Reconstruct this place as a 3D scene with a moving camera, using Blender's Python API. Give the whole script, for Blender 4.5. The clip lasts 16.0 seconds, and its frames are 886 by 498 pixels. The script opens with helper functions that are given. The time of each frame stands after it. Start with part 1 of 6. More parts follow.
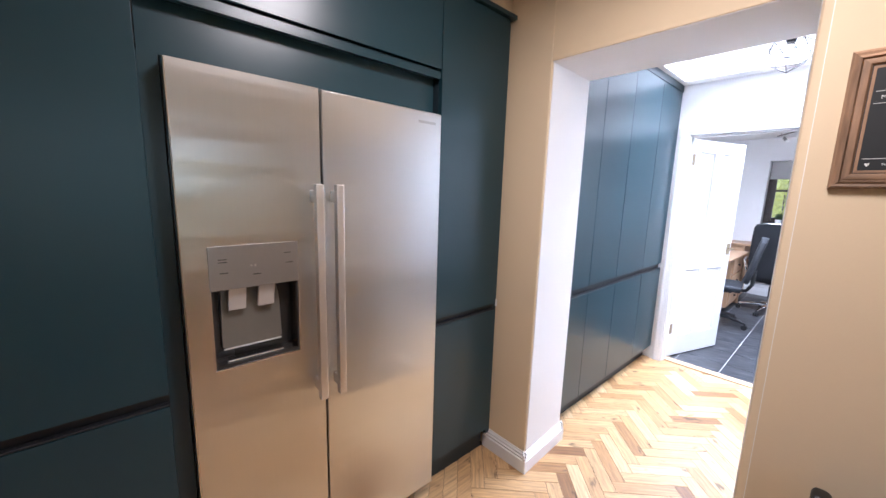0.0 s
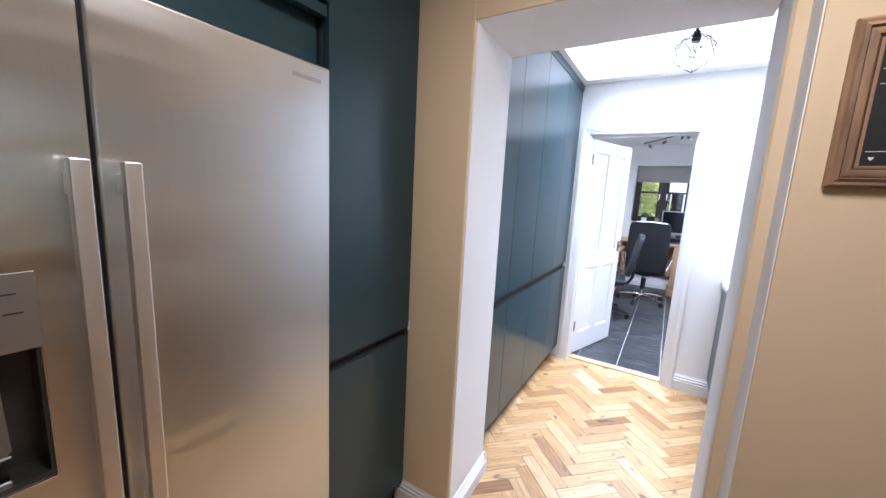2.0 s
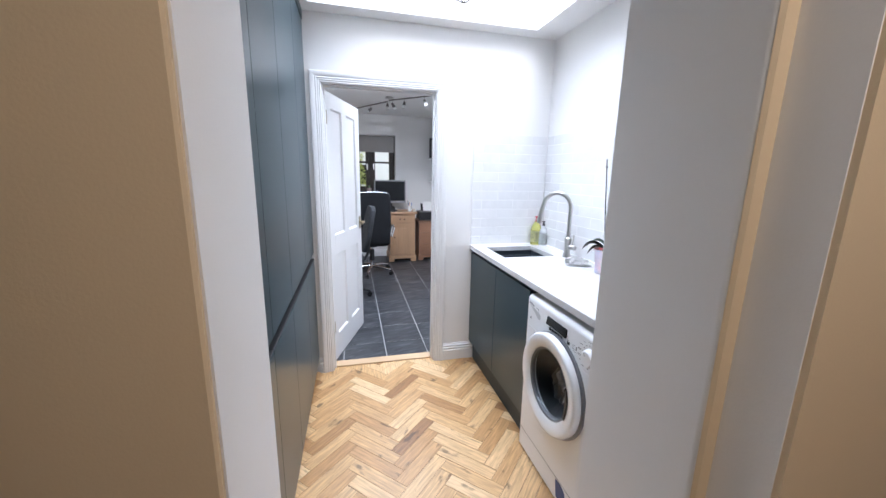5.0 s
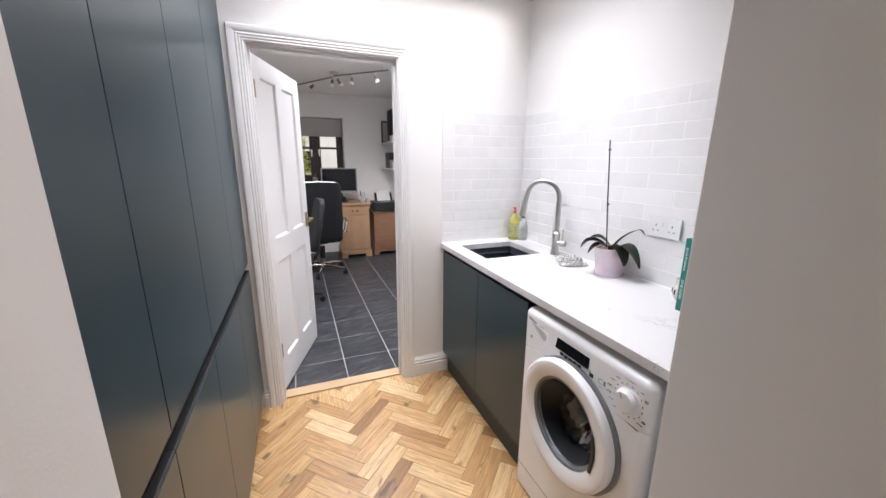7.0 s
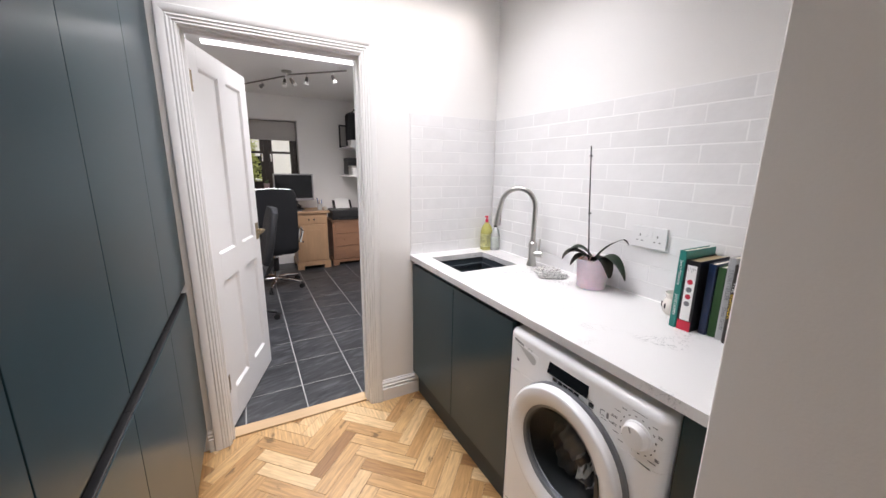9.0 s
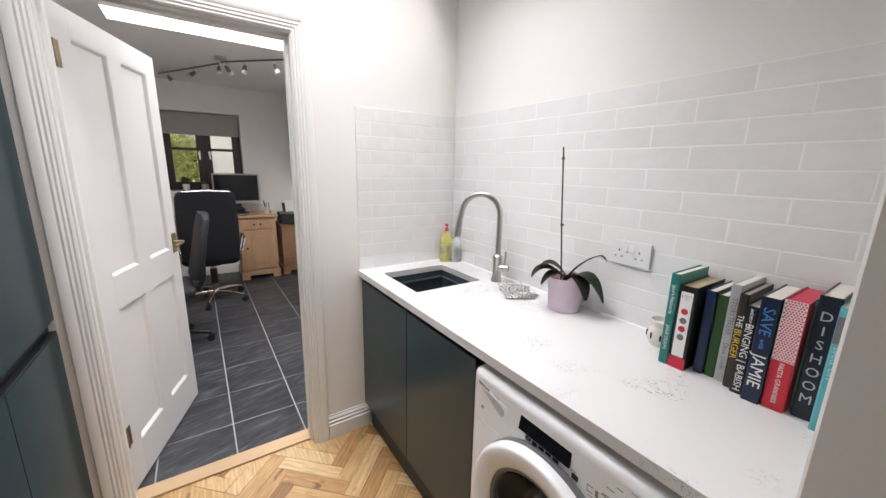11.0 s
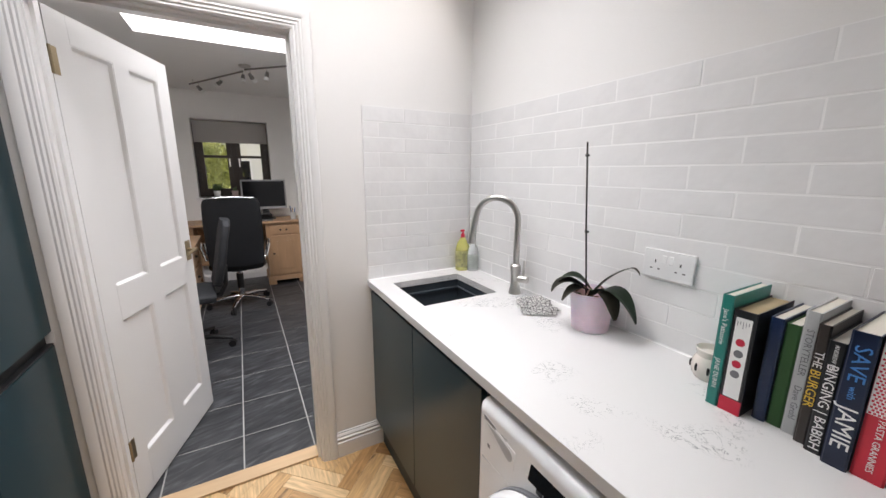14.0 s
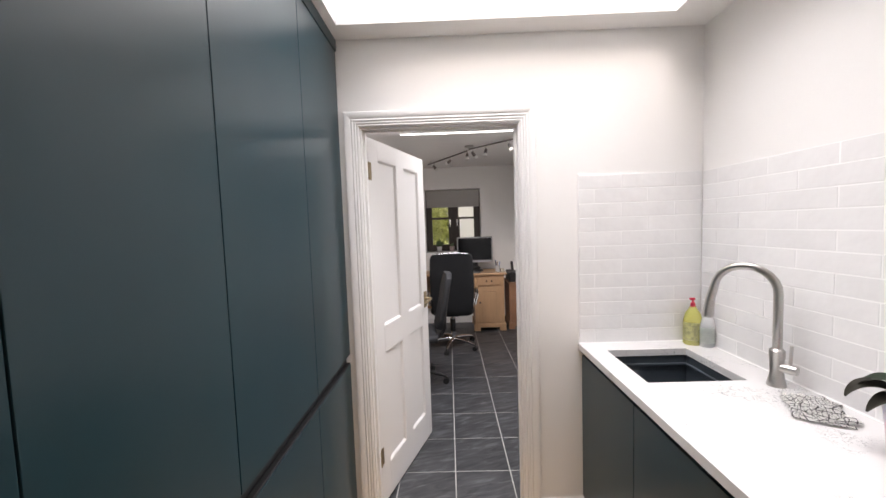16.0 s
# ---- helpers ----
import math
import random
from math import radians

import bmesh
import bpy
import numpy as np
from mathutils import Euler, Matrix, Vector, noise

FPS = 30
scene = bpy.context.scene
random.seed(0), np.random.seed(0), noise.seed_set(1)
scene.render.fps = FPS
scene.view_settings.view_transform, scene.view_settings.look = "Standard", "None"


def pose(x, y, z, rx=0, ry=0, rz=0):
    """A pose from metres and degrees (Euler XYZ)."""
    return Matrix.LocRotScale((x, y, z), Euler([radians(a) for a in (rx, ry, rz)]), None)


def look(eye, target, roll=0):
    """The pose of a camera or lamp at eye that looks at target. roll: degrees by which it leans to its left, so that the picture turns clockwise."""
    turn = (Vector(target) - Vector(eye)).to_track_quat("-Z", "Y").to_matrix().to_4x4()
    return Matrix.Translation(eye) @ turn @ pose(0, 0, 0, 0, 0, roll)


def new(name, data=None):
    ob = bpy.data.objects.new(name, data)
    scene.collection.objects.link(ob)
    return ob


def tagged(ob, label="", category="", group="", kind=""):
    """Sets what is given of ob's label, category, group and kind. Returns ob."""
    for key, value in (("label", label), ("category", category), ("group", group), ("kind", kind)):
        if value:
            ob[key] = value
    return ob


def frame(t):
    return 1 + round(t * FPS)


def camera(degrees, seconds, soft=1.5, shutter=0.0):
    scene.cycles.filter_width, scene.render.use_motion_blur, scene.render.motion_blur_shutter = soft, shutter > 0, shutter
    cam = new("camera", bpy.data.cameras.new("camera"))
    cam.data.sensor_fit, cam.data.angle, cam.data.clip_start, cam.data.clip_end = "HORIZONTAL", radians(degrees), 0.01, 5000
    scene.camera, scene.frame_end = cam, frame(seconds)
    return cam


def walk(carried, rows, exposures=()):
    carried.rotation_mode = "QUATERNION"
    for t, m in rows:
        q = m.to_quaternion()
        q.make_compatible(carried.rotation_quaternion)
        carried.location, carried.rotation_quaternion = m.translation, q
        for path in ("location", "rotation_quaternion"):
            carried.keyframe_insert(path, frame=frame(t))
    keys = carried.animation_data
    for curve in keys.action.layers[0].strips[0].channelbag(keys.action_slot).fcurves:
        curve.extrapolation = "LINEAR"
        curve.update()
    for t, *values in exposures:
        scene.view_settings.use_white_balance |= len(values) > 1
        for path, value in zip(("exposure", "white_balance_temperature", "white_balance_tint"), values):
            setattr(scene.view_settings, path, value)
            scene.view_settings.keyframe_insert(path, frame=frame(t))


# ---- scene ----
cam = camera(101.5, 16.0)
PATH = [
    (0, (1.349, 0.149, 1.48), (2.669, 1.618, 1.159), 1.7),
    (0.5, (1.392, 0.2, 1.474), (2.852, 1.528, 1.147), 2.9),
    (1, (1.464, 0.291, 1.476), (2.946, 1.591, 1.14), 3.0),
    (1.5, (1.551, 0.368, 1.487), (3.086, 1.612, 1.173), 2.0),
    (2, (1.639, 0.463, 1.465), (3.316, 1.505, 1.149), 2.9),
    (2.5, (1.695, 0.59, 1.464), (3.534, 1.284, 1.092), 1.4),
    (3, (1.766, 0.666, 1.455), (3.68, 1.079, 1.047), 1.0),
    (3.5, (1.913, 0.759, 1.431), (3.848, 1.04, 1.011), 1.3),
    (4, (2.087, 0.816, 1.453), (4.04, 0.929, 1.041), -0.2),
    (4.5, (2.245, 0.87, 1.415), (4.204, 0.706, 1.05), 1.7),
    (5, (2.373, 0.943, 1.431), (4.274, 0.466, 1.03), 1.1),
    (7.5, (2.898, 0.934, 1.432), (4.676, 0.147, 0.964), 1.0),
    (8, (2.966, 0.959, 1.434), (4.703, 0.079, 0.981), 1.5),
    (8.5, (2.955, 0.952, 1.427), (4.681, 0.039, 0.995), 0.9),
    (9, (2.976, 0.925, 1.428), (4.694, -0.003, 0.994), 0.8),
    (9.5, (3.045, 0.879, 1.433), (4.736, -0.094, 0.991), 1.0),
    (10, (3.106, 0.852, 1.436), (4.724, -0.242, 1.004), 1.5),
    (12.5, (3.225, 0.614, 1.443), (4.87, -0.442, 1.023), -0.0),
    (13, (3.219, 0.616, 1.44), (4.907, -0.373, 1.024), -0.4),
    (13.5, (3.233, 0.614, 1.433), (4.935, -0.352, 1.021), -0.2),
    (14, (3.262, 0.595, 1.436), (4.974, -0.353, 1.019), 0.2),
    (14.5, (3.296, 0.607, 1.447), (5.038, -0.283, 1.03), 1.1),
    (15, (3.271, 0.653, 1.472), (5.125, -0.011, 1.122), 2.0),
    (15.5, (3.234, 0.709, 1.497), (5.196, 0.383, 1.288), 0.5),
    (16, (3.191, 0.708, 1.51), (5.187, 0.742, 1.381), -1.9),
]
walk(cam, [(t, look(eye, target, roll)) for t, eye, target, roll in PATH],
     [(0.0, 1.14, 5350, 19), (1.0, 1.0, 5350, 18), (2.5, 0.58, 5350, 16), (4.0, 0.33, 5420, 16), (5.0, 0.10, 5700, 14), (7.5, -0.09, 6600, 19), (12.5, -0.44, 6800, 16), (14.5, -0.49, 6800, 16), (16.0, -0.31, 7000, 19)])

# ---- plan, in metres ----
CEIL = 2.388
WALL_X = 4.932          # wall with the door to the office, face towards the utility room
OFF_X = 5.045           # the same wall, face towards the office
SPLASH_Y = -0.497       # tiled wall behind the worktop
TALL_Y = 1.21           # fronts of the tall utility cabinets
KIT_Y = 1.352           # fronts of the kitchen cabinets
OPEN_X0, OPEN_X1 = 2.855, 3.237   # wide opening between kitchen and utility room
PIER_X1 = 3.24          # far face of the pier
OPEN_TOP = 2.065
TOP_Z = 0.918           # worktop
FAR_X = 8.75            # far wall of the office

# ---- world and lights ----
world = bpy.data.worlds.new("sky")
scene.world = world
world.use_nodes = True
wn = world.node_tree.nodes
sky = wn.new("ShaderNodeTexSky")
sky.sky_type = "NISHITA"
sky.sun_disc = False
sky.sun_elevation = radians(37)
sky.sun_rotation = radians(288)
wn["Background"].inputs["Strength"].default_value = 0.15
world.node_tree.links.new(sky.outputs["Color"], wn["Background"].inputs["Color"])


def lamp(name, kind, energy, colour, m, **more):
    data = bpy.data.lights.new(name, kind)
    data.energy, data.color = energy, colour
    if kind == "AREA":
        data.shape, data.size, data.size_y = "RECTANGLE", more["size"], more["size_y"]
        data.spread = radians(more.get("spread", 180))
    if kind == "SUN":
        data.angle = more["angle"]
    if kind in ("POINT", "SPOT"):
        data.shadow_soft_size = more["radius"]
    if kind == "SPOT":
        data.spot_size, data.spot_blend = more["cone"], 0.6
    ob = new(name, data)
    ob.matrix_world = m
    return ob


lamp("sun", "SUN", 2.3, (1.0, 0.96, 0.9), look((0, 0, 10), (3.0, -1.0, 7.6)), angle=radians(25))
SKY_WHITE = (0.93, 0.97, 1.0)
lamp("utility_skylight_daylight", "AREA", 31, SKY_WHITE, pose(4.417, 0.437, CEIL + 0.21, 0, 9, 0), size=0.76, size_y=1.44, spread=120)
lamp("office_skylight_daylight", "AREA", 62, SKY_WHITE, pose(6.12, 0.45, CEIL + 0.27), size=1.22, size_y=1.36, spread=160)
lamp("kitchen_window_daylight", "AREA", 56, (1.0, 0.91, 0.80), pose(1.2, -2.49, 1.5, 90, 0, 180), size=1.7, size_y=1.1)
lamp("kitchen_ceiling_glow", "AREA", 13, (1.0, 0.85, 0.69), pose(2.0, 0.45, 2.392), size=0.34, size_y=0.34)

# ---- materials ----


def material(name, colour, rough=0.5, metal=0.0, vary=0.06, scale=3.0, fine=60.0, bump=0.02, stretch=(1, 1, 1), coat=0.0, rough_vary=0.05,
             tint=0.0, sheen=0.0, glow=0.0, depth=0.002):
    """A surface with variation at two scales, fine relief and uneven gloss."""
    m = bpy.data.materials.new(name)
    m.use_nodes = True
    n, link = m.node_tree.nodes, m.node_tree.links.new
    b = n["Principled BSDF"]
    b.inputs["Metallic"].default_value = metal
    b.inputs["Coat Weight"].default_value = coat
    b.inputs["Sheen Weight"].default_value = sheen
    co = n.new("ShaderNodeTexCoord")
    mp = n.new("ShaderNodeMapping")
    mp.inputs["Scale"].default_value = stretch
    link(co.outputs["Object"], mp.inputs["Vector"])
    vec = mp.outputs["Vector"]
    info = n.new("ShaderNodeObjectInfo")
    if tint:
        off = n.new("ShaderNodeVectorMath")
        off.operation = "MULTIPLY_ADD"
        link(info.outputs["Random"], off.inputs[0])
        off.inputs[1].default_value = (37.0, 53.0, 19.0)
        link(vec, off.inputs[2])
        vec = off.outputs[0]
    big, small = n.new("ShaderNodeTexNoise"), n.new("ShaderNodeTexNoise")
    big.inputs["Scale"].default_value, small.inputs["Scale"].default_value = scale, fine
    big.inputs["Detail"].default_value, small.inputs["Detail"].default_value = 4, 3
    for t in (big, small):
        link(vec, t.inputs["Vector"])
    add = n.new("ShaderNodeMath")
    add.operation = "MULTIPLY_ADD"
    add.inputs[1].default_value = 0.35
    link(small.outputs["Fac"], add.inputs[0])
    link(big.outputs["Fac"], add.inputs[2])
    ramp = n.new("ShaderNodeMapRange")
    ramp.inputs["From Min"].default_value, ramp.inputs["From Max"].default_value = 0.4, 0.95
    ramp.inputs["To Min"].default_value, ramp.inputs["To Max"].default_value = 1 - vary, 1 + vary
    link(add.outputs[0], ramp.inputs["Value"])
    value = ramp.outputs[0]
    if tint:
        rnd = n.new("ShaderNodeMapRange")
        rnd.inputs["To Min"].default_value, rnd.inputs["To Max"].default_value = 1 - tint, 1 + tint
        link(info.outputs["Random"], rnd.inputs["Value"])
        mul = n.new("ShaderNodeMath")
        mul.operation = "MULTIPLY"
        link(value, mul.inputs[0])
        link(rnd.outputs[0], mul.inputs[1])
        value = mul.outputs[0]
    col = n.new("ShaderNodeVectorMath")
    col.operation = "SCALE"
    col.inputs[0].default_value = colour
    link(value, col.inputs["Scale"])
    link(col.outputs[0], b.inputs["Base Color"])
    rr = n.new("ShaderNodeMapRange")
    rr.inputs["From Min"].default_value, rr.inputs["From Max"].default_value = 0.3, 0.7
    rr.inputs["To Min"].default_value, rr.inputs["To Max"].default_value = max(rough - rough_vary, 0.02), rough + rough_vary
    link(big.outputs["Fac"], rr.inputs["Value"])
    link(rr.outputs[0], b.inputs["Roughness"])
    if bump:
        bp = n.new("ShaderNodeBump")
        bp.inputs["Strength"].default_value, bp.inputs["Distance"].default_value = min(1, bump * 10), depth
        link(small.outputs["Fac"], bp.inputs["Height"])
        link(bp.outputs[0], b.inputs["Normal"])
    if glow:
        b.inputs["Emission Color"].default_value = (*colour, 1)
        b.inputs["Emission Strength"].default_value = glow
    return m


WHITE_WALL = material("white_emulsion", (0.81, 0.80, 0.785), 0.75, vary=0.02, scale=1.5, fine=220, bump=0.012)
CREAM_WALL = material("cream_emulsion", (0.70, 0.565, 0.375), 0.75, vary=0.025, scale=1.5, fine=220, bump=0.012)
CEILING = material("ceiling_paint", (0.83, 0.825, 0.815), 0.85, vary=0.02, scale=1.2, fine=180, bump=0.01)
GLOSS_WHITE = material("white_gloss_woodwork", (0.79, 0.785, 0.78), 0.33, vary=0.012, scale=2, fine=90, bump=0.002, rough_vary=0.02)
CABINET = material("dark_teal_satin_paint", (0.0128, 0.039, 0.0505), 0.29, vary=0.03, scale=2, fine=300, bump=0, rough_vary=0.01)
CABINET.node_tree.nodes["Principled BSDF"].inputs["Specular IOR Level"].default_value = 0.46
CHANNEL = material("dark_channel", (0.018, 0.03, 0.038), 0.35, vary=0.05, bump=0)
PLINTH = material("dark_plinth", (0.02, 0.035, 0.043), 0.5, vary=0.08, bump=0.01)
BLACK_PLASTIC = material("black_plastic", (0.012, 0.012, 0.013), 0.4, vary=0.1, fine=400, bump=0.01)
WHITE_PLASTIC = material("white_plastic", (0.80, 0.80, 0.80), 0.28, vary=0.015, fine=200, bump=0.004)
APPLIANCE = material("white_enamel", (0.88, 0.885, 0.895), 0.22, vary=0.015, fine=150, bump=0.004, coat=0.2)
CHROME = material("chrome", (0.75, 0.75, 0.76), 0.12, metal=1, vary=0.03, bump=0)
NICKEL = material("brushed_nickel", (0.52, 0.505, 0.48), 0.3, metal=1, vary=0.06, fine=500, bump=0.01)
BRASS = material("aged_brass", (0.34, 0.27, 0.17), 0.36, metal=1, vary=0.15, fine=120, bump=0.02)
SINK = material("anthracite_composite", (0.052, 0.066, 0.08), 0.42, vary=0.12, fine=600, bump=0.02)
GROUT = material("white_grout", (0.85, 0.845, 0.84), 0.9, vary=0.05, fine=300, bump=0.03)
GREY_GROUT = material("pale_grey_grout", (0.42, 0.42, 0.41), 0.9, vary=0.1, fine=200, bump=0.03)
SPLASH = material("white_glazed_tile", (0.80, 0.795, 0.793), 0.17, vary=0.025, scale=9, fine=9, bump=0.045, tint=0.03, coat=0.3, depth=0.009)
PINE = material("waxed_pine", (0.43, 0.265, 0.15), 0.42, vary=0.22, scale=4, fine=30, bump=0.03, stretch=(1, 1, 0.18))
DARK_PINE = material("mid_brown_pine", (0.27, 0.14, 0.08), 0.42, vary=0.25, scale=4, fine=30, bump=0.03, stretch=(1, 0.2, 1))
THRESH = material("oak_threshold", (0.60, 0.42, 0.25), 0.4, vary=0.15, scale=8, fine=40, bump=0.02, stretch=(1, 0.15, 1))
LEATHER = material("black_leather", (0.010, 0.011, 0.013), 0.5, vary=0.15, scale=6, fine=140, bump=0.05)
LEATHER.node_tree.nodes["Principled BSDF"].inputs["Specular IOR Level"].default_value = 0.3
GREY_MESH = material("charcoal_fabric", (0.018, 0.02, 0.024), 0.7, vary=0.15, scale=6, fine=300, bump=0.05)


def oak(name):
    """Oak blocks: each piece with its own tone, long grain, knots and darker edges of age."""
    m = bpy.data.materials.new(name)
    m.use_nodes = True
    n, link = m.node_tree.nodes, m.node_tree.links.new
    b = n["Principled BSDF"]
    co, info = n.new("ShaderNodeTexCoord"), n.new("ShaderNodeObjectInfo")
    geo = n.new("ShaderNodeNewGeometry")
    rnd = n.new("ShaderNodeMath")
    link(info.outputs["Random"], rnd.inputs[0])
    link(geo.outputs["Random Per Island"], rnd.inputs[1])
    fr = n.new("ShaderNodeMath")
    fr.operation = "FRACT"
    link(rnd.outputs[0], fr.inputs[0])
    off = n.new("ShaderNodeVectorMath")
    off.operation = "MULTIPLY_ADD"
    link(fr.outputs[0], off.inputs[0])
    off.inputs[1].default_value = (31.0, 47.0, 11.0)
    link(co.outputs["Object"], off.inputs[2])
    mp = n.new("ShaderNodeMapping")
    mp.inputs["Scale"].default_value = (1.0, 11.0, 11.0)
    link(off.outputs[0], mp.inputs["Vector"])
    grain = n.new("ShaderNodeTexNoise")
    grain.inputs["Scale"].default_value, grain.inputs["Detail"].default_value, grain.inputs["Distortion"].default_value = 9, 6, 0.6
    link(mp.outputs[0], grain.inputs["Vector"])
    wave = n.new("ShaderNodeTexWave")
    wave.wave_type, wave.bands_direction = "BANDS", "Y"
    wave.inputs["Scale"].default_value, wave.inputs["Distortion"].default_value, wave.inputs["Detail"].default_value = 1.3, 9.0, 3
    wave.inputs["Detail Scale"].default_value = 0.7
    link(mp.outputs[0], wave.inputs["Vector"])
    tone = n.new("ShaderNodeValToRGB")
    el = tone.color_ramp.elements
    el[0].color, el[1].color = (0.26, 0.125, 0.045, 1), (0.74, 0.52, 0.285, 1)
    for p, c in ((0.1, (0.46, 0.255, 0.10, 1)), (0.32, (0.57, 0.345, 0.15, 1)), (0.8, (0.66, 0.43, 0.21, 1))):
        el.new(p).color = c
    link(fr.outputs[0], tone.inputs["Fac"])
    mix = n.new("ShaderNodeMath")
    mix.operation = "MULTIPLY_ADD"
    mix.inputs[1].default_value = 0.08
    link(wave.outputs["Fac"], mix.inputs[0])
    link(grain.outputs["Fac"], mix.inputs[2])
    rng = n.new("ShaderNodeMapRange")
    rng.inputs["From Min"].default_value, rng.inputs["From Max"].default_value = 0.3, 0.85
    rng.inputs["To Min"].default_value, rng.inputs["To Max"].default_value = 0.62, 1.24
    link(mix.outputs[0], rng.inputs["Value"])
    knot = n.new("ShaderNodeTexNoise")
    kmap = n.new("ShaderNodeMapping")
    kmap.inputs["Scale"].default_value = (0.55, 1.3, 1.0)
    link(off.outputs[0], kmap.inputs["Vector"])
    knot.inputs["Scale"].default_value, knot.inputs["Detail"].default_value = 13, 5
    link(kmap.outputs[0], knot.inputs["Vector"])
    kr = n.new("ShaderNodeMapRange")
    kr.inputs["From Min"].default_value, kr.inputs["From Max"].default_value = 0.63, 0.70
    kr.inputs["To Min"].default_value, kr.inputs["To Max"].default_value = 1.0, 0.38
    link(knot.outputs["Fac"], kr.inputs["Value"])
    mul = n.new("ShaderNodeMath")
    mul.operation = "MULTIPLY"
    link(rng.outputs[0], mul.inputs[0])
    link(kr.outputs[0], mul.inputs[1])
    col = n.new("ShaderNodeVectorMath")
    col.operation = "SCALE"
    link(tone.outputs["Color"], col.inputs[0])
    link(mul.outputs[0], col.inputs["Scale"])
    link(col.outputs[0], b.inputs["Base Color"])
    rr = n.new("ShaderNodeMapRange")
    rr.inputs["To Min"].default_value, rr.inputs["To Max"].default_value = 0.3, 0.5
    link(grain.outputs["Fac"], rr.inputs["Value"])
    link(rr.outputs[0], b.inputs["Roughness"])
    bp = n.new("ShaderNodeBump")
    bp.inputs["Strength"].default_value, bp.inputs["Distance"].default_value = 0.25, 0.001
    link(mix.outputs[0], bp.inputs["Height"])
    link(bp.outputs[0], b.inputs["Normal"])
    return m


def steel(name):
    """Stainless steel with an upright brushed grain that smears reflections sideways."""
    m = bpy.data.materials.new(name)
    m.use_nodes = True
    n, link = m.node_tree.nodes, m.node_tree.links.new
    b = n["Principled BSDF"]
    b.inputs["Metallic"].default_value = 1
    b.inputs["Base Color"].default_value = (0.60, 0.58, 0.56, 1)
    b.inputs["Anisotropic"].default_value = 0.7
    tan = n.new("ShaderNodeTangent")
    tan.direction_type, tan.axis = "RADIAL", "Z"
    link(tan.outputs[0], b.inputs["Tangent"])
    co = n.new("ShaderNodeTexCoord")
    mp = n.new("ShaderNodeMapping")
    mp.inputs["Scale"].default_value = (260, 260, 1.5)
    link(co.outputs["Object"], mp.inputs["Vector"])
    g = n.new("ShaderNodeTexNoise")
    g.inputs["Scale"].default_value, g.inputs["Detail"].default_value = 1, 2
    link(mp.outputs[0], g.inputs["Vector"])
    smudge = n.new("ShaderNodeTexNoise")
    smudge.inputs["Scale"].default_value, smudge.inputs["Detail"].default_value = 2.2, 3
    link(co.outputs["Object"], smudge.inputs["Vector"])
    rr = n.new("ShaderNodeMapRange")
    rr.inputs["To Min"].default_value, rr.inputs["To Max"].default_value = 0.27, 0.31
    link(smudge.outputs["Fac"], rr.inputs["Value"])
    link(rr.outputs[0], b.inputs["Roughness"])
    streak = n.new("ShaderNodeMapRange")
    streak.inputs["To Min"].default_value, streak.inputs["To Max"].default_value = 0.98, 1.02
    link(g.outputs["Fac"], streak.inputs["Value"])
    tint = n.new("ShaderNodeVectorMath")
    tint.operation = "SCALE"
    tint.inputs[0].default_value = (0.70, 0.695, 0.68)
    link(streak.outputs[0], tint.inputs["Scale"])
    link(tint.outputs[0], b.inputs["Base Color"])
    wm_ = n.new("ShaderNodeMapping")
    wm_.inputs["Scale"].default_value = (0.5, 0.5, 3.2)
    link(co.outputs["Object"], wm_.inputs["Vector"])
    wavy = n.new("ShaderNodeTexNoise")
    wavy.inputs["Scale"].default_value, wavy.inputs["Detail"].default_value = 1.6, 2
    link(wm_.outputs[0], wavy.inputs["Vector"])
    bp = n.new("ShaderNodeBump")
    bp.inputs["Strength"].default_value, bp.inputs["Distance"].default_value = 0.7, 0.017
    link(wavy.outputs["Fac"], bp.inputs["Height"])
    link(bp.outputs[0], b.inputs["Normal"])
    return m


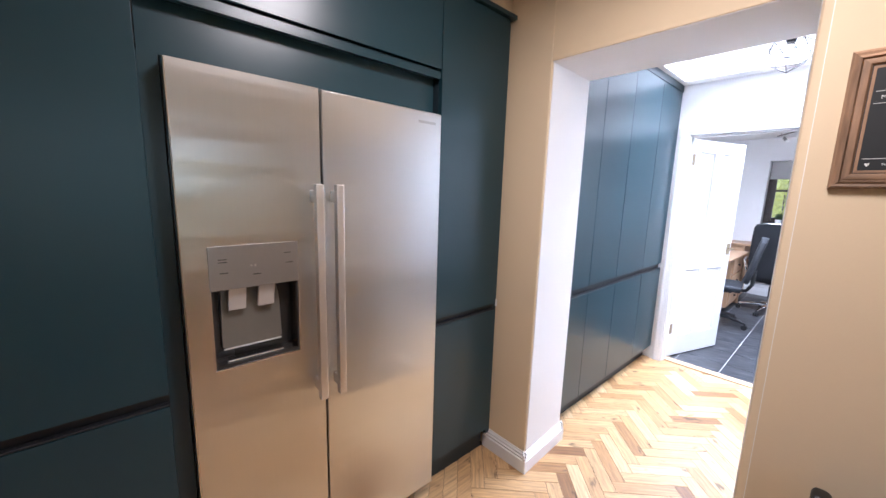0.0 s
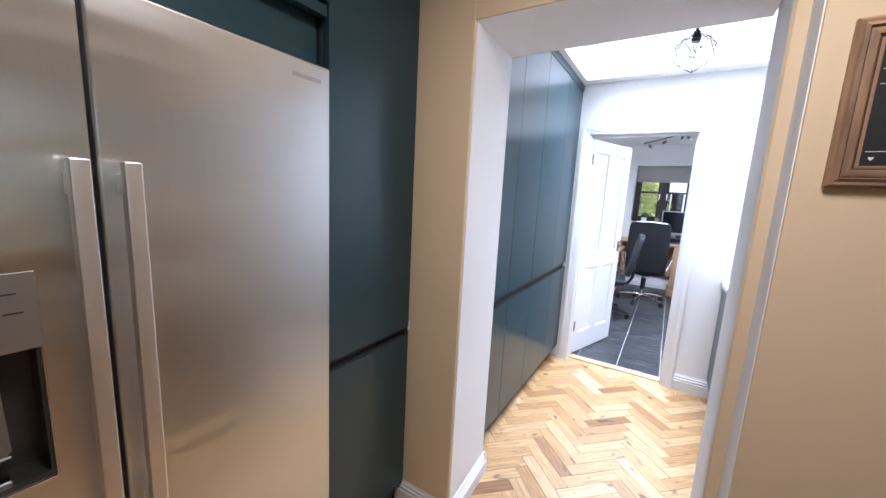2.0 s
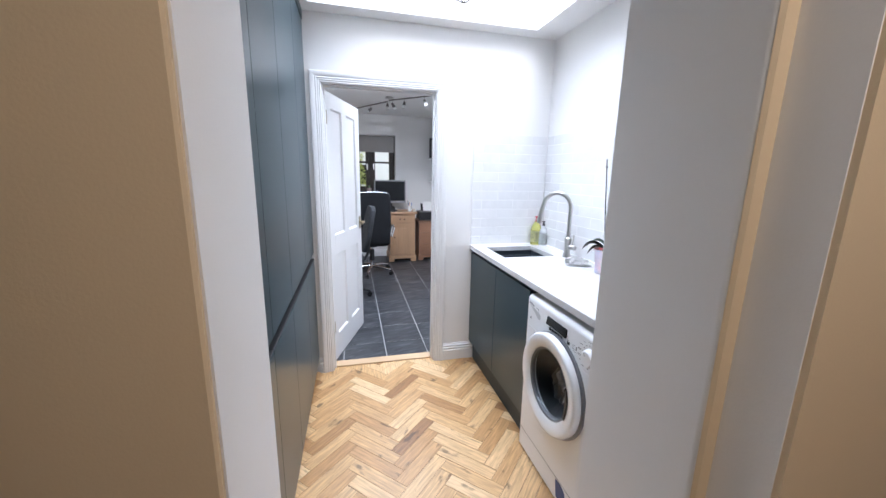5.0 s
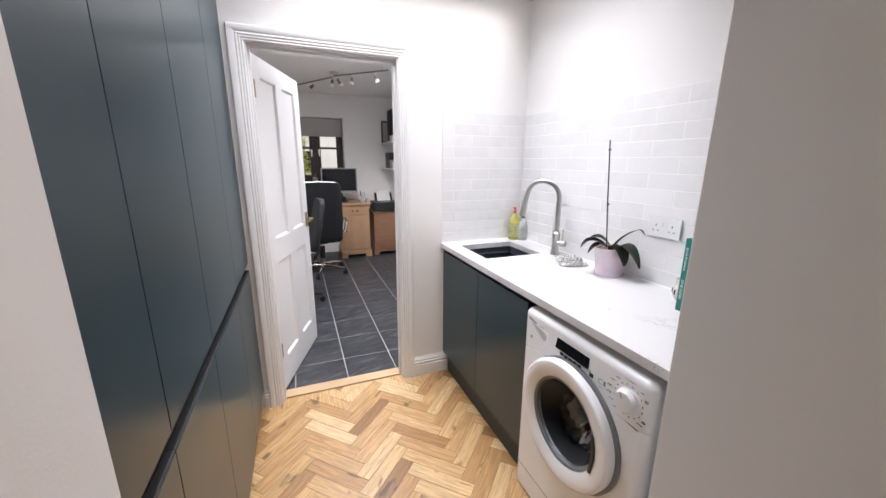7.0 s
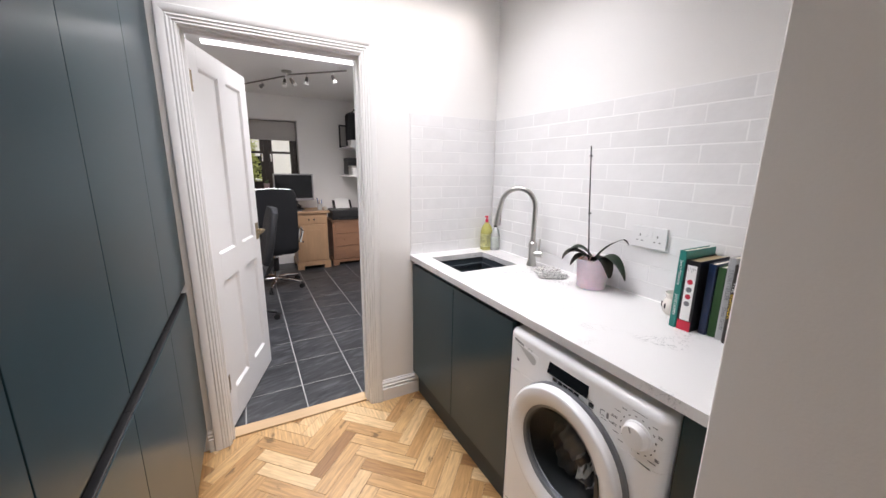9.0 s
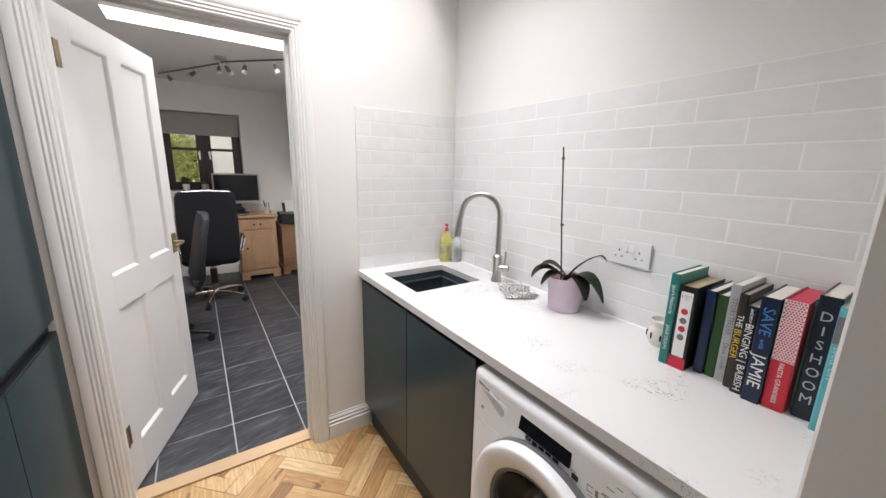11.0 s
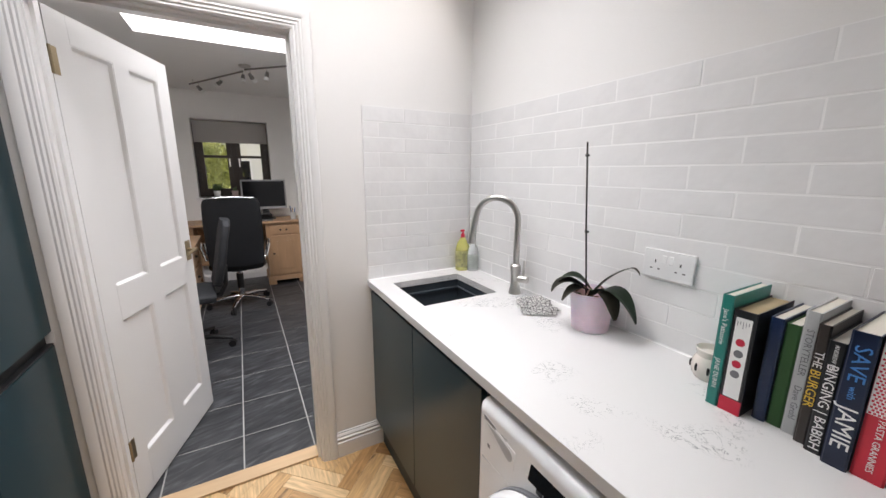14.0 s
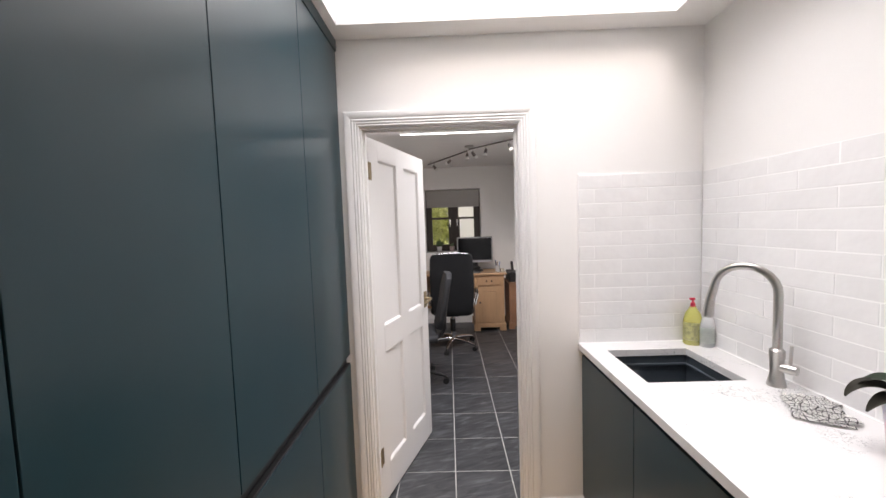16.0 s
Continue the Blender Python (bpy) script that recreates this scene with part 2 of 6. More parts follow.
def slate(name):
    m = bpy.data.materials.new(name)
    m.use_nodes = True
    n, link = m.node_tree.nodes, m.node_tree.links.new
    b = n["Principled BSDF"]
    co, info = n.new("ShaderNodeTexCoord"), n.new("ShaderNodeObjectInfo")
    off = n.new("ShaderNodeVectorMath")
    off.operation = "MULTIPLY_ADD"
    link(info.outputs["Random"], off.inputs[0])
    off.inputs[1].default_value = (41.0, 23.0, 17.0)
    link(co.outputs["Object"], off.inputs[2])
    mp = n.new("ShaderNodeMapping")
    mp.vector_type = "TEXTURE"
    mp.inputs["Rotation"].default_value = (0, 0, -1.25)
    mp.inputs["Scale"].default_value = (0.36, 0.075, 1)
    link(off.outputs[0], mp.inputs["Vector"])
    t = n.new("ShaderNodeTexNoise")
    t.inputs["Scale"].default_value, t.inputs["Detail"].default_value, t.inputs["Distortion"].default_value = 2.0, 9, 0.9
    link(mp.outputs[0], t.inputs["Vector"])
    ramp = n.new("ShaderNodeValToRGB")
    el = ramp.color_ramp.elements
    el[0].position, el[1].position = 0.32, 0.75
    el[0].color, el[1].color = (0.022, 0.024, 0.027, 1), (0.13, 0.135, 0.145, 1)
    el.new(0.55).color = (0.055, 0.058, 0.064, 1)
    link(t.outputs["Fac"], ramp.inputs["Fac"])
    link(ramp.outputs[0], b.inputs["Base Color"])
    b.inputs["Roughness"].default_value = 0.38
    bp = n.new("ShaderNodeBump")
    bp.inputs["Strength"].default_value, bp.inputs["Distance"].default_value = 0.5, 0.004
    link(t.outputs["Fac"], bp.inputs["Height"])
    link(bp.outputs[0], b.inputs["Normal"])
    return m


def quartz(name):
    """White quartz with scattered clusters of fine grey veins."""
    m = bpy.data.materials.new(name)
    m.use_nodes = True
    n, link = m.node_tree.nodes, m.node_tree.links.new
    b = n["Principled BSDF"]
    b.inputs["Roughness"].default_value = 0.2
    co = n.new("ShaderNodeTexCoord")
    patch = n.new("ShaderNodeTexNoise")
    patch.inputs["Scale"].default_value, patch.inputs["Detail"].default_value = 4.6, 1
    link(co.outputs["Object"], patch.inputs["Vector"])
    pr = n.new("ShaderNodeMapRange")
    pr.inputs["From Min"].default_value, pr.inputs["From Max"].default_value = 0.585, 0.655
    link(patch.outputs["Fac"], pr.inputs["Value"])
    vein = n.new("ShaderNodeTexNoise")
    vein.inputs["Scale"].default_value, vein.inputs["Detail"].default_value, vein.inputs["Distortion"].default_value = 34, 4, 1.5
    link(co.outputs["Object"], vein.inputs["Vector"])
    d = n.new("ShaderNodeMath")
    d.operation = "SUBTRACT"
    d.inputs[1].default_value = 0.5
    link(vein.outputs["Fac"], d.inputs[0])
    a = n.new("ShaderNodeMath")
    a.operation = "ABSOLUTE"
    link(d.outputs[0], a.inputs[0])
    vr = n.new("ShaderNodeMapRange")
    vr.inputs["From Min"].default_value, vr.inputs["From Max"].default_value = 0.0, 0.016
    vr.inputs["To Min"].default_value, vr.inputs["To Max"].default_value = 1.0, 0.0
    link(a.outputs[0], vr.inputs["Value"])
    k = n.new("ShaderNodeMath")
    k.operation = "MULTIPLY"
    link(pr.outputs[0], k.inputs[0])
    link(vr.outputs[0], k.inputs[1])
    mix = n.new("ShaderNodeMix")
    mix.data_type = "RGBA"
    mix.inputs[6].default_value, mix.inputs[7].default_value = (0.69, 0.685, 0.68, 1), (0.15, 0.17, 0.175, 1)
    link(k.outputs[0], mix.inputs[0])
    link(mix.outputs[2], b.inputs["Base Color"])
    return m


def glass(name, colour=(1, 1, 1), rough=0.0):
    m = bpy.data.materials.new(name)
    m.use_nodes = True
    b = m.node_tree.nodes["Principled BSDF"]
    b.inputs["Base Color"].default_value = (*colour, 1)
    b.inputs["Transmission Weight"].default_value = 1
    b.inputs["Roughness"].default_value = rough
    b.inputs["IOR"].default_value = 1.45
    return m


OAK, STEEL, SLATE, QUARTZ, GLASS = oak("oak_parquet"), steel("brushed_steel"), slate("grey_slate_tile"), quartz("white_quartz"), glass("clear_glass")

# ---- building helpers ----
BASE = {}


def box(x0, x1, y0, y1, z0, z1, bevel=0.0, bm=None, segments=2):
    """A box, with rounded edges if asked, added to bm."""
    b = bmesh.new()
    bmesh.ops.create_cube(b, size=1, matrix=Matrix.Translation(((x0 + x1) / 2, (y0 + y1) / 2, (z0 + z1) / 2)) @ Matrix.Diagonal((x1 - x0, y1 - y0, z1 - z0, 1)))
    if bevel:
        bmesh.ops.bevel(b, geom=b.edges[:], offset=bevel, segments=segments, affect="EDGES", profile=0.5)
    return join(bm, b)


def join(bm, b):
    if bm is None:
        return b
    me = bpy.data.meshes.new("tmp")
    b.to_mesh(me)
    b.free()
    bm.from_mesh(me)
    bpy.data.meshes.remove(me)
    return bm


def cyl(p0, p1, r0, r1=None, n=20, bm=None, bevel=0.0):
    """A round bar from p0 to p1."""
    p0, p1 = Vector(p0), Vector(p1)
    r1 = r0 if r1 is None else r1
    b = bmesh.new()
    way = p1 - p0
    bmesh.ops.create_cone(b, cap_ends=True, segments=n, radius1=r0, radius2=r1, depth=way.length)
    if bevel:
        rims = [e for e in b.edges if abs(e.verts[0].co.z - e.verts[1].co.z) < 1e-6]
        bmesh.ops.bevel(b, geom=rims, offset=bevel, segments=2, affect="EDGES", profile=0.5)
    bmesh.ops.transform(b, verts=b.verts, matrix=Matrix.Translation((p0 + p1) / 2) @ way.to_track_quat("Z", "Y").to_matrix().to_4x4())
    return join(bm, b)


def ball(c, r, bm=None, squash=(1, 1, 1), n=14):
    b = bmesh.new()
    bmesh.ops.create_uvsphere(b, u_segments=n, v_segments=max(6, n // 2), radius=r, matrix=Matrix.Translation(c) @ Matrix.Diagonal((*squash, 1)))
    return join(bm, b)


def lathe(profile, centre, n=28, bm=None, axis="Z", closed=False):
    """A turned shape from (radius, height) pairs."""
    b = bmesh.new()
    rings = []
    for r, h in profile:
        ring = []
        for k in range(n):
            a = 2 * math.pi * k / n
            ring.append(b.verts.new((r * math.cos(a), r * math.sin(a), h)))
        rings.append(ring)
    for lo, hi in zip(rings, rings[1:]):
        for k in range(n):
            b.faces.new((lo[k], lo[(k + 1) % n], hi[(k + 1) % n], hi[k]))
    if closed:
        for k in range(n):
            b.faces.new((rings[-1][k], rings[-1][(k + 1) % n], rings[0][(k + 1) % n], rings[0][k]))
    if profile[0][0] > 1e-5 and not closed:
        b.faces.new(rings[0][::-1])
    if profile[-1][0] > 1e-5 and not closed:
        b.faces.new(rings[-1])
    bmesh.ops.remove_doubles(b, verts=b.verts, dist=1e-6)
    turn = Matrix.Rotation(radians(-90), 4, "X") if axis == "Y" else Matrix.Rotation(radians(90), 4, "Y") if axis == "X" else Matrix.Identity(4)
    bmesh.ops.transform(b, verts=b.verts, matrix=Matrix.Translation(centre) @ turn)
    bmesh.ops.recalc_face_normals(b, faces=b.faces)
    return join(bm, b)


def sweep(points, r, n=10, bm=None, radii=None):
    """A round tube along points."""
    b = bmesh.new()
    pts = [Vector(p) for p in points]
    rings, up = [], None
    for i, p in enumerate(pts):
        way = (pts[min(i + 1, len(pts) - 1)] - pts[max(i - 1, 0)]).normalized()
        if up is None:
            up = way.orthogonal().normalized()
        up = (up - way * up.dot(way)).normalized()
        side = way.cross(up)
        rr = radii[i] if radii else r
        rings.append([b.verts.new(p + (up * math.cos(2 * math.pi * k / n) + side * math.sin(2 * math.pi * k / n)) * rr) for k in range(n)])
    for lo, hi in zip(rings, rings[1:]):
        for k in range(n):
            b.faces.new((lo[k], lo[(k + 1) % n], hi[(k + 1) % n], hi[k]))
    b.faces.new(rings[0][::-1])
    b.faces.new(rings[-1])
    bmesh.ops.recalc_face_normals(b, faces=b.faces)
    return join(bm, b)


def prism(outline, h0, h1, axis="Z", bm=None, bevel=0.0):
    """A flat outline pushed out between h0 and h1 along an axis. For X the outline is (y, z), for Y (x, z)."""
    b = bmesh.new()
    def at(p, h):
        return {"Z": (p[0], p[1], h), "X": (h, p[0], p[1]), "Y": (p[0], h, p[1])}[axis]
    lo, hi = [b.verts.new(at(p, h0)) for p in outline], [b.verts.new(at(p, h1)) for p in outline]
    k = len(outline)
    b.faces.new(lo)
    b.faces.new(hi)
    for i in range(k):
        b.faces.new((lo[i], lo[(i + 1) % k], hi[(i + 1) % k], hi[i]))
    bmesh.ops.recalc_face_normals(b, faces=b.faces)
    if bevel:
        bmesh.ops.bevel(b, geom=b.edges[:], offset=bevel, segments=2, affect="EDGES", profile=0.5)
    return join(bm, b)


def ring_plate(outer, inner, y0, y1, bm=None):
    """An upright plate with a hole: two outlines of (x, z) with as many points, between two depths."""
    b = bmesh.new()
    k = len(outer)
    rows = [[b.verts.new((x, y, z)) for x, z in line] for line, y in ((outer, y0), (inner, y0), (inner, y1), (outer, y1))]
    for r in range(4):
        lo, hi = rows[r], rows[(r + 1) % 4]
        for i in range(k):
            b.faces.new((lo[i], lo[(i + 1) % k], hi[(i + 1) % k], hi[i]))
    bmesh.ops.recalc_face_normals(b, faces=b.faces)
    return join(bm, b)


def rounded_shell(x0, x1, y0, y1, z0, z1, r, top, hole=None):
    """An appliance casing with rounded front corners and top edge; hole: (x, z, radius) through the front."""
    b = bmesh.new()
    loops = []
    levels = [(z0, 0.0)] + ([(z1, 0.0)] if not top else [(z1 - top + top * math.sin(a), top - top * math.cos(a)) for a in (0, 0.4, 0.8, 1.2, math.pi / 2)])
    for z, inset in levels:
        pts = [(x0 + inset, y0), (x0 + inset, y1 - r)]
        for k in range(1, 7):
            a = math.pi / 2 * k / 6
            pts.append((x0 + r - (r - inset) * math.cos(a), y1 - r + (r - inset) * math.sin(a)))
        pts += [(x0 + x1 - x, y) for x, y in reversed(pts)]
        loops.append([b.verts.new((x, y, z)) for x, y in pts])
    n = len(loops[0])
    front = n // 2 - 1
    for lo, hi in zip(loops, loops[1:]):
        for k in range(n):
            if not (hole and k == front):
                b.faces.new((lo[k], lo[(k + 1) % n], hi[(k + 1) % n], hi[k]))
    b.faces.new(loops[0][::-1])
    b.faces.new(loops[-1])
    if hole:
        cx, cz, rad = hole
        hx0, hx1, outer, inner = x0 + r, x1 - r, [], []
        for k in range(64):
            a = 2 * math.pi * (k + 0.5) / 64
            c, s = math.cos(a), math.sin(a)
            f = min((hx1 - cx) / c if c > 0 else (hx0 - cx) / c, (z1 - cz) / s if s > 0 else (z0 - cz) / s)
            outer.append(b.verts.new((cx + c * f, y1, cz + s * f)))
            inner.append(b.verts.new((cx + c * rad, y1, cz + s * rad)))
        for k in range(64):
            j = (k + 1) % 64
            b.faces.new((outer[k], outer[j], inner[j], inner[k]))
        for x in (hx0, hx1):
            for z in (z0, z1):
                near = sorted(outer, key=lambda v: (v.co.x - x) ** 2 + (v.co.z - z) ** 2)[:2]
                b.faces.new((b.verts.new((x, y1, z)), near[0], near[1]))
    bmesh.ops.remove_doubles(b, verts=b.verts, dist=1e-6)
    bmesh.ops.recalc_face_normals(b, faces=b.faces)
    return b


def weigh(me, limit):
    """Shading normals weighted by area, so that bevelled flats stay flat."""
    around = {}
    for p in me.polygons:
        for v in p.vertices:
            around.setdefault(v, []).append(p)
    out = [None] * len(me.loops)
    for p in me.polygons:
        for li in p.loop_indices:
            s = Vector((0, 0, 0))
            for q in around[me.loops[li].vertex_index]:
                if q.normal.dot(p.normal) > limit:
                    s += q.normal * q.area
            out[li] = s.normalized() if s.length > 1e-12 else p.normal
    me.normals_split_custom_set(out)


def mesh_from(name, bm, mat, smooth=None):
    me = bpy.data.meshes.new(name)
    bm.to_mesh(me)
    bm.free()
    me.materials.append(mat)
    for p in me.polygons:
        p.use_smooth = True
    me.set_sharp_from_angle(angle=radians(smooth or 38))
    if len(me.polygons) < 4000:
        weigh(me, math.cos(radians(smooth or 38)))
    return me


def thing(name, at, label="", category="", group="", kind="", rz=0.0, local=False):
    """A top-level thing: an Empty at its base. local: its parts are given in its own axes."""
    ob = new(name)
    ob.empty_display_size = 0.05
    ob.matrix_world = pose(*at, 0, 0, rz)
    BASE[ob] = Vector((0, 0, 0)) if local else Vector(at)
    return tagged(ob, label, category, group, kind)


def part(name, bm, mat, parent, label=""):
    """One mesh under a thing or under a part."""
    base = BASE[parent]
    bmesh.ops.translate(bm, verts=bm.verts, vec=-base)
    ob = new(name, mesh_from(name, bm, mat))
    ob.parent = parent
    BASE[ob] = base
    return tagged(ob, label)


def solid(name, bm, mat, label="", category="", group="", kind=""):
    """A thing or piece of the setting that is one mesh."""
    lows = [v.co for v in bm.verts]
    c = Vector((sum(v.x for v in lows) / len(lows), sum(v.y for v in lows) / len(lows), min(v.z for v in lows)))
    bmesh.ops.translate(bm, verts=bm.verts, vec=-c)
    ob = new(name, mesh_from(name, bm, mat))
    ob.location = c
    BASE[ob] = c
    return tagged(ob, label, category, group, kind)


def words(name, body, size, mat, parent, m, label="", align="CENTER", depth=0.0004):
    """Lettering as a mesh, at the pose m."""
    cu = bpy.data.curves.new(name, "FONT")
    cu.body, cu.size, cu.extrude, cu.align_x, cu.align_y, cu.resolution_u = body, size, depth, align, "CENTER", 2
    tmp = bpy.data.objects.new("tmp", cu)
    me = bpy.data.meshes.new_from_object(tmp)
    bpy.data.objects.remove(tmp)
    me.name = name
    me.materials.clear()
    me.materials.append(mat)
    base = BASE[parent]
    me.transform(Matrix.Translation(-base) @ m)
    ob = new(name, me)
    ob.parent = parent
    BASE[ob] = base
    return tagged(ob, label)


# ---- structure ----


def wall(name, bm, mat=None):
    return solid(name, bm, mat or WHITE_WALL, kind="structure", label="smooth painted plaster wall", category="wall")


# kitchen shell
wall("wall_kitchen_back", box(-2.0, 2.855, 1.96, 2.08, 0, 2.4), CREAM_WALL)
wall("wall_kitchen_west", box(-2.12, -2.0, -2.6, 2.08, 0, 2.4), CREAM_WALL)
b = box(-2.0, 0.35, -2.6, -2.5, 0, 2.4)
box(2.05, 2.741, -2.6, -2.5, 0, 2.4, bm=b)
box(0.35, 2.05, -2.6, -2.5, 0, 0.95, bm=b)
box(0.35, 2.05, -2.6, -2.5, 2.05, 2.4, bm=b)
wall("wall_kitchen_south", b, CREAM_WALL)
# chimney-like projection that carries the chalkboard
b = prism([(2.741, -2.6), (2.741, 0.247), (2.88, 0.247), (2.88, -2.6)], 0, 2.4)
wall("wall_kitchen_east", b, CREAM_WALL)
solid("ceiling", box(-2.12, 2.855, -2.6, 2.08, 2.4, 2.46), CEILING, kind="structure", label="painted kitchen ceiling", category="ceiling")
# pier between the fridge units and the opening, lintel, and the block right of the opening
b = prism([(OPEN_X0 + 0.004, 1.13), (PIER_X1, 1.15), (PIER_X1, 2.08), (OPEN_X0, 2.08), (OPEN_X0, 1.134)], 0, 2.4)
wall("wall_pier", b, CREAM_WALL)
wall("wall_pier_reveal", prism([(OPEN_X0 + 0.012, 1.127), (PIER_X1 - 0.004, 1.146), (PIER_X1 - 0.004, 1.2), (OPEN_X0 + 0.012, 1.2)], 0, OPEN_TOP + 0.002))
b = box(OPEN_X0, PIER_X1, 0.27, 1.13, OPEN_TOP, 2.4)
box(OPEN_X0 + 0.02, PIER_X1 - 0.002, 1.13, 1.16, OPEN_TOP + 0.001, 2.399, bm=b)
wall("wall_lintel", b, CREAM_WALL)
wall("wall_lintel_soffit", box(OPEN_X0 + 0.004, PIER_X1 - 0.004, 0.27, 1.15, OPEN_TOP - 0.003, OPEN_TOP + 0.02))
b = prism([(2.862, -0.6), (2.862, 0.279), (2.872, 0.285), (OPEN_X1 - 0.003, 0.262), (OPEN_X1, 0.259), (OPEN_X1, -0.6)], 0, 2.4)
wall("wall_opening_east_block", b)
wall("wall_opening_edge", prism([(2.855, 0.2), (2.855, 0.276), (2.8625, 0.2815), (2.864, 0.2)], 0, 2.4), CREAM_WALL)
wall("wall_projection_side", prism([(2.752, 0.1), (2.752, 0.2495), (2.856, 0.2495), (2.856, 0.1)], 0, 2.4))
# utility room shell
wall("wall_tiled_side", box(OPEN_X1, OFF_X, SPLASH_Y - 0.12, SPLASH_Y, 0, 2.5))
wall("wall_behind_tall_cabinets", box(OPEN_X1, OFF_X, 1.83, 1.95, 0, 2.5))
wall("wall_utility_above_opening", box(OPEN_X1 - 0.003, OPEN_X1 + 0.003, -0.5, 1.83, 2.4, 2.5))
# wall with the door to the office
DY0, DY1, DTOP = 0.366, 1.109, 1.978
b = box(WALL_X, OFF_X, SPLASH_Y - 0.12, DY0 - 0.03, 0, 2.5)
box(WALL_X, OFF_X, DY1 + 0.03, 1.95, 0, 2.5, bm=b)
box(WALL_X, OFF_X, DY0 - 0.03, DY1 + 0.03, DTOP + 0.03, 2.5, bm=b)
wall("wall_office_door", b)


def ceiling_with_hole(name, x0, x1, y0, y1, hx0, hx1, hy0, hy1, label):
    """A ceiling with a rooflight's shaft through it."""
    b = box(x0, hx0, y0, y1, CEIL, CEIL + 0.1)
    box(hx1, x1, y0, y1, CEIL, CEIL + 0.1, bm=b)
    box(hx0, hx1, y0, hy0, CEIL, CEIL + 0.1, bm=b)
    box(hx0, hx1, hy1, y1, CEIL, CEIL + 0.1, bm=b)
    for p in ((hx0 - 0.05, hx0, hy0 - 0.05, hy1 + 0.05), (hx1, hx1 + 0.05, hy0 - 0.05, hy1 + 0.05), (hx0, hx1, hy0 - 0.05, hy0), (hx0, hx1, hy1, hy1 + 0.05)):
        box(*p, CEIL + 0.1, CEIL + 0.34, bm=b)
    return solid(name, b, CEILING, kind="structure", label=label, category="ceiling")


def rooflight(name, hx0, hx1, hy0, hy1):
    w = thing(name, (hx0, hy0, CEIL + 0.3), "flat white rooflight set in a ceiling shaft", "rooflight", kind="structure")
    b = box(hx0 - 0.05, hx0 + 0.012, hy0 - 0.05, hy1 + 0.05, CEIL + 0.34, CEIL + 0.4)
    box(hx1 - 0.012, hx1 + 0.05, hy0 - 0.05, hy1 + 0.05, CEIL + 0.34, CEIL + 0.4, bm=b)
    box(hx0 + 0.012, hx1 - 0.012, hy0 - 0.05, hy0 + 0.012, CEIL + 0.34, CEIL + 0.4, bm=b)
    box(hx0 + 0.012, hx1 - 0.012, hy1 - 0.012, hy1 + 0.05, CEIL + 0.34, CEIL + 0.4, bm=b)
    part("frame", b, GLOSS_WHITE, w)
    g = part("pane", box(hx0 + 0.01, hx1 - 0.01, hy0 + 0.01, hy1 - 0.01, CEIL + 0.36, CEIL + 0.372), GLASS, w, "clear glass pane")
    g.visible_shadow = False


ceiling_with_hole("ceiling_utility", OPEN_X1, OFF_X, SPLASH_Y - 0.1, 1.9, 4.03, 4.805, -0.29, 1.165, "white ceiling with a rooflight opening")
rooflight("window_rooflight_utility", 4.03, 4.805, -0.29, 1.165)
ceiling_with_hole("ceiling_office", OFF_X, FAR_X + 0.2, -0.82, 2.2, 5.5, 6.74, -0.25, 1.14, "white office ceiling with a rooflight opening")
rooflight("window_rooflight_office", 5.5, 6.74, -0.25, 1.14)
# office shell
WY0, WY1, WZ0, WZ1 = 0.21, 1.056, 1.11, 2.06
b = box(FAR_X, FAR_X + 0.28, -0.9, WY0, 0, 2.5)
box(FAR_X, FAR_X + 0.28, WY1, 2.3, 0, 2.5, bm=b)
box(FAR_X, FAR_X + 0.28, WY0, WY1, 0, WZ0, bm=b)
box(FAR_X, FAR_X + 0.28, WY0, WY1, WZ1, 2.5, bm=b)
wall("wall_office_far", b)
wall("wall_office_side", box(OFF_X, FAR_X, -0.84, -0.72, 0, 2.5))
wall("wall_office_left", box(OFF_X, FAR_X, 2.1, 2.22, 0, 2.5))


def skirting(name, p0, p1, out, h=0.115, t=0.018):
    """A moulded skirting board along a wall from p0 to p1; out points into the room."""
    p0, p1, o = Vector((*p0, 0)), Vector((*p1, 0)), Vector((*out, 0))
    prof = [(0, 0), (t, 0), (t, h * 0.60), (t * 0.6, h * 0.63), (t * 0.82, h * 0.69), (t * 0.8, h * 0.74), (t * 0.42, h * 0.78), (t * 0.62, h * 0.85), (t * 0.5, h * 0.91), (t * 0.25, h * 0.94), (t * 0.25, h), (0, h)]
    b = bmesh.new()
    ends = [[b.verts.new(p + o * d + Vector((0, 0, z))) for d, z in prof] for p in (p0, p1)]
    for i in range(len(prof)):
        j = (i + 1) % len(prof)
        b.faces.new((ends[0][i], ends[0][j], ends[1][j], ends[1][i]))
    b.faces.new(ends[0][::-1])
    b.faces.new(ends[1])
    bmesh.ops.recalc_face_normals(b, faces=b.faces)
    return solid(name, b, GLOSS_WHITE, kind="structure", label="white moulded skirting board along the wall", category="skirting")


skirting("baseboard_pier_face", (OPEN_X0, 1.11), (OPEN_X0, 1.41), (-1, 0))
skirting("baseboard_pier_reveal", (OPEN_X0 - 0.018, 1.1262), (PIER_X1 + 0.018, 1.1465), (0.05, -0.9987))
skirting("baseboard_pier_back", (PIER_X1, 1.13), (PIER_X1, 1.2), (1, 0))
skirting("baseboard_opening_right", (2.86, 0.283), (OPEN_X1, 0.259), (0.06, 0.998), t=0.016)
skirting("baseboard_opening_utility_side", (OPEN_X1, 0.261), (OPEN_X1, 0.13), (1, 0))
skirting("baseboard_chalkboard_wall", (2.741, -2.5), (2.741, 0.262), (-1, 0))
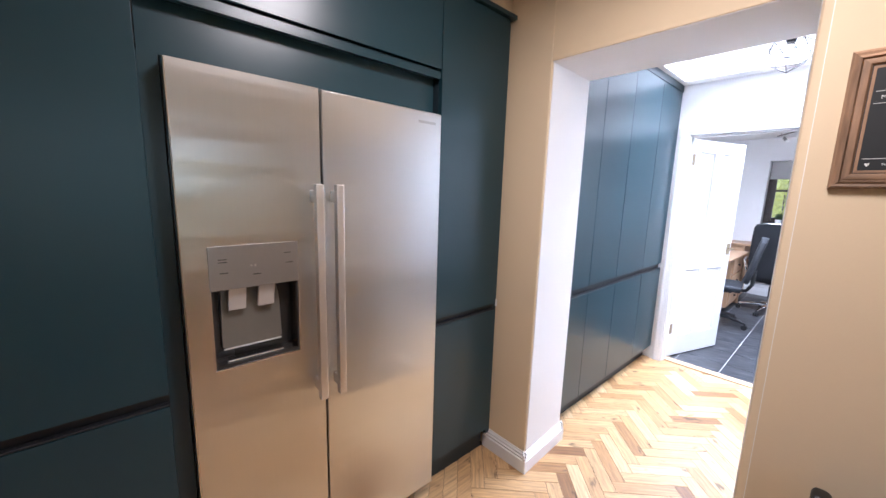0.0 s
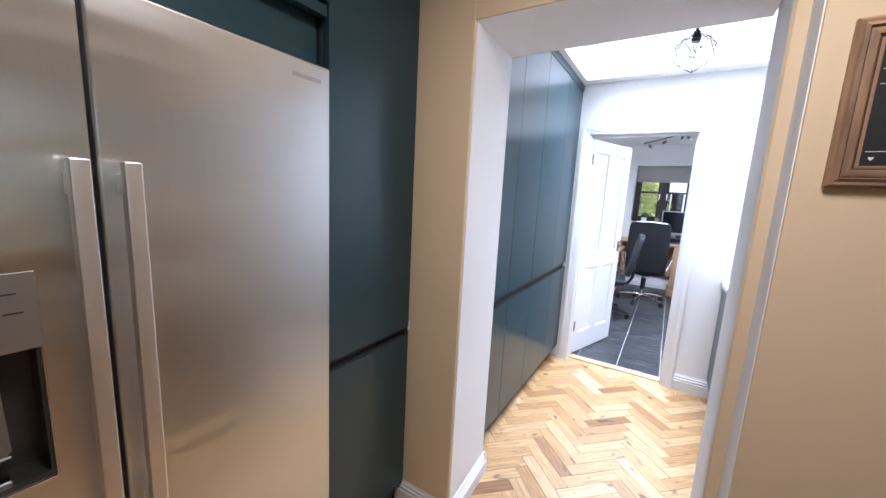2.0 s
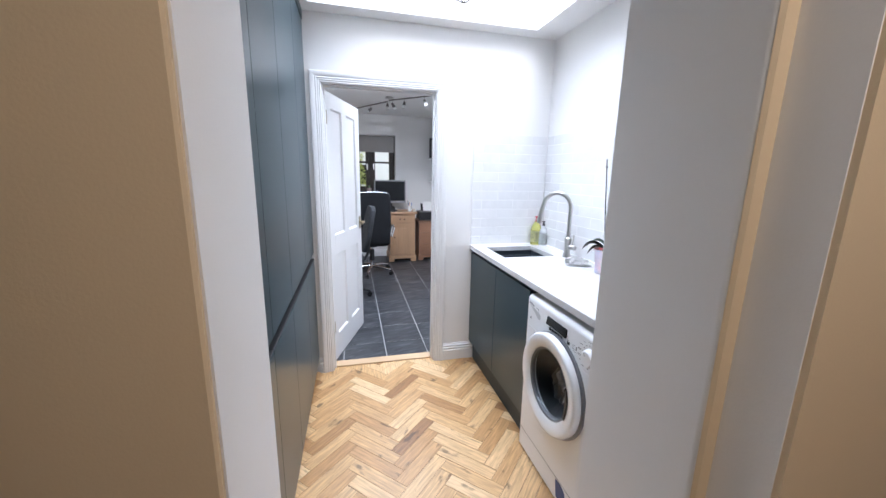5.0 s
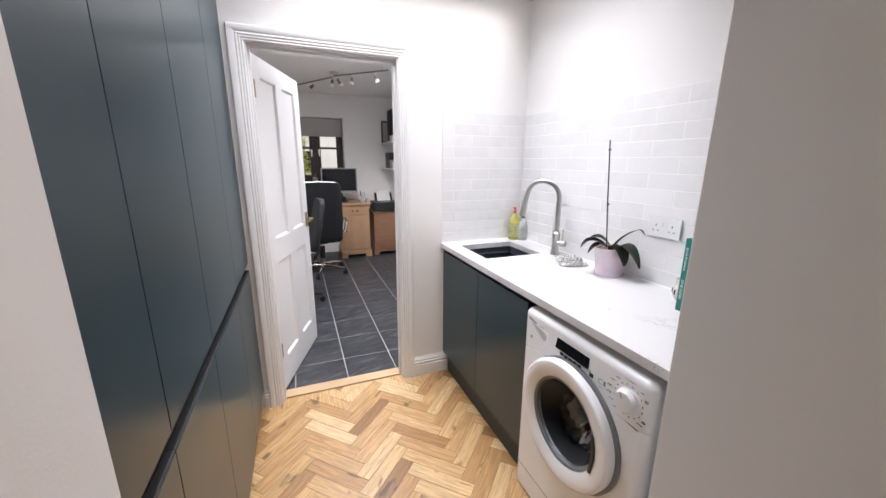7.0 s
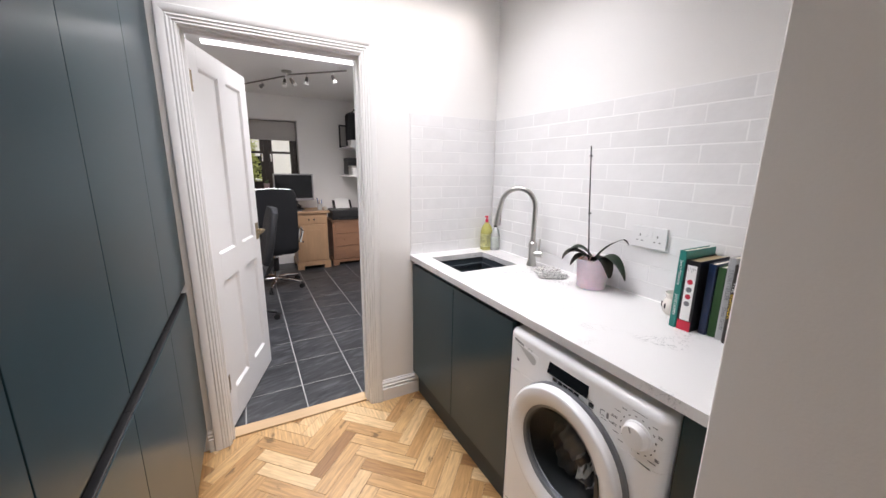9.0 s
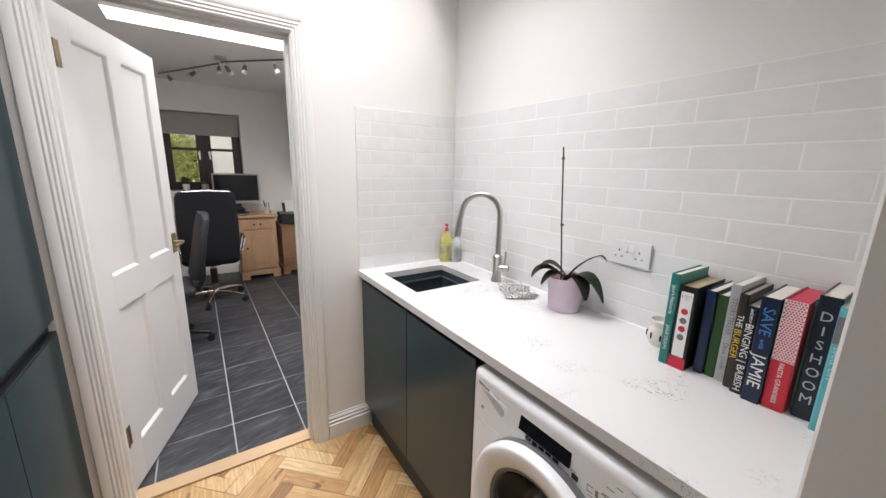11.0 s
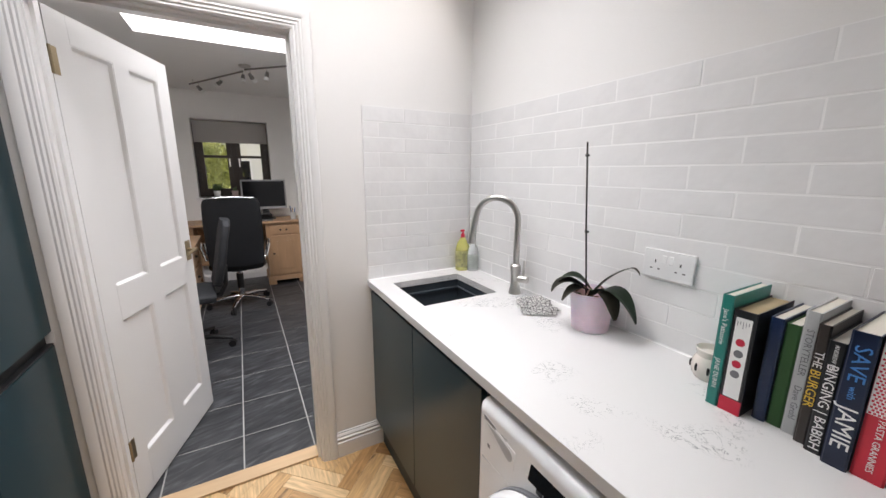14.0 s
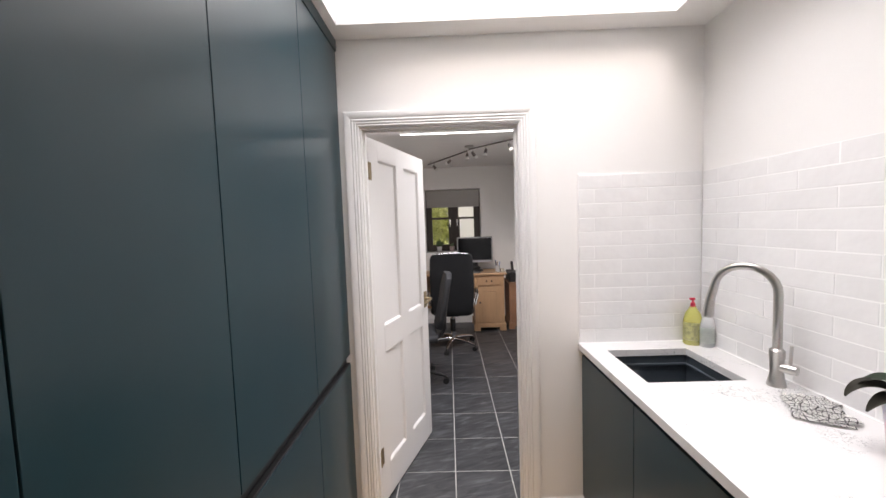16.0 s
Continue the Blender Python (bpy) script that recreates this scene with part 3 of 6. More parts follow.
skirting("baseboard_door_wall", (WALL_X, 0.04), (WALL_X, 0.288), (-1, 0), h=0.132, t=0.021)
skirting("baseboard_door_wall_left", (WALL_X, 1.187), (WALL_X, 1.208), (-1, 0))
skirting("baseboard_office_far", (FAR_X, -0.7), (FAR_X, 2.1), (-1, 0))
skirting("baseboard_office_side", (OFF_X, -0.72), (FAR_X, -0.72), (0, 1))

# door lining and architrave
b = box(WALL_X - 0.002, OFF_X + 0.002, DY0 - 0.032, DY0, 0, DTOP + 0.032)
box(WALL_X - 0.002, OFF_X + 0.002, DY1, DY1 + 0.032, 0, DTOP + 0.032, bm=b)
box(WALL_X - 0.002, OFF_X + 0.002, DY0, DY1, DTOP, DTOP + 0.032, bm=b)
box(4.962, 5.0, DY0, DY0 + 0.012, 0, DTOP, 0.001, bm=b)
box(4.962, 5.0, DY1 - 0.012, DY1, 0, DTOP, 0.001, bm=b)
box(4.962, 5.0, DY0 + 0.012, DY1 - 0.012, DTOP - 0.012, DTOP, 0.001, bm=b)
solid("trim_door_lining", b, GLOSS_WHITE, kind="structure", label="white gloss door lining with planted stops", category="door frame")
ARCH = [(0, 0), (0, 0.009), (0.006, 0.013), (0.012, 0.011), (0.017, 0.016), (0.024, 0.0145), (0.03, 0.019), (0.037, 0.0165), (0.043, 0.021), (0.058, 0.023), (0.068, 0.021), (0.071, 0.015), (0.071, 0)]


def architrave(name, a, c, inward):
    """One moulded length on the door wall; a and c are (y, z) of its inner edge's ends with mitres."""
    b = bmesh.new()
    rows = []
    for (y, z), (my, mz) in ((a, inward[0]), (c, inward[1])):
        rows.append([b.verts.new((WALL_X - 0.001 - d, y + my * s, z + mz * s)) for s, d in ARCH])
    k = len(ARCH)
    for i in range(k):
        j = (i + 1) % k
        b.faces.new((rows[0][i], rows[0][j], rows[1][j], rows[1][i]))
    b.faces.new(rows[0][::-1])
    b.faces.new(rows[1])
    bmesh.ops.recalc_face_normals(b, faces=b.faces)
    solid(name, b, GLOSS_WHITE, kind="structure", label="white moulded architrave round the doorway", category="architrave")


AY0, AY1, AZ = DY0 - 0.006, DY1 + 0.006, DTOP + 0.006
architrave("trim_architrave_right", (AY0, 0), (AY0, AZ), ((-1, 0), (-1, 1)))
architrave("trim_architrave_left", (AY1, 0), (AY1, AZ), ((1, 0), (1, 1)))
architrave("trim_architrave_head", (AY0, AZ), (AY1, AZ), ((-1, 1), (1, 1)))
solid("trim_threshold", box(4.968, 5.05, DY0 + 0.001, DY1 - 0.001, 0, 0.012, 0.004), THRESH, kind="structure", label="pale oak threshold strip in the doorway", category="threshold")

# window of the office
w = thing("window_1", (FAR_X + 0.2, WY0, WZ0), "dark brown timber casement window with two lights", "window", kind="structure")
BROWN = material("dark_brown_stain", (0.03, 0.018, 0.012), 0.4, vary=0.15, fine=60, bump=0.03)
FX0, FX1 = FAR_X + 0.17, FAR_X + 0.24
b = box(FX0, FX1, WY0, WY0 + 0.045, WZ0, WZ1)
box(FX0, FX1, WY1 - 0.045, WY1, WZ0, WZ1, bm=b)
box(FX0, FX1, WY0 + 0.045, WY1 - 0.045, WZ0, WZ0 + 0.05, bm=b)
box(FX0, FX1, WY0 + 0.045, WY1 - 0.045, WZ1 - 0.05, WZ1, bm=b)
MID = 0.625
box(FX0, FX1, MID - 0.03, MID + 0.03, WZ0 + 0.05, WZ1 - 0.05, bm=b)
part("window_frame", b, BROWN, w)
for y0, y1 in ((WY0 + 0.045, MID - 0.03), (MID + 0.03, WY1 - 0.045)):
    b = box(FX0 - 0.012, FX1 - 0.02, y0, y0 + 0.05, WZ0 + 0.05, WZ1 - 0.05, 0.003)
    box(FX0 - 0.012, FX1 - 0.02, y1 - 0.05, y1, WZ0 + 0.05, WZ1 - 0.05, 0.003, bm=b)
    box(FX0 - 0.012, FX1 - 0.02, y0 + 0.05, y1 - 0.05, WZ0 + 0.05, WZ0 + 0.1, 0.003, bm=b)
    box(FX0 - 0.012, FX1 - 0.02, y0 + 0.05, y1 - 0.05, WZ1 - 0.1, WZ1 - 0.05, 0.003, bm=b)
    box(FX0 - 0.006, FX1 - 0.03, y0 + 0.05, y1 - 0.05, 1.605, 1.637, bm=b)
    s = part("sash", b, BROWN, w)
    g = part("pane", box(FX0 + 0.02, FX0 + 0.024, y0 + 0.045, y1 - 0.045, WZ0 + 0.09, WZ1 - 0.09), GLASS, s, "clear glass pane")
    g.visible_shadow = False
    hy = y1 - 0.025 if y1 < MID else y0 + 0.025
    b = box(FX0 - 0.02, FX0 - 0.012, hy - 0.012, hy + 0.012, 1.54, 1.6, 0.003)
    box(FX0 - 0.045, FX0 - 0.02, hy - 0.008, hy + 0.008, 1.58, 1.596, 0.003, bm=b)
    box(FX0 - 0.045, FX0 - 0.033, hy - 0.008, hy + 0.008, 1.49, 1.584, 0.004, bm=b)
    part("handle", b, CHROME, s, "chrome window handle")
part("window_sill", box(FAR_X - 0.03, FX0, WY0 - 0.03, WY1 + 0.03, WZ0 - 0.025, WZ0, 0.004), GLOSS_WHITE, w, "white window board")
BLIND = material("grey_blind_cloth", (0.40, 0.385, 0.37), 0.85, vary=0.04, fine=500, bump=0.02)
bl = thing("roller_blind", (FAR_X + 0.1, WY0, 1.8), "grey cloth roller blind partly lowered over the window", "blind")
part("cloth", box(FAR_X + 0.11, FAR_X + 0.112, WY0 + 0.012, WY1 - 0.012, 1.8, 2.035), BLIND, bl)
part("hem_bar", box(FAR_X + 0.105, FAR_X + 0.117, WY0 + 0.012, WY1 - 0.012, 1.79, 1.808, 0.003), BLIND, bl)
part("roller", cyl((FAR_X + 0.125, WY0 + 0.002, 2.042), (FAR_X + 0.125, WY1 - 0.002, 2.042), 0.017), BLIND, bl)

# ground slabs and floor beds
b = box(-2.08, 2.9, -2.6, 2.1, -0.08, -0.0025)
box(2.9, 5.0, -0.6, 2.1, -0.08, -0.0025, bm=b)
solid("floor_bed", b, material("dark_joint", (0.035, 0.02, 0.01), 0.8), kind="structure", label="dark bed under the parquet", category="floor")
solid("floor_office_bed", box(5.05, FAR_X + 0.1, -0.84, 2.22, -0.08, -0.003), GREY_GROUT, kind="structure", label="pale grey grout between floor tiles", category="floor")

# ---- cabinets ----


def tall_unit(x0, x1, y_front, depth, z_low, z_gap, z_top, label, group, toe=0.06, plinth=0.12, cover=0.0, gap=0.038):
    """A handleless tall cabinet: carcass, two doors and the dark finger channel between them."""
    c = thing("tall_cabinet", ((x0 + x1) / 2, y_front + depth / 2, 0), label, "cabinet", group)
    back = y_front + depth
    part("body", box(x0 + 0.001, x1 - 0.001, y_front + 0.024, back, plinth, z_top - 0.001), CHANNEL, c, "dark carcass")
    part("plinth", box(x0, x1, y_front + toe, y_front + toe + 0.016, 0, plinth), PLINTH, c)
    g = 0.0016
    part("door", box(x0 + g, x1 - g, y_front, y_front + 0.02, z_low, z_gap - gap, 0.0015), CABINET, c, "lower slab door")
    part("door", box(x0 + g, x1 - g, y_front, y_front + 0.02, z_gap, z_top, 0.0015), CABINET, c, "upper slab door")
    b = box(x0, x1, y_front + 0.0205, y_front + 0.0235, z_gap - gap - 0.02, z_gap + 0.004)
    box(x0, x1, y_front + 0.001, y_front + 0.0205, z_gap - gap + 0.0015, z_gap - gap + 0.0085, 0.0025, bm=b)
    part("finger_channel", b, BLACK_PLASTIC, c, "black metal finger channel")
    return c


xs = (3.262, 3.582, 3.99, 4.488, 4.925)
for x0, x1 in zip(xs, xs[1:]):
    tall_unit(x0, x1, TALL_Y, 0.58, 0.118, 0.896, 2.335, "dark teal handleless tall larder cabinet with slab doors", "tall utility cabinets", gap=0.050)
solid("trim_tall_cabinet_cornice", box(3.262, 4.93, TALL_Y - 0.004, TALL_Y + 0.05, 2.337, CEIL), CABINET, kind="structure", label="dark teal scribe fillet above the tall cabinets", category="trim")
solid("trim_pier_fillet", box(PIER_X1 + 0.001, 3.2615, TALL_Y + 0.005, TALL_Y + 0.04, 0, CEIL), CABINET, kind="structure", label="dark teal scribe fillet beside the pier", category="trim")

# kitchen run: tall units either side of the fridge and a bridging cupboard
tall_unit(0.19, 0.79, KIT_Y, 0.6, 0.15, 0.89, 2.29, "dark green-blue tall kitchen cabinet", "kitchen tall cabinets", plinth=0.15)
tall_unit(0.8, 1.412, KIT_Y, 0.6, 0.15, 0.89, 2.29, "dark green-blue tall kitchen cabinet", "kitchen tall cabinets", plinth=0.15)
tall_unit(2.396, 2.822, KIT_Y, 0.6, 0.15, 0.89, 2.29, "dark green-blue tall kitchen cabinet beside the fridge", "kitchen tall cabinets", plinth=0.15)
solid("trim_kitchen_fillet", box(2.823, 2.853, KIT_Y + 0.024, KIT_Y + 0.048, 0.1, 2.29), CABINET, kind="structure", label="dark scribe fillet between cabinet and pier", category="trim")
solid("trim_kitchen_cornice", box(0.19, 2.85, KIT_Y - 0.018, KIT_Y + 0.05, 2.292, 2.312, 0.002), CABINET, kind="structure", label="dark cornice strip above the kitchen cabinets", category="trim")
wall("wall_bulkhead", box(0.19, 2.854, KIT_Y + 0.02, 1.959, 2.313, 2.399), CREAM_WALL)
solid("trim_fridge_filler", box(1.413, 1.458, KIT_Y + 0.045, KIT_Y + 0.063, 0.0, 1.8055), CABINET, kind="structure", label="dark teal filler panel beside the fridge", category="trim")
br = thing("bridging_cabinet", (1.9, KIT_Y + 0.3, 1.8), "dark teal bridging cupboard above the fridge", "cabinet")
part("body", box(1.414, 2.394, KIT_Y + 0.07, KIT_Y + 0.59, 1.81, 2.288), CHANNEL, br)
part("flap_door", box(1.414, 2.393, KIT_Y, KIT_Y + 0.02, 1.972, 2.29, 0.0015), CABINET, br)
b = prism([(KIT_Y + 0.004, 1.962), (KIT_Y + 0.07, 1.962), (KIT_Y + 0.07, 1.95), (KIT_Y + 0.02, 1.934), (KIT_Y + 0.004, 1.934)], 1.416, 2.392, axis="X")
part("rail", b, CABINET, br)
part("back_panel", box(1.416, 2.392, KIT_Y + 0.05, KIT_Y + 0.068, 1.806, 1.95), CABINET, br)

solid("trim_channel_end", box(4.9255, 4.931, TALL_Y - 0.002, TALL_Y + 0.022, 0.85, 0.895, 0.001), WHITE_PLASTIC, kind="structure", label="pale end cap of the finger channel", category="trim")
solid("trim_channel_end_kitchen", box(2.8225, 2.83, KIT_Y - 0.002, KIT_Y + 0.005, 0.87, 0.91, 0.001), WHITE_PLASTIC, kind="structure", label="pale end cap of the finger channel", category="trim")

# ---- fridge ----
fr = thing("american_fridge_freezer", (1.925, 1.65, 0), "brushed stainless steel side by side fridge with water dispenser", "fridge")
FY = 1.334
DARK_GREY = material("dark_grey_steel", (0.06, 0.06, 0.062), 0.4, metal=0.3, vary=0.05)
part("body", box(1.470, 2.380, FY + 0.075, 1.95, 0.03, 1.775, 0.004), DARK_GREY, fr, "dark grey cabinet sides")
part("foot_grille", box(1.475, 2.375, FY + 0.05, FY + 0.074, 0.012, 0.062, 0.003), BLACK_PLASTIC, fr)
for x in (1.52, 2.33):
    part("foot", cyl((x, 1.45, 0), (x, 1.45, 0.03), 0.02), BLACK_PLASTIC, fr)
    part("foot", cyl((x, 1.9, 0), (x, 1.9, 0.03), 0.02), BLACK_PLASTIC, fr)
rd = part("door", box(1.866, 2.385, FY, FY + 0.07, 0.065, 1.79, 0.006, segments=3), STEEL, fr, "wide steel fridge door")
# freezer door with the dispenser's recess left open
DX0, DX1, DZ0, DZ1 = 1.526, 1.772, 0.928, 1.172
b = ring_plate([(1.464, 0.065), (1.858, 0.065), (1.858, 1.79), (1.464, 1.79)], [(DX0, DZ0), (DX1, DZ0), (DX1, DZ1), (DX0, DZ1)], FY, FY + 0.07)
ld = part("door", b, STEEL, fr, "narrow steel freezer door")
part("edge_strip", box(1.460, 1.4636, FY - 0.001, FY + 0.07, 0.065, 1.79, 0.0015), CHROME, ld)
SATIN = material("satin_steel", (0.80, 0.775, 0.75), 0.36, metal=1, vary=0.04, fine=400, bump=0.005)
SILVER = material("silver_plastic", (0.55, 0.54, 0.53), 0.35, metal=0.3, vary=0.05)
# niche of the dispenser
REC = material("dark_smoked_plastic", (0.03, 0.028, 0.026), 0.25, vary=0.1)
b = ring_plate([(DX0 + 0.001, DZ0 + 0.001), (DX1 - 0.001, DZ0 + 0.001), (DX1 - 0.001, DZ1), (DX0 + 0.001, DZ1)], [(DX0 + 0.006, DZ0 + 0.012), (DX1 - 0.006, DZ0 + 0.012), (DX1 - 0.006, DZ1 - 0.001), (DX0 + 0.006, DZ1 - 0.001)], FY + 0.004, FY + 0.066)
dp = part("dispenser_niche", b, REC, ld, "dark dispenser niche")
part("niche_back", box(DX0 + 0.001, DX1 - 0.001, FY + 0.0662, FY + 0.0695, DZ0, DZ1), REC, ld)
OLIVE_GREY = material("grey_niche_plastic", (0.20, 0.19, 0.165), 0.32, metal=0.4, vary=0.05)
part("back_plate", prism([(DX0 + 0.03, DZ1 - 0.002), (DX0 + 0.028, DZ0 + 0.05), (DX0 + 0.036, DZ0 + 0.042), (DX1 - 0.05, DZ0 + 0.042), (DX1 - 0.042, DZ0 + 0.05), (DX1 - 0.046, DZ1 - 0.06), (DX1 - 0.056, DZ1 - 0.002)], FY + 0.05, FY + 0.0655, axis="Y", bevel=0.002), OLIVE_GREY, ld, "grey curved back of the niche")
part("back_lip", box(DX0 + 0.03, DX1 - 0.044, FY + 0.046, FY + 0.05, DZ0 + 0.04, DZ0 + 0.044, 0.001), SILVER, ld, "bright lip under the niche back")
lip = box(DX0 - 0.001, DX1 + 0.002, FY - 0.0016, FY + 0.003, DZ0 - 0.002, DZ0 + 0.0012, 0.0006)
box(DX1 - 0.0008, DX1 + 0.002, FY - 0.0016, FY + 0.003, DZ0 + 0.0012, DZ1 - 0.001, 0.0006, bm=lip)
part("niche_trim", lip, CHROME, ld, "bright metal edge of the niche")
b = box(DX0 + 0.035, DX1 - 0.05, FY + 0.012, FY + 0.05, DZ0 + 0.0125, DZ0 + 0.018, 0.002)
part("drip_tray", b, CHROME, ld)
for x in (1.572, 1.655):
    part("paddle", prism([(FY + 0.012, 1.17), (FY + 0.022, 1.17), (FY + 0.042, 1.100), (FY + 0.03, 1.098)], x, x + 0.049, axis="X", bevel=0.002), SILVER, ld, "silver plastic paddle")
PANEL = material("grey_control_panel", (0.36, 0.345, 0.325), 0.32, metal=0.8, vary=0.03)
pn = part("control_panel", box(DX0 - 0.003, DX1 + 0.003, FY - 0.002, FY + 0.02, DZ1, 1.303, 0.002), PANEL, ld)
INK = material("dark_print", (0.03, 0.03, 0.03), 0.6, bump=0)
LED = material("display_digits", (0.5, 0.46, 0.42), 0.5, glow=0.1, bump=0)
for x, z in ((1.548, 1.262), (1.548, 1.254), (1.55, 1.222), (1.73, 1.268), (1.735, 1.236), (1.638, 1.21)):
    part("legend", box(x, x + 0.022, FY - 0.0032, FY - 0.0022, z, z + 0.0022), INK, ld, "small dark legend")
b = box(1.632, 1.637, FY - 0.0032, FY - 0.0022, 1.236, 1.2405)
box(1.643, 1.648, FY - 0.0032, FY - 0.0022, 1.235, 1.2415, bm=b)
part("digits", b, LED, ld, "lit display digits")
b = box(2.264, 2.352, FY - 0.0012, FY - 0.0002, 1.742, 1.752)
part("badge", b, NICKEL, rd, "small plain maker's badge")
for x, d in ((1.829, ld), (1.898, rd)):
    b = box(x - 0.0135, x + 0.0135, FY - 0.064, FY - 0.038, 0.749, 1.488, 0.004)
    for z in (0.79, 1.447):
        box(x - 0.009, x + 0.009, FY - 0.04, FY + 0.002, z - 0.02, z + 0.02, 0.004, bm=b)
    part("handle", b, SATIN, d, "long satin bar handle")

# ---- worktop run ----
BX0, BX1, BY = 3.974, 4.43, 0.08
for x0, x1 in ((BX0, BX1), (BX1, 4.925)):
    c = thing("base_cabinet", ((x0 + x1) / 2, -0.2, 0), "dark teal handleless base cabinet under the worktop", "cabinet", "base cabinets")
    part("body", box(x0 + 0.001, x1 - 0.001, SPLASH_Y + 0.03, BY - 0.021, 0.15, 0.66), CHANNEL, c)
    part("plinth", box(x0, x1, 0.03, 0.046, 0, 0.15), PLINTH, c)
    part("door", box(x0 + 0.0015, x1 - 0.0015, BY - 0.02, BY, 0.15, 0.862, 0.0015), CABINET, c)
    part("finger_channel", box(x0, x1, BY - 0.035, BY - 0.022, 0.84, 0.888), CHANNEL, c)
wt = thing("worktop", (4.08, -0.2, TOP_Z - 0.03), "white quartz worktop with grey flecked veins and sink cutout", "worktop")
WX0, SX0, SX1, SY0, SY1 = OPEN_X1 + 0.001, 4.478, 4.818, -0.352, 0.004
b = box(WX0, SX0, SPLASH_Y + 0.001, 0.094, TOP_Z - 0.03, TOP_Z)
box(SX1, WALL_X - 0.001, SPLASH_Y + 0.001, 0.094, TOP_Z - 0.03, TOP_Z, bm=b)
box(SX0, SX1, SPLASH_Y + 0.001, SY0, TOP_Z - 0.03, TOP_Z, bm=b)
box(SX0, SX1, SY1, 0.094, TOP_Z - 0.03, TOP_Z, bm=b)
bmesh.ops.remove_doubles(b, verts=b.verts, dist=1e-5)
part("slab", b, QUARTZ, wt)
SEAL = material("white_sealant", (0.80, 0.80, 0.79), 0.4, bump=0)
b = prism([(SPLASH_Y + 0.0076, TOP_Z), (SPLASH_Y + 0.0115, TOP_Z), (SPLASH_Y + 0.0076, TOP_Z + 0.0042)], WX0 + 0.002, WALL_X - 0.013, axis="X")
part("sealant_bead", b, SEAL, wt, "white sealant bead along the side tiles")
b = prism([(WALL_X - 0.0115, TOP_Z), (WALL_X - 0.0076, TOP_Z), (WALL_X - 0.0076, TOP_Z + 0.0042)], SPLASH_Y + 0.012, 0.088, axis="Y")
part("sealant_bead", b, SEAL, wt, "white sealant bead along the end tiles")
sk = thing("sink", (4.65, -0.18, 0.69), "dark grey composite undermounted sink bowl", "sink")
o = 0.006
b = box(SX0 - o - 0.012, SX0 - o, SY0 - o - 0.012, SY1 + o + 0.012, 0.70, TOP_Z - 0.031)
box(SX1 + o, SX1 + o + 0.012, SY0 - o - 0.012, SY1 + o + 0.012, 0.70, TOP_Z - 0.031, bm=b)
box(SX0 - o, SX1 + o, SY0 - o - 0.012, SY0 - o, 0.70, TOP_Z - 0.031, bm=b)
box(SX0 - o, SX1 + o, SY1 + o, SY1 + o + 0.012, 0.70, TOP_Z - 0.031, bm=b)
box(SX0 - o, SX1 + o, SY0 - o, SY1 + o, 0.69, 0.702, bm=b)
part("bowl", b, SINK, sk)
b = None
for z in (0.84,):
    b = box(SX0 - o, SX0 + 0.004, SY0, SY1, z, z + 0.012, 0.003, bm=b)
    box(SX1 - 0.004, SX1 + o, SY0, SY1, z, z + 0.012, 0.003, bm=b)
    box(SX0, SX1, SY0 - o, SY0 + 0.004, z, z + 0.012, 0.003, bm=b)
    box(SX0, SX1, SY1 - 0.004, SY1 + o, z, z + 0.012, 0.003, bm=b)
part("ledge", b, SINK, sk)
part("waste", lathe([(0.0, 0.0), (0.042, 0.0), (0.045, 0.003), (0.04, 0.005), (0.012, 0.002), (0.0, 0.002)], (4.65, -0.18, 0.7022)), CHROME, sk)
solid("trim_end_panel", box(OPEN_X1 + 0.003, 3.274, -0.45, 0.08, 0, TOP_Z - 0.031), CABINET, kind="structure", label="dark teal end panel under the worktop", category="panel")

solid("trim_end_filler", box(3.2745, 3.364, 0.045, 0.063, 0, TOP_Z - 0.031), CABINET, kind="structure", label="dark teal filler strip beside the washing machine", category="panel")

# ---- washing machine ----
wm = thing("washing_machine", (3.643, -0.2, 0), "white front loading washing machine with round door", "washing machine")
X0, X1, WF, WT = 3.37, 3.966, 0.1, 0.858
CX, CZ = 3.668, 0.535
part("body", rounded_shell(X0, X1, -0.44, WF, 0.015, 0.7, 0.03, 0, (CX, CZ, 0.158)), APPLIANCE, wm)
for x in (X0 + 0.05, X1 - 0.05):
    for y in (-0.4, 0.03):
        part("foot", cyl((x, y, 0), (x, y, 0.02), 0.018), BLACK_PLASTIC, wm)
fascia = rounded_shell(X0, X1, -0.44, WF, 0.7012, WT, 0.03, 0.026)
fp = part("fascia", fascia, APPLIANCE, wm, "white control fascia with rounded corners")

TILT = 0.0
SCREEN = material("black_glass", (0.008, 0.009, 0.011), 0.12, vary=0.05, bump=0)
SCREEN.node_tree.nodes["Principled BSDF"].inputs["Specular IOR Level"].default_value = 0.25
GREY_PRINT = material("grey_print", (0.22, 0.22, 0.23), 0.6, bump=0)


def on_fascia(x0, x1, z0, z1, proud, mat, name, label="", bevel=0.0):
    x0, x1 = x0 - 0.005, x1 - 0.005
    b = box(x0, x1, -0.003, proud, z0 - (z0 + z1) / 2, z1 - (z0 + z1) / 2, bevel)
    z = (z0 + z1) / 2
    bmesh.ops.transform(b, verts=b.verts, matrix=Matrix.Translation((0, WF, z)) @ Matrix.Rotation(radians(TILT), 4, "X"))
    return part(name, b, mat, fp, label)


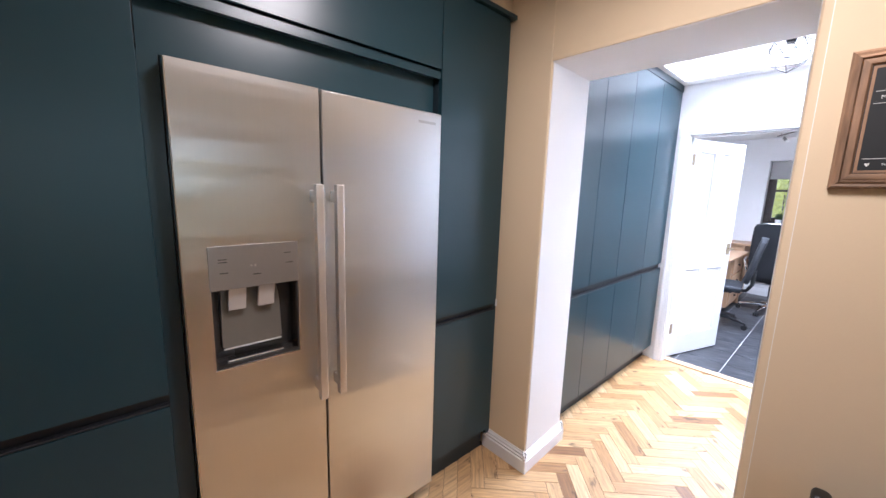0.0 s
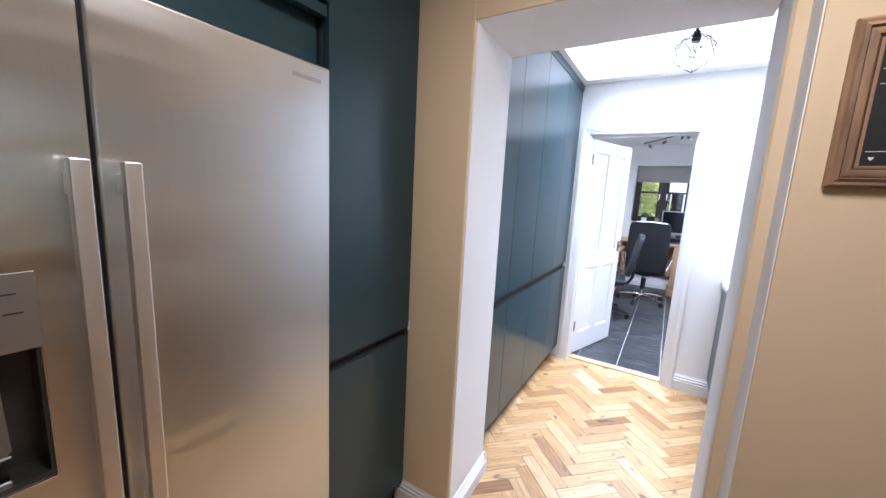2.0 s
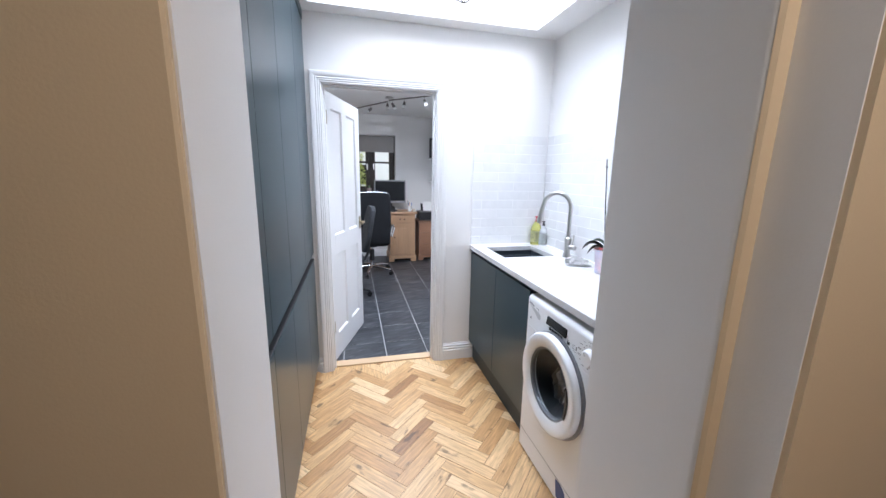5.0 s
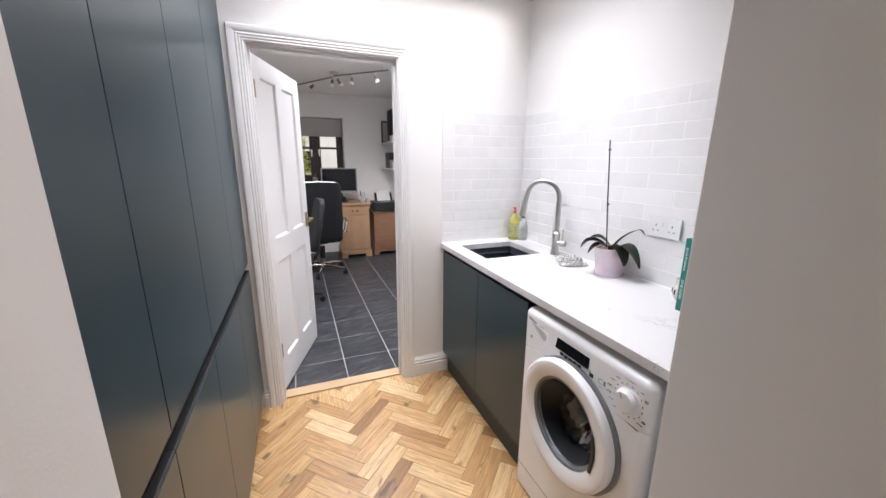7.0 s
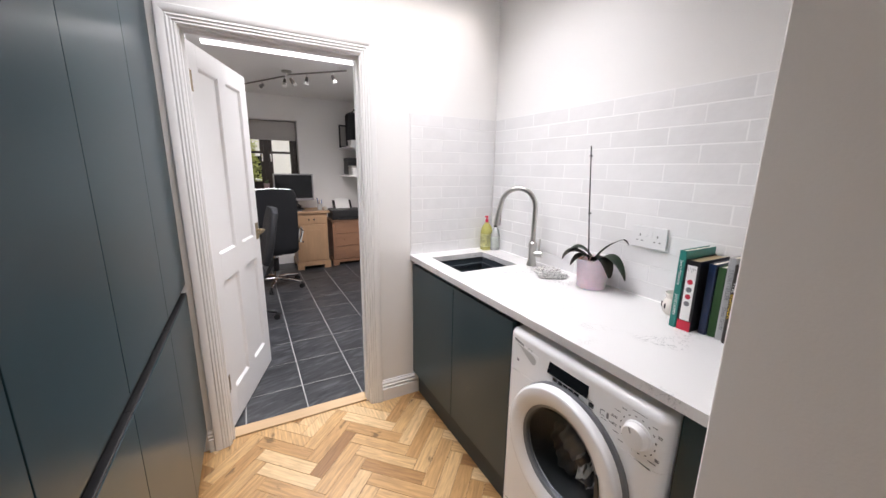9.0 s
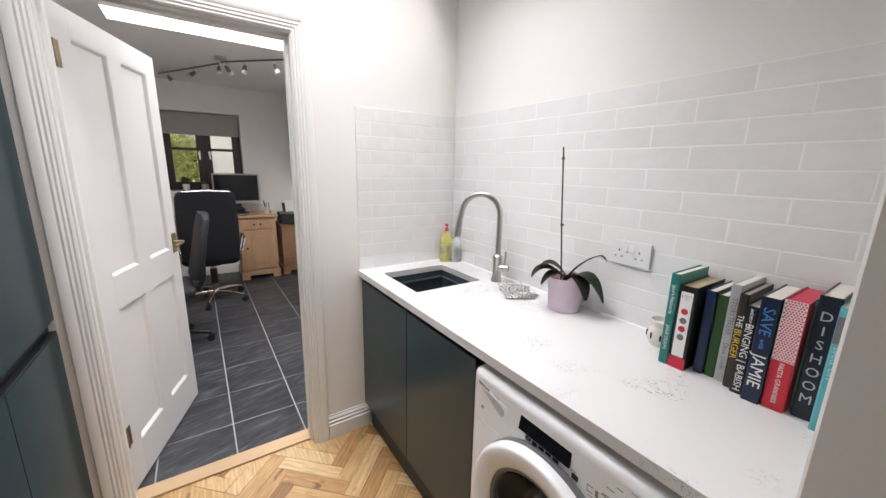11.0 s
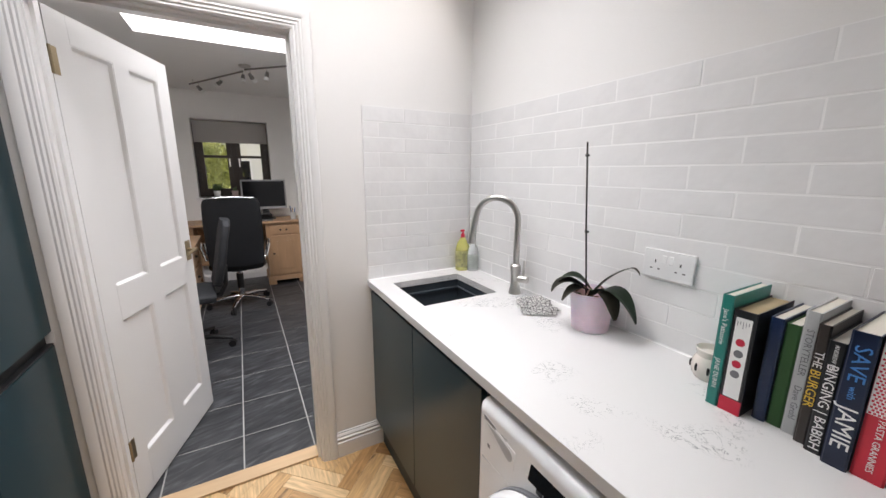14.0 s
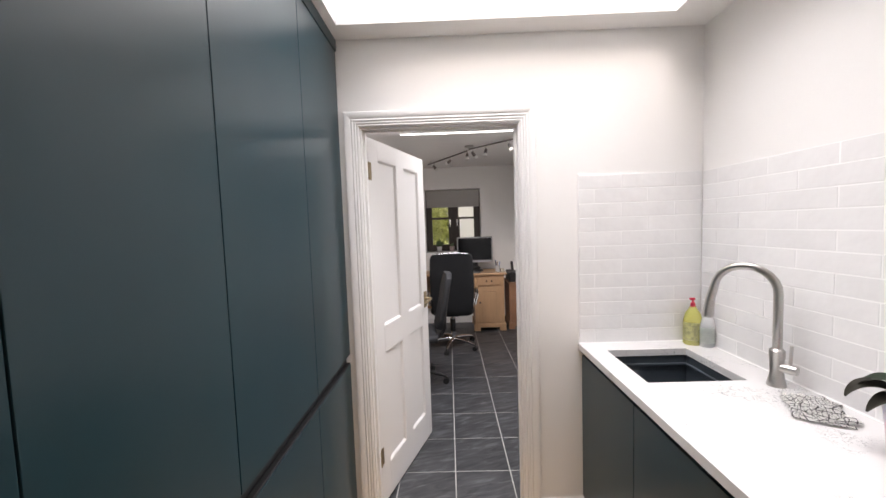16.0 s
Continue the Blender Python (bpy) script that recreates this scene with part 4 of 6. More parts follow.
TILT = 12.0
on_fascia(3.604, 3.762, 0.778, 0.816, 0.0045, SCREEN, "display", "black display window", 0.001)
TILT = 0.0
for k in range(5):
    on_fascia(3.7235 - k * 0.0218, 3.7415 - k * 0.0218, 0.7585, 0.7700, 0.0022, SCREEN, "button", "dark push button", 0.001)
on_fascia(3.582, 3.599, 0.757, 0.7705, 0.0022, SCREEN, "button", "dark start button", 0.001)
b = prism([(3.808, 0.802), (3.934, 0.820), (3.934, 0.813), (3.83, 0.745), (3.812, 0.752)], -0.004, 0.0012, axis="Y")
bmesh.ops.transform(b, verts=b.verts, matrix=Matrix.Translation((0, WF, 0)))
dr = part("detergent_drawer", b, APPLIANCE, fp, "white detergent drawer front")
# no hollow is cut: a thin grey plate paints the shade of the scoop
scoop_shade = [(3.918, 0.8105), (3.884, 0.8075), (3.85, 0.8025), (3.828, 0.797), (3.818, 0.789), (3.8165, 0.778), (3.821, 0.769), (3.829, 0.7645), (3.84, 0.768), (3.862, 0.7805), (3.89, 0.7965)]
b = prism(scoop_shade, 0.0012, 0.0024, axis="Y", bevel=0.0006)
bmesh.ops.transform(b, verts=b.verts, matrix=Matrix.Translation((0, WF, 0)))
part("grip", b, material("grip_shade", (0.5, 0.51, 0.52), 0.4), dr, "flat grey patch painted as the shade in the drawer grip")
KX, KZ = 3.443, 0.768
knob = lathe([(0.038, 0), (0.038, 0.005), (0.034, 0.008), (0.032, 0.021), (0.029, 0.024), (0.0, 0.025)], (0, 0, 0), axis="Y", n=32)
bmesh.ops.transform(knob, verts=knob.verts, matrix=Matrix.Translation((KX, WF - 0.002, KZ)) @ Matrix.Rotation(radians(TILT), 4, "X"))
kn = part("programme_knob", knob, WHITE_PLASTIC, fp, "white round programme knob")
b = box(-0.0015, 0.0015, 0.0235, 0.0256, 0.012, 0.026)
bmesh.ops.transform(b, verts=b.verts, matrix=Matrix.Translation((KX, WF - 0.002, KZ)) @ Matrix.Rotation(radians(TILT), 4, "X") @ Matrix.Rotation(radians(25), 4, "Y"))
part("pointer", b, GREY_PRINT, kn)
DARK_PRINT = material("dark_grey_print", (0.05, 0.05, 0.055), 0.5, bump=0)
marks = None
rng = random.Random(12)
for k in range(16):
    a = 2 * math.pi * (k + 0.5) / 16
    x, z = KX + 0.0485 * math.cos(a), KZ + 0.0485 * math.sin(a)
    pill = box(-0.0016, 0.0016, -0.001, 0.0007, -0.0034, 0.0034, 0.0009, segments=1)
    bmesh.ops.transform(pill, verts=pill.verts, matrix=Matrix.Translation((x, WF, z)) @ Matrix.Rotation(-a, 4, "Y"))
    marks = join(marks, pill)
    if abs(math.cos(a)) > 0.25 and abs(math.sin(a)) < 0.93:
        side = math.copysign(1, math.cos(a))
        lx = KX + 0.057 * math.cos(a) + side * 0.003
        for row in range(1 + (k % 3 == 0)):
            w, zz = rng.uniform(0.012, 0.023), KZ + 0.058 * math.sin(a) - 0.0042 * row
            xa, xb = sorted((lx, lx + side * w))
            xb = min(xb, X1 - 0.03)
            xa = max(xa, X0 + 0.012)
            if xb - xa > 0.004:
                box(xa, xb, WF - 0.001, WF + 0.0006, zz, zz + 0.0015, bm=marks)
tagged(part("programme_legend", marks, DARK_PRINT, fp, "dark printed programme ring and legends"), kind="stuff")
b = prism([(3.932, 0.826), (3.882, 0.817), (3.883, 0.810), (3.929, 0.8165)], WF - 0.001, WF + 0.0012, axis="Y")
part("maker_mark", b, GREY_PRINT, fp, "plain dark maker's mark")
marks = None
for x0, x1, z0, z1 in ((3.838, 3.862, 0.812, 0.8135), (3.842, 3.858, 0.806, 0.8085), (3.848, 3.852, 0.799, 0.804), (3.745, 3.765, 0.7745, 0.7758), (3.60, 3.612, 0.7735, 0.7748), (3.583, 3.598, 0.7745, 0.776),
                       (3.527, 3.534, 0.757, 0.774), (3.540, 3.552, 0.772, 0.774), (3.540, 3.552, 0.757, 0.759), (3.553, 3.5545, 0.757, 0.774), (3.53, 3.552, 0.748, 0.7493), (3.904, 3.914, 0.742, 0.752), (3.425, 3.462, 0.829, 0.8303)):
    marks = box(x0, x1, WF - 0.001, WF + 0.0006, z0, z1, bm=marks)
tagged(part("print", marks, GREY_PRINT, fp, "small grey printed symbols"), kind="stuff")
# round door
RIM_SHADE = material("grey_rim_and_shade", (0.16, 0.165, 0.175), 0.35, vary=0.05)
# off-centre grey ring: the door's shadow crescent put in as colour
part("door_surround", lathe([(0.229, 0), (0.229, 0.012), (0.222, 0.016), (0.2, 0.01), (0.2, 0.0)], (CX - 0.005, WF - 0.001, CZ), axis="Y", n=56, closed=True), RIM_SHADE, wm, "grey ring painted as the shade round the door")
dm = part("door", lathe([(0.222, 0.0), (0.224, 0.03), (0.219, 0.04), (0.212, 0.0435), (0.19, 0.043), (0.168, 0.036), (0.159, 0.03), (0.158, 0.008), (0.158, 0.0)], (CX, WF + 0.001, CZ), axis="Y", n=56, closed=True), APPLIANCE, wm, "round white porthole door")
part("drum", lathe([(0.0, -0.22), (0.152, -0.22), (0.155, 0.0), (0.1575, 0.0), (0.1575, -0.223), (0.0, -0.223)], (CX, WF, CZ), axis="Y", n=40), material("drum_steel", (0.12, 0.125, 0.13), 0.4, metal=0.7), dm)
part("inner_rim", lathe([(0.158, 0.012), (0.157, 0.03), (0.149, 0.026), (0.144, 0.012)], (CX, WF + 0.001, CZ), axis="Y", n=48, closed=True), RIM_SHADE, dm, "grey inner rim")
LAUNDRY = material("dark_laundry", (0.045, 0.05, 0.055), 0.9, vary=0.4, scale=20, fine=200, bump=0.05)
GREY_LAUNDRY = material("grey_laundry", (0.2, 0.21, 0.23), 0.9, vary=0.3, scale=20, fine=200, bump=0.05)


def striped(name):
    """Dark cotton with pale stripes."""
    m = bpy.data.materials.new(name)
    m.use_nodes = True
    n, link = m.node_tree.nodes, m.node_tree.links.new
    b = n["Principled BSDF"]
    b.inputs["Roughness"].default_value = 0.9
    co, w, r = n.new("ShaderNodeTexCoord"), n.new("ShaderNodeTexWave"), n.new("ShaderNodeValToRGB")
    w.bands_direction = "DIAGONAL"
    w.inputs["Scale"].default_value, w.inputs["Distortion"].default_value, w.inputs["Detail Scale"].default_value = 11, 2.5, 2
    link(co.outputs["Object"], w.inputs["Vector"])
    link(w.outputs["Fac"], r.inputs["Fac"])
    r.color_ramp.elements[0].position, r.color_ramp.elements[1].position = 0.55, 0.75
    r.color_ramp.elements[0].color, r.color_ramp.elements[1].color = (0.03, 0.03, 0.035, 1), (0.6, 0.6, 0.61, 1)
    link(r.outputs[0], b.inputs["Base Color"])
    return m


STRIPED = striped("striped_laundry")
for k, (dx, dz, r, mat, name) in enumerate(((-0.06, -0.055, 0.072, STRIPED, "striped_laundry"), (0.03, -0.02, 0.065, GREY_LAUNDRY, "grey_laundry"), (0.04, -0.085, 0.06, LAUNDRY, "dark_laundry"), (-0.03, -0.11, 0.04, STRIPED, "striped_laundry"), (0.085, -0.04, 0.05, LAUNDRY, "dark_laundry"))):
    b = ball((0, 0, 0), r, n=32)
    for v in b.verts:
        f = noise.noise(v.co * 26 + Vector((k * 7, 0, 0)))
        v.co *= 1 + 0.22 * f + 0.1 * math.sin(v.co.x * 150 + v.co.z * 90 + k)
    bmesh.ops.transform(b, verts=b.verts, matrix=Matrix.Translation((CX + dx, WF - 0.11 - 0.01 * (k % 2), CZ + dz)))
    part(name, b, mat, dm, "crumpled laundry behind the glass")
SMOKE = glass("smoked_glass", (0.72, 0.75, 0.77), 0.0)
SMOKE.node_tree.nodes["Principled BSDF"].inputs["IOR"].default_value = 1.18
g = part("porthole_glass", lathe([(0.0, -0.040), (0.06, -0.036), (0.115, -0.02), (0.148, 0.022), (0.15, 0.026), (0.112, -0.015), (0.06, -0.031), (0.0, -0.035)], (CX, WF + 0.001, CZ), axis="Y", n=44), SMOKE, dm, "smoked porthole glass")
g.visible_shadow = False
part("door_grip", prism([(CX - 0.150, CZ + 0.065), (CX - 0.158, CZ + 0.06), (CX - 0.168, CZ), (CX - 0.158, CZ - 0.07), (CX - 0.150, CZ - 0.07), (CX - 0.156, CZ)], WF + 0.026, WF + 0.043, axis="Y"), BLACK_PLASTIC, dm, "dark door grip")
b = box(X0 + 0.012, X1 - 0.012, WF - 0.0006, WF + 0.0008, 0.118, 0.1205)
part("kick_joint", b, RIM_SHADE, wm)
part("filter_flap", prism([(3.50, 0.035), (3.57, 0.035), (3.585, 0.11), (3.55, 0.115), (3.515, 0.10)], WF - 0.001, WF + 0.003, axis="Y"), material("blue_flap", (0.02, 0.06, 0.22), 0.35), wm, "blue filter flap")

# ---- panelled door to the office ----
dr = thing("door_1", (5.043, 1.106, 0), "white four panel internal door standing open", "door", kind="structure", rz=-18.4, local=True)
DL, DT = 0.735, 0.038
b = box(0.001, 0.1, 0, DT, 0.014, 1.97, 0.0015)
box(DL - 0.1, DL, 0, DT, 0.014, 1.97, 0.0015, bm=b)
for z0, z1 in ((0.014, 0.2), (0.83, 0.97), (1.873, 1.97)):
    box(0.1, DL - 0.1, 0.0003, DT - 0.0003, z0, z1, bm=b)
for z0, z1 in ((0.2, 0.83), (0.97, 1.873)):
    box(DL / 2 - 0.05, DL / 2 + 0.05, 0.0003, DT - 0.0003, z0, z1, bm=b)
part("leaf_frame", b, GLOSS_WHITE, dr)
for x0, x1 in ((0.1, DL / 2 - 0.05), (DL / 2 + 0.05, DL - 0.1)):
    for z0, z1 in ((0.2, 0.83), (0.97, 1.873)):
        b = box(x0 - 0.004, x1 + 0.004, 0.013, DT - 0.013, z0 - 0.004, z1 + 0.004)
        s = 0.014
        for y0, y1 in ((0.013, 0.002), (DT - 0.013, DT - 0.002)):
            for tri in (([(x0, y1), (x0 + 0.005, y1), (x0 + s, y0), (x0, y0)]), ([(x1, y1), (x1 - 0.005, y1), (x1 - s, y0), (x1, y0)])):
                prism(tri, z0, z1, bm=b)
            for tri in ([(y1, z0), (y1, z0 + 0.005), (y0, z0 + s), (y0, z0)], [(y1, z1), (y1, z1 - 0.005), (y0, z1 - s), (y0, z1)]):
                prism(tri, x0, x1, axis="X", bm=b)
        part("panel", b, GLOSS_WHITE, dr)
for z in (0.28, 1.8):
    b = box(-0.002, 0.03, -0.0016, 0.0, z - 0.045, z + 0.045)
    cyl((-0.003, -0.004, z - 0.045), (-0.003, -0.004, z + 0.045), 0.005, n=10, bm=b)
    part("hinge", b, BRASS, dr, "aged brass butt hinge")
b = box(DL - 0.066, DL - 0.018, -0.004, 0, 0.945, 1.055, 0.0015)
hp = part("handle_plate", b, BRASS, dr, "brass handle plate")
b = cyl((DL - 0.042, -0.003, 1.005), (DL - 0.042, -0.045, 1.005), 0.009, n=14)
sweep([(DL - 0.042, -0.045, 1.005), (DL - 0.06, -0.05, 1.006), (DL - 0.1, -0.05, 1.003), (DL - 0.145, -0.047, 0.998)], 0.008, bm=b)
part("lever", b, BRASS, hp, "brass lever handle")
b = box(DL - 0.066, DL - 0.018, DT, DT + 0.004, 0.945, 1.055, 0.0015)
hp = part("handle_plate", b, BRASS, dr, "brass handle plate")
b = cyl((DL - 0.042, DT + 0.003, 1.005), (DL - 0.042, DT + 0.045, 1.005), 0.009, n=14)
sweep([(DL - 0.042, DT + 0.045, 1.005), (DL - 0.06, DT + 0.05, 1.006), (DL - 0.1, DT + 0.05, 1.003), (DL - 0.145, DT + 0.047, 0.998)], 0.008, bm=b)
part("lever", b, BRASS, hp, "brass lever handle")
part("latch_plate", box(DL, DL + 0.0015, 0.008, 0.03, 0.96, 1.05), BRASS, dr)

# ---- chalkboard ----
WOOD = material("rustic_brown_wood", (0.29, 0.175, 0.10), 0.6, vary=0.65, scale=16, fine=90, bump=0.05, stretch=(1, 1, 0.12), tint=0.08)
WOOD_H = material("rustic_brown_wood_rail", (0.29, 0.175, 0.10), 0.6, vary=0.65, scale=16, fine=90, bump=0.05, stretch=(1, 0.12, 1), tint=0.08)
SLATE_BLACK = material("chalkboard_black", (0.012, 0.014, 0.015), 0.6, vary=0.25, scale=5, fine=50, bump=0.01)
CHALK = material("white_chalk_print", (0.72, 0.72, 0.70), 0.9, vary=0.15, fine=300, bump=0)
cb = thing("chalkboard", (2.735, -0.1, 1.508), "weekly planner chalkboard in a brown rustic wooden frame", "chalkboard")
CY1, CY0, CZ0, CZ1 = 0.199, -0.438, 1.513, 1.843
part("board", box(2.730, 2.738, CY0 + 0.03, CY1 - 0.03, CZ0 + 0.03, CZ1 - 0.03), SLATE_BLACK, cb)
FR = [(0, 0), (0, 0.012), (0.006, 0.019), (0.012, 0.0175), (0.018, 0.021), (0.021, 0.015), (0.026, 0.0175), (0.034, 0.016), (0.038, 0.010), (0.042, 0.0115), (0.05, 0.009), (0.05, 0)]


def frame_side(a, c, ma, mc, mat):
    b = bmesh.new()
    rows = []
    for (y, z), (my, mz) in ((a, ma), (c, mc)):
        rows.append([b.verts.new((2.7405 - d, y + my * s, z + mz * s)) for s, d in FR])
    k = len(FR)
    for i in range(k):
        j = (i + 1) % k
        b.faces.new((rows[0][i], rows[0][j], rows[1][j], rows[1][i]))
    b.faces.new(rows[0][::-1])
    b.faces.new(rows[1])
    bmesh.ops.recalc_face_normals(b, faces=b.faces)
    part("frame_rail", b, mat, cb)


frame_side((CY1, CZ0), (CY1, CZ1), (-1, 1), (-1, -1), WOOD)
frame_side((CY0, CZ0), (CY0, CZ1), (1, 1), (1, -1), WOOD)
frame_side((CY0, CZ0), (CY1, CZ0), (1, 1), (-1, 1), WOOD_H)
frame_side((CY0, CZ1), (CY1, CZ1), (1, -1), (-1, -1), WOOD_H)
bx = 2.7297
IY1, IY0, IZ0, IZ1 = CY1 - 0.05, CY0 + 0.05, CZ0 + 0.05, CZ1 - 0.05
b = None
for z in (1.744, 1.716, 1.586):
    b = box(bx - 0.0004, bx, IY0, IY1, z - 0.0006, z + 0.0006, bm=b)
for k in range(1, 7):
    y = IY1 - k * 0.0767
    box(bx - 0.0004, bx, y - 0.0006, y + 0.0006, 1.586, 1.744, bm=b)
tagged(part("printed_lines", b, CHALK, cb, "white printed grid lines"), kind="stuff")


def board_pose(y, z):
    return Matrix(((0, 0, -1, bx), (-1, 0, 0, y), (0, 1, 0, z), (0, 0, 0, 1)))


for k, day in enumerate(("MONDAY", "TUESDAY", "WEDNESDAY")):
    words("lettering", day, 0.0128 if k < 2 else 0.0102, CHALK, cb, board_pose(IY1 - (k + 0.5) * 0.0767, 1.7295), "white printed weekday")
words("lettering", "W", 0.03, CHALK, cb, board_pose(-0.001, 1.767), "white printed capital letter")
words("lettering", "404/417", 0.0165, CHALK, cb, board_pose(0.105, 1.767) @ pose(0, 0, 0, 0, 0, 4), "handwritten chalk numbers")
words("lettering", "THIS KITCHEN IS THE HEART OF", 0.0078, CHALK, cb, board_pose(0.06, 1.5715), "small white printed motto")
b = None
for y, z, s in ((0.027, 1.765, 0.009), (0.139, 1.572, 0.0045), (-0.033, 1.572, 0.0045)):
    b = prism([(y, z - s), (y + s, z + s * 0.3), (y + s * 0.8, z + s * 0.8), (y + s * 0.3, z + s * 0.8), (y, z + s * 0.4), (y - s * 0.3, z + s * 0.8), (y - s * 0.8, z + s * 0.8), (y - s, z + s * 0.3)], bx - 0.0004, bx, axis="X", bm=b)
tagged(part("printed_hearts", b, CHALK, cb, "white printed hearts"), kind="stuff")

# ---- bin below the chalkboard ----
kb = thing("kitchen_bin", (2.61, -0.02, 0), "black round kitchen bin with a domed lid", "bin")
part("body", lathe([(0.0, 0), (0.105, 0), (0.108, 0.01), (0.118, 0.66), (0.12, 0.665), (0.0, 0.665)], (2.61, -0.02, 0), n=32), BLACK_PLASTIC, kb)
part("lid", lathe([(0.121, 0.666), (0.122, 0.685), (0.112, 0.699), (0.07, 0.706), (0.0, 0.708)], (2.61, -0.02, 0), n=32), BLACK_PLASTIC, kb, "black domed lid")
part("hinge", box(2.655, 2.715, 0.075, 0.115, 0.65, 0.712, 0.014, segments=3), BLACK_PLASTIC, kb)

# ---- double socket ----
so = thing("wall_socket", (3.842, SPLASH_Y + 0.009, 1.128), "white plastic double wall socket on the tiles", "socket")
SYF = SPLASH_Y + 0.0098
part("plate", box(3.769, 3.915, SYF, SYF + 0.009, 1.126, 1.212, 0.003), WHITE_PLASTIC, so)
HOLE = material("socket_slot", (0.01, 0.01, 0.01), 0.6, bump=0)
for cx in (3.806, 3.878):
    for px, pz, w, h in ((0, 0.016, 0.004, 0.009), (-0.011, -0.006, 0.007, 0.0035), (0.011, -0.006, 0.007, 0.0035)):
        part("pin_hole", box(cx + px - w / 2, cx + px + w / 2, SYF + 0.0088, SYF + 0.0094, 1.16 + pz - h / 2, 1.16 + pz + h / 2), HOLE, so)
for cx in (3.832, 3.852):
    part("switch", prism([(SYF + 0.008, 1.172), (SYF + 0.0125, 1.174), (SYF + 0.0105, 1.196), (SYF + 0.008, 1.198)], cx - 0.006, cx + 0.006, axis="X"), WHITE_PLASTIC, so)

# ---- tap ----
tp = thing("kitchen_tap", (4.432, -0.412, TOP_Z), "brushed nickel swan neck tap with pull-out spray", "tap")
tx, ty = 4.432, -0.412
part("body", lathe([(0.0, 0), (0.027, 0), (0.027, 0.004), (0.0215, 0.03), (0.0195, 0.05), (0.0205, 0.095), (0.0225, 0.1), (0.0225, 0.125), (0.0155, 0.132), (0.0, 0.132)], (tx, ty, TOP_Z), n=28), NICKEL, tp)
dx, dy = 0.78, 0.62
pts = [(tx, ty, TOP_Z + 0.125), (tx, ty, TOP_Z + 0.25), (tx, ty, TOP_Z + 0.32)]
for k in range(1, 13):
    a = math.pi * k / 12 * 0.96
    r = 0.092
    pts.append((tx + dx * (r - r * math.cos(a)), ty + dy * (r - r * math.cos(a)), TOP_Z + 0.32 + r * math.sin(a)))
part("neck", sweep(pts, 0.0135, 16), NICKEL, tp)
e = Vector(pts[-1])
part("spray_head", sweep([e, e + Vector((dx * 0.012, dy * 0.012, -0.05)), e + Vector((dx * 0.02, dy * 0.02, -0.11)), e + Vector((dx * 0.022, dy * 0.022, -0.125))], 0.015, 16, radii=[0.0138, 0.0155, 0.0195, 0.018]), NICKEL, tp)
lv = (tx - 0.01, ty - 0.0, TOP_Z + 0.068)
b = cyl((tx, ty, TOP_Z + 0.068), (tx - 0.05, ty - 0.026, TOP_Z + 0.068), 0.0165, n=20, bevel=0.003)
cyl((tx - 0.032, ty - 0.016, TOP_Z + 0.075), (tx - 0.034, ty - 0.018, TOP_Z + 0.15), 0.0052, n=12, bm=b)
part("lever", b, NICKEL, tp)

# ---- bottles ----
CLEAR = material("clear_soap", (0.90, 0.92, 0.92), 0.1, vary=0.03, coat=0.4)
CLEAR.node_tree.nodes["Principled BSDF"].inputs["Transmission Weight"].default_value = 0.35
YELLOW = material("yellow_liquid_soap", (0.86, 0.83, 0.26), 0.12, vary=0.05, coat=0.5)
YELLOW.node_tree.nodes["Principled BSDF"].inputs["Transmission Weight"].default_value = 0.45
RED = material("red_cap", (0.62, 0.02, 0.06), 0.3, vary=0.03)
LABEL = material("pale_label", (0.66, 0.70, 0.66), 0.5, vary=0.12, scale=40)
GREENLAB = material("yellow_label", (0.75, 0.74, 0.40), 0.4, vary=0.3, scale=60)


def squeeze(c, name, label, liquid, cap, lab, h, w):
    t = thing(name, (*c, TOP_Z), label, "bottle")
    def ring(r, z):
        return [(c[0] + r * 0.8 * math.cos(2 * math.pi * k / 20), c[1] + r * math.sin(2 * math.pi * k / 20), z) for k in range(20)]
    b = bmesh.new()
    rings = [[b.verts.new(p) for p in ring(r, TOP_Z + z)] for r, z in ((w * 0.9, 0), (w, 0.006), (w, h * 0.5), (w * 0.8, h * 0.66), (w * 0.4, h * 0.76), (w * 0.36, h * 0.8))]
    for lo, hi in zip(rings, rings[1:]):
        for k in range(20):
            b.faces.new((lo[k], lo[(k + 1) % 20], hi[(k + 1) % 20], hi[k]))
    b.faces.new(rings[0][::-1])
    b.faces.new(rings[-1])
    part("bottle_body", b, liquid, t)
    cp = part("cap", lathe([(0.0, 0), (0.0105, 0), (0.0105, h * 0.07), (0.005, h * 0.1), (0.004, h * 0.14), (0.0, h * 0.14)], (*c, TOP_Z + h * 0.8)), cap, t)
    part("nozzle", box(c[0] - 0.006, c[0] + 0.006, c[1] - 0.009, c[1] + 0.014, TOP_Z + h * 0.935, TOP_Z + h * 0.985, 0.003), cap, cp)
    b = bmesh.new()
    lo, hi = ring(w * 1.012, TOP_Z + h * 0.1), ring(w * 1.012, TOP_Z + h * 0.48)
    vl, vh = [b.verts.new(p) for p in lo], [b.verts.new(p) for p in hi]
    for k in range(20):
        if math.cos(2 * math.pi * (k + 0.5) / 20) < 0.35:
            b.faces.new((vl[k], vl[(k + 1) % 20], vh[(k + 1) % 20], vh[k]))
    bmesh.ops.solidify(b, geom=b.faces[:], thickness=0.0004)
    part("label", b, lab, t)


squeeze((4.876, -0.42), "washing_up_liquid", "yellow washing-up liquid bottle with red cap", YELLOW, RED, GREENLAB, 0.222, 0.041)
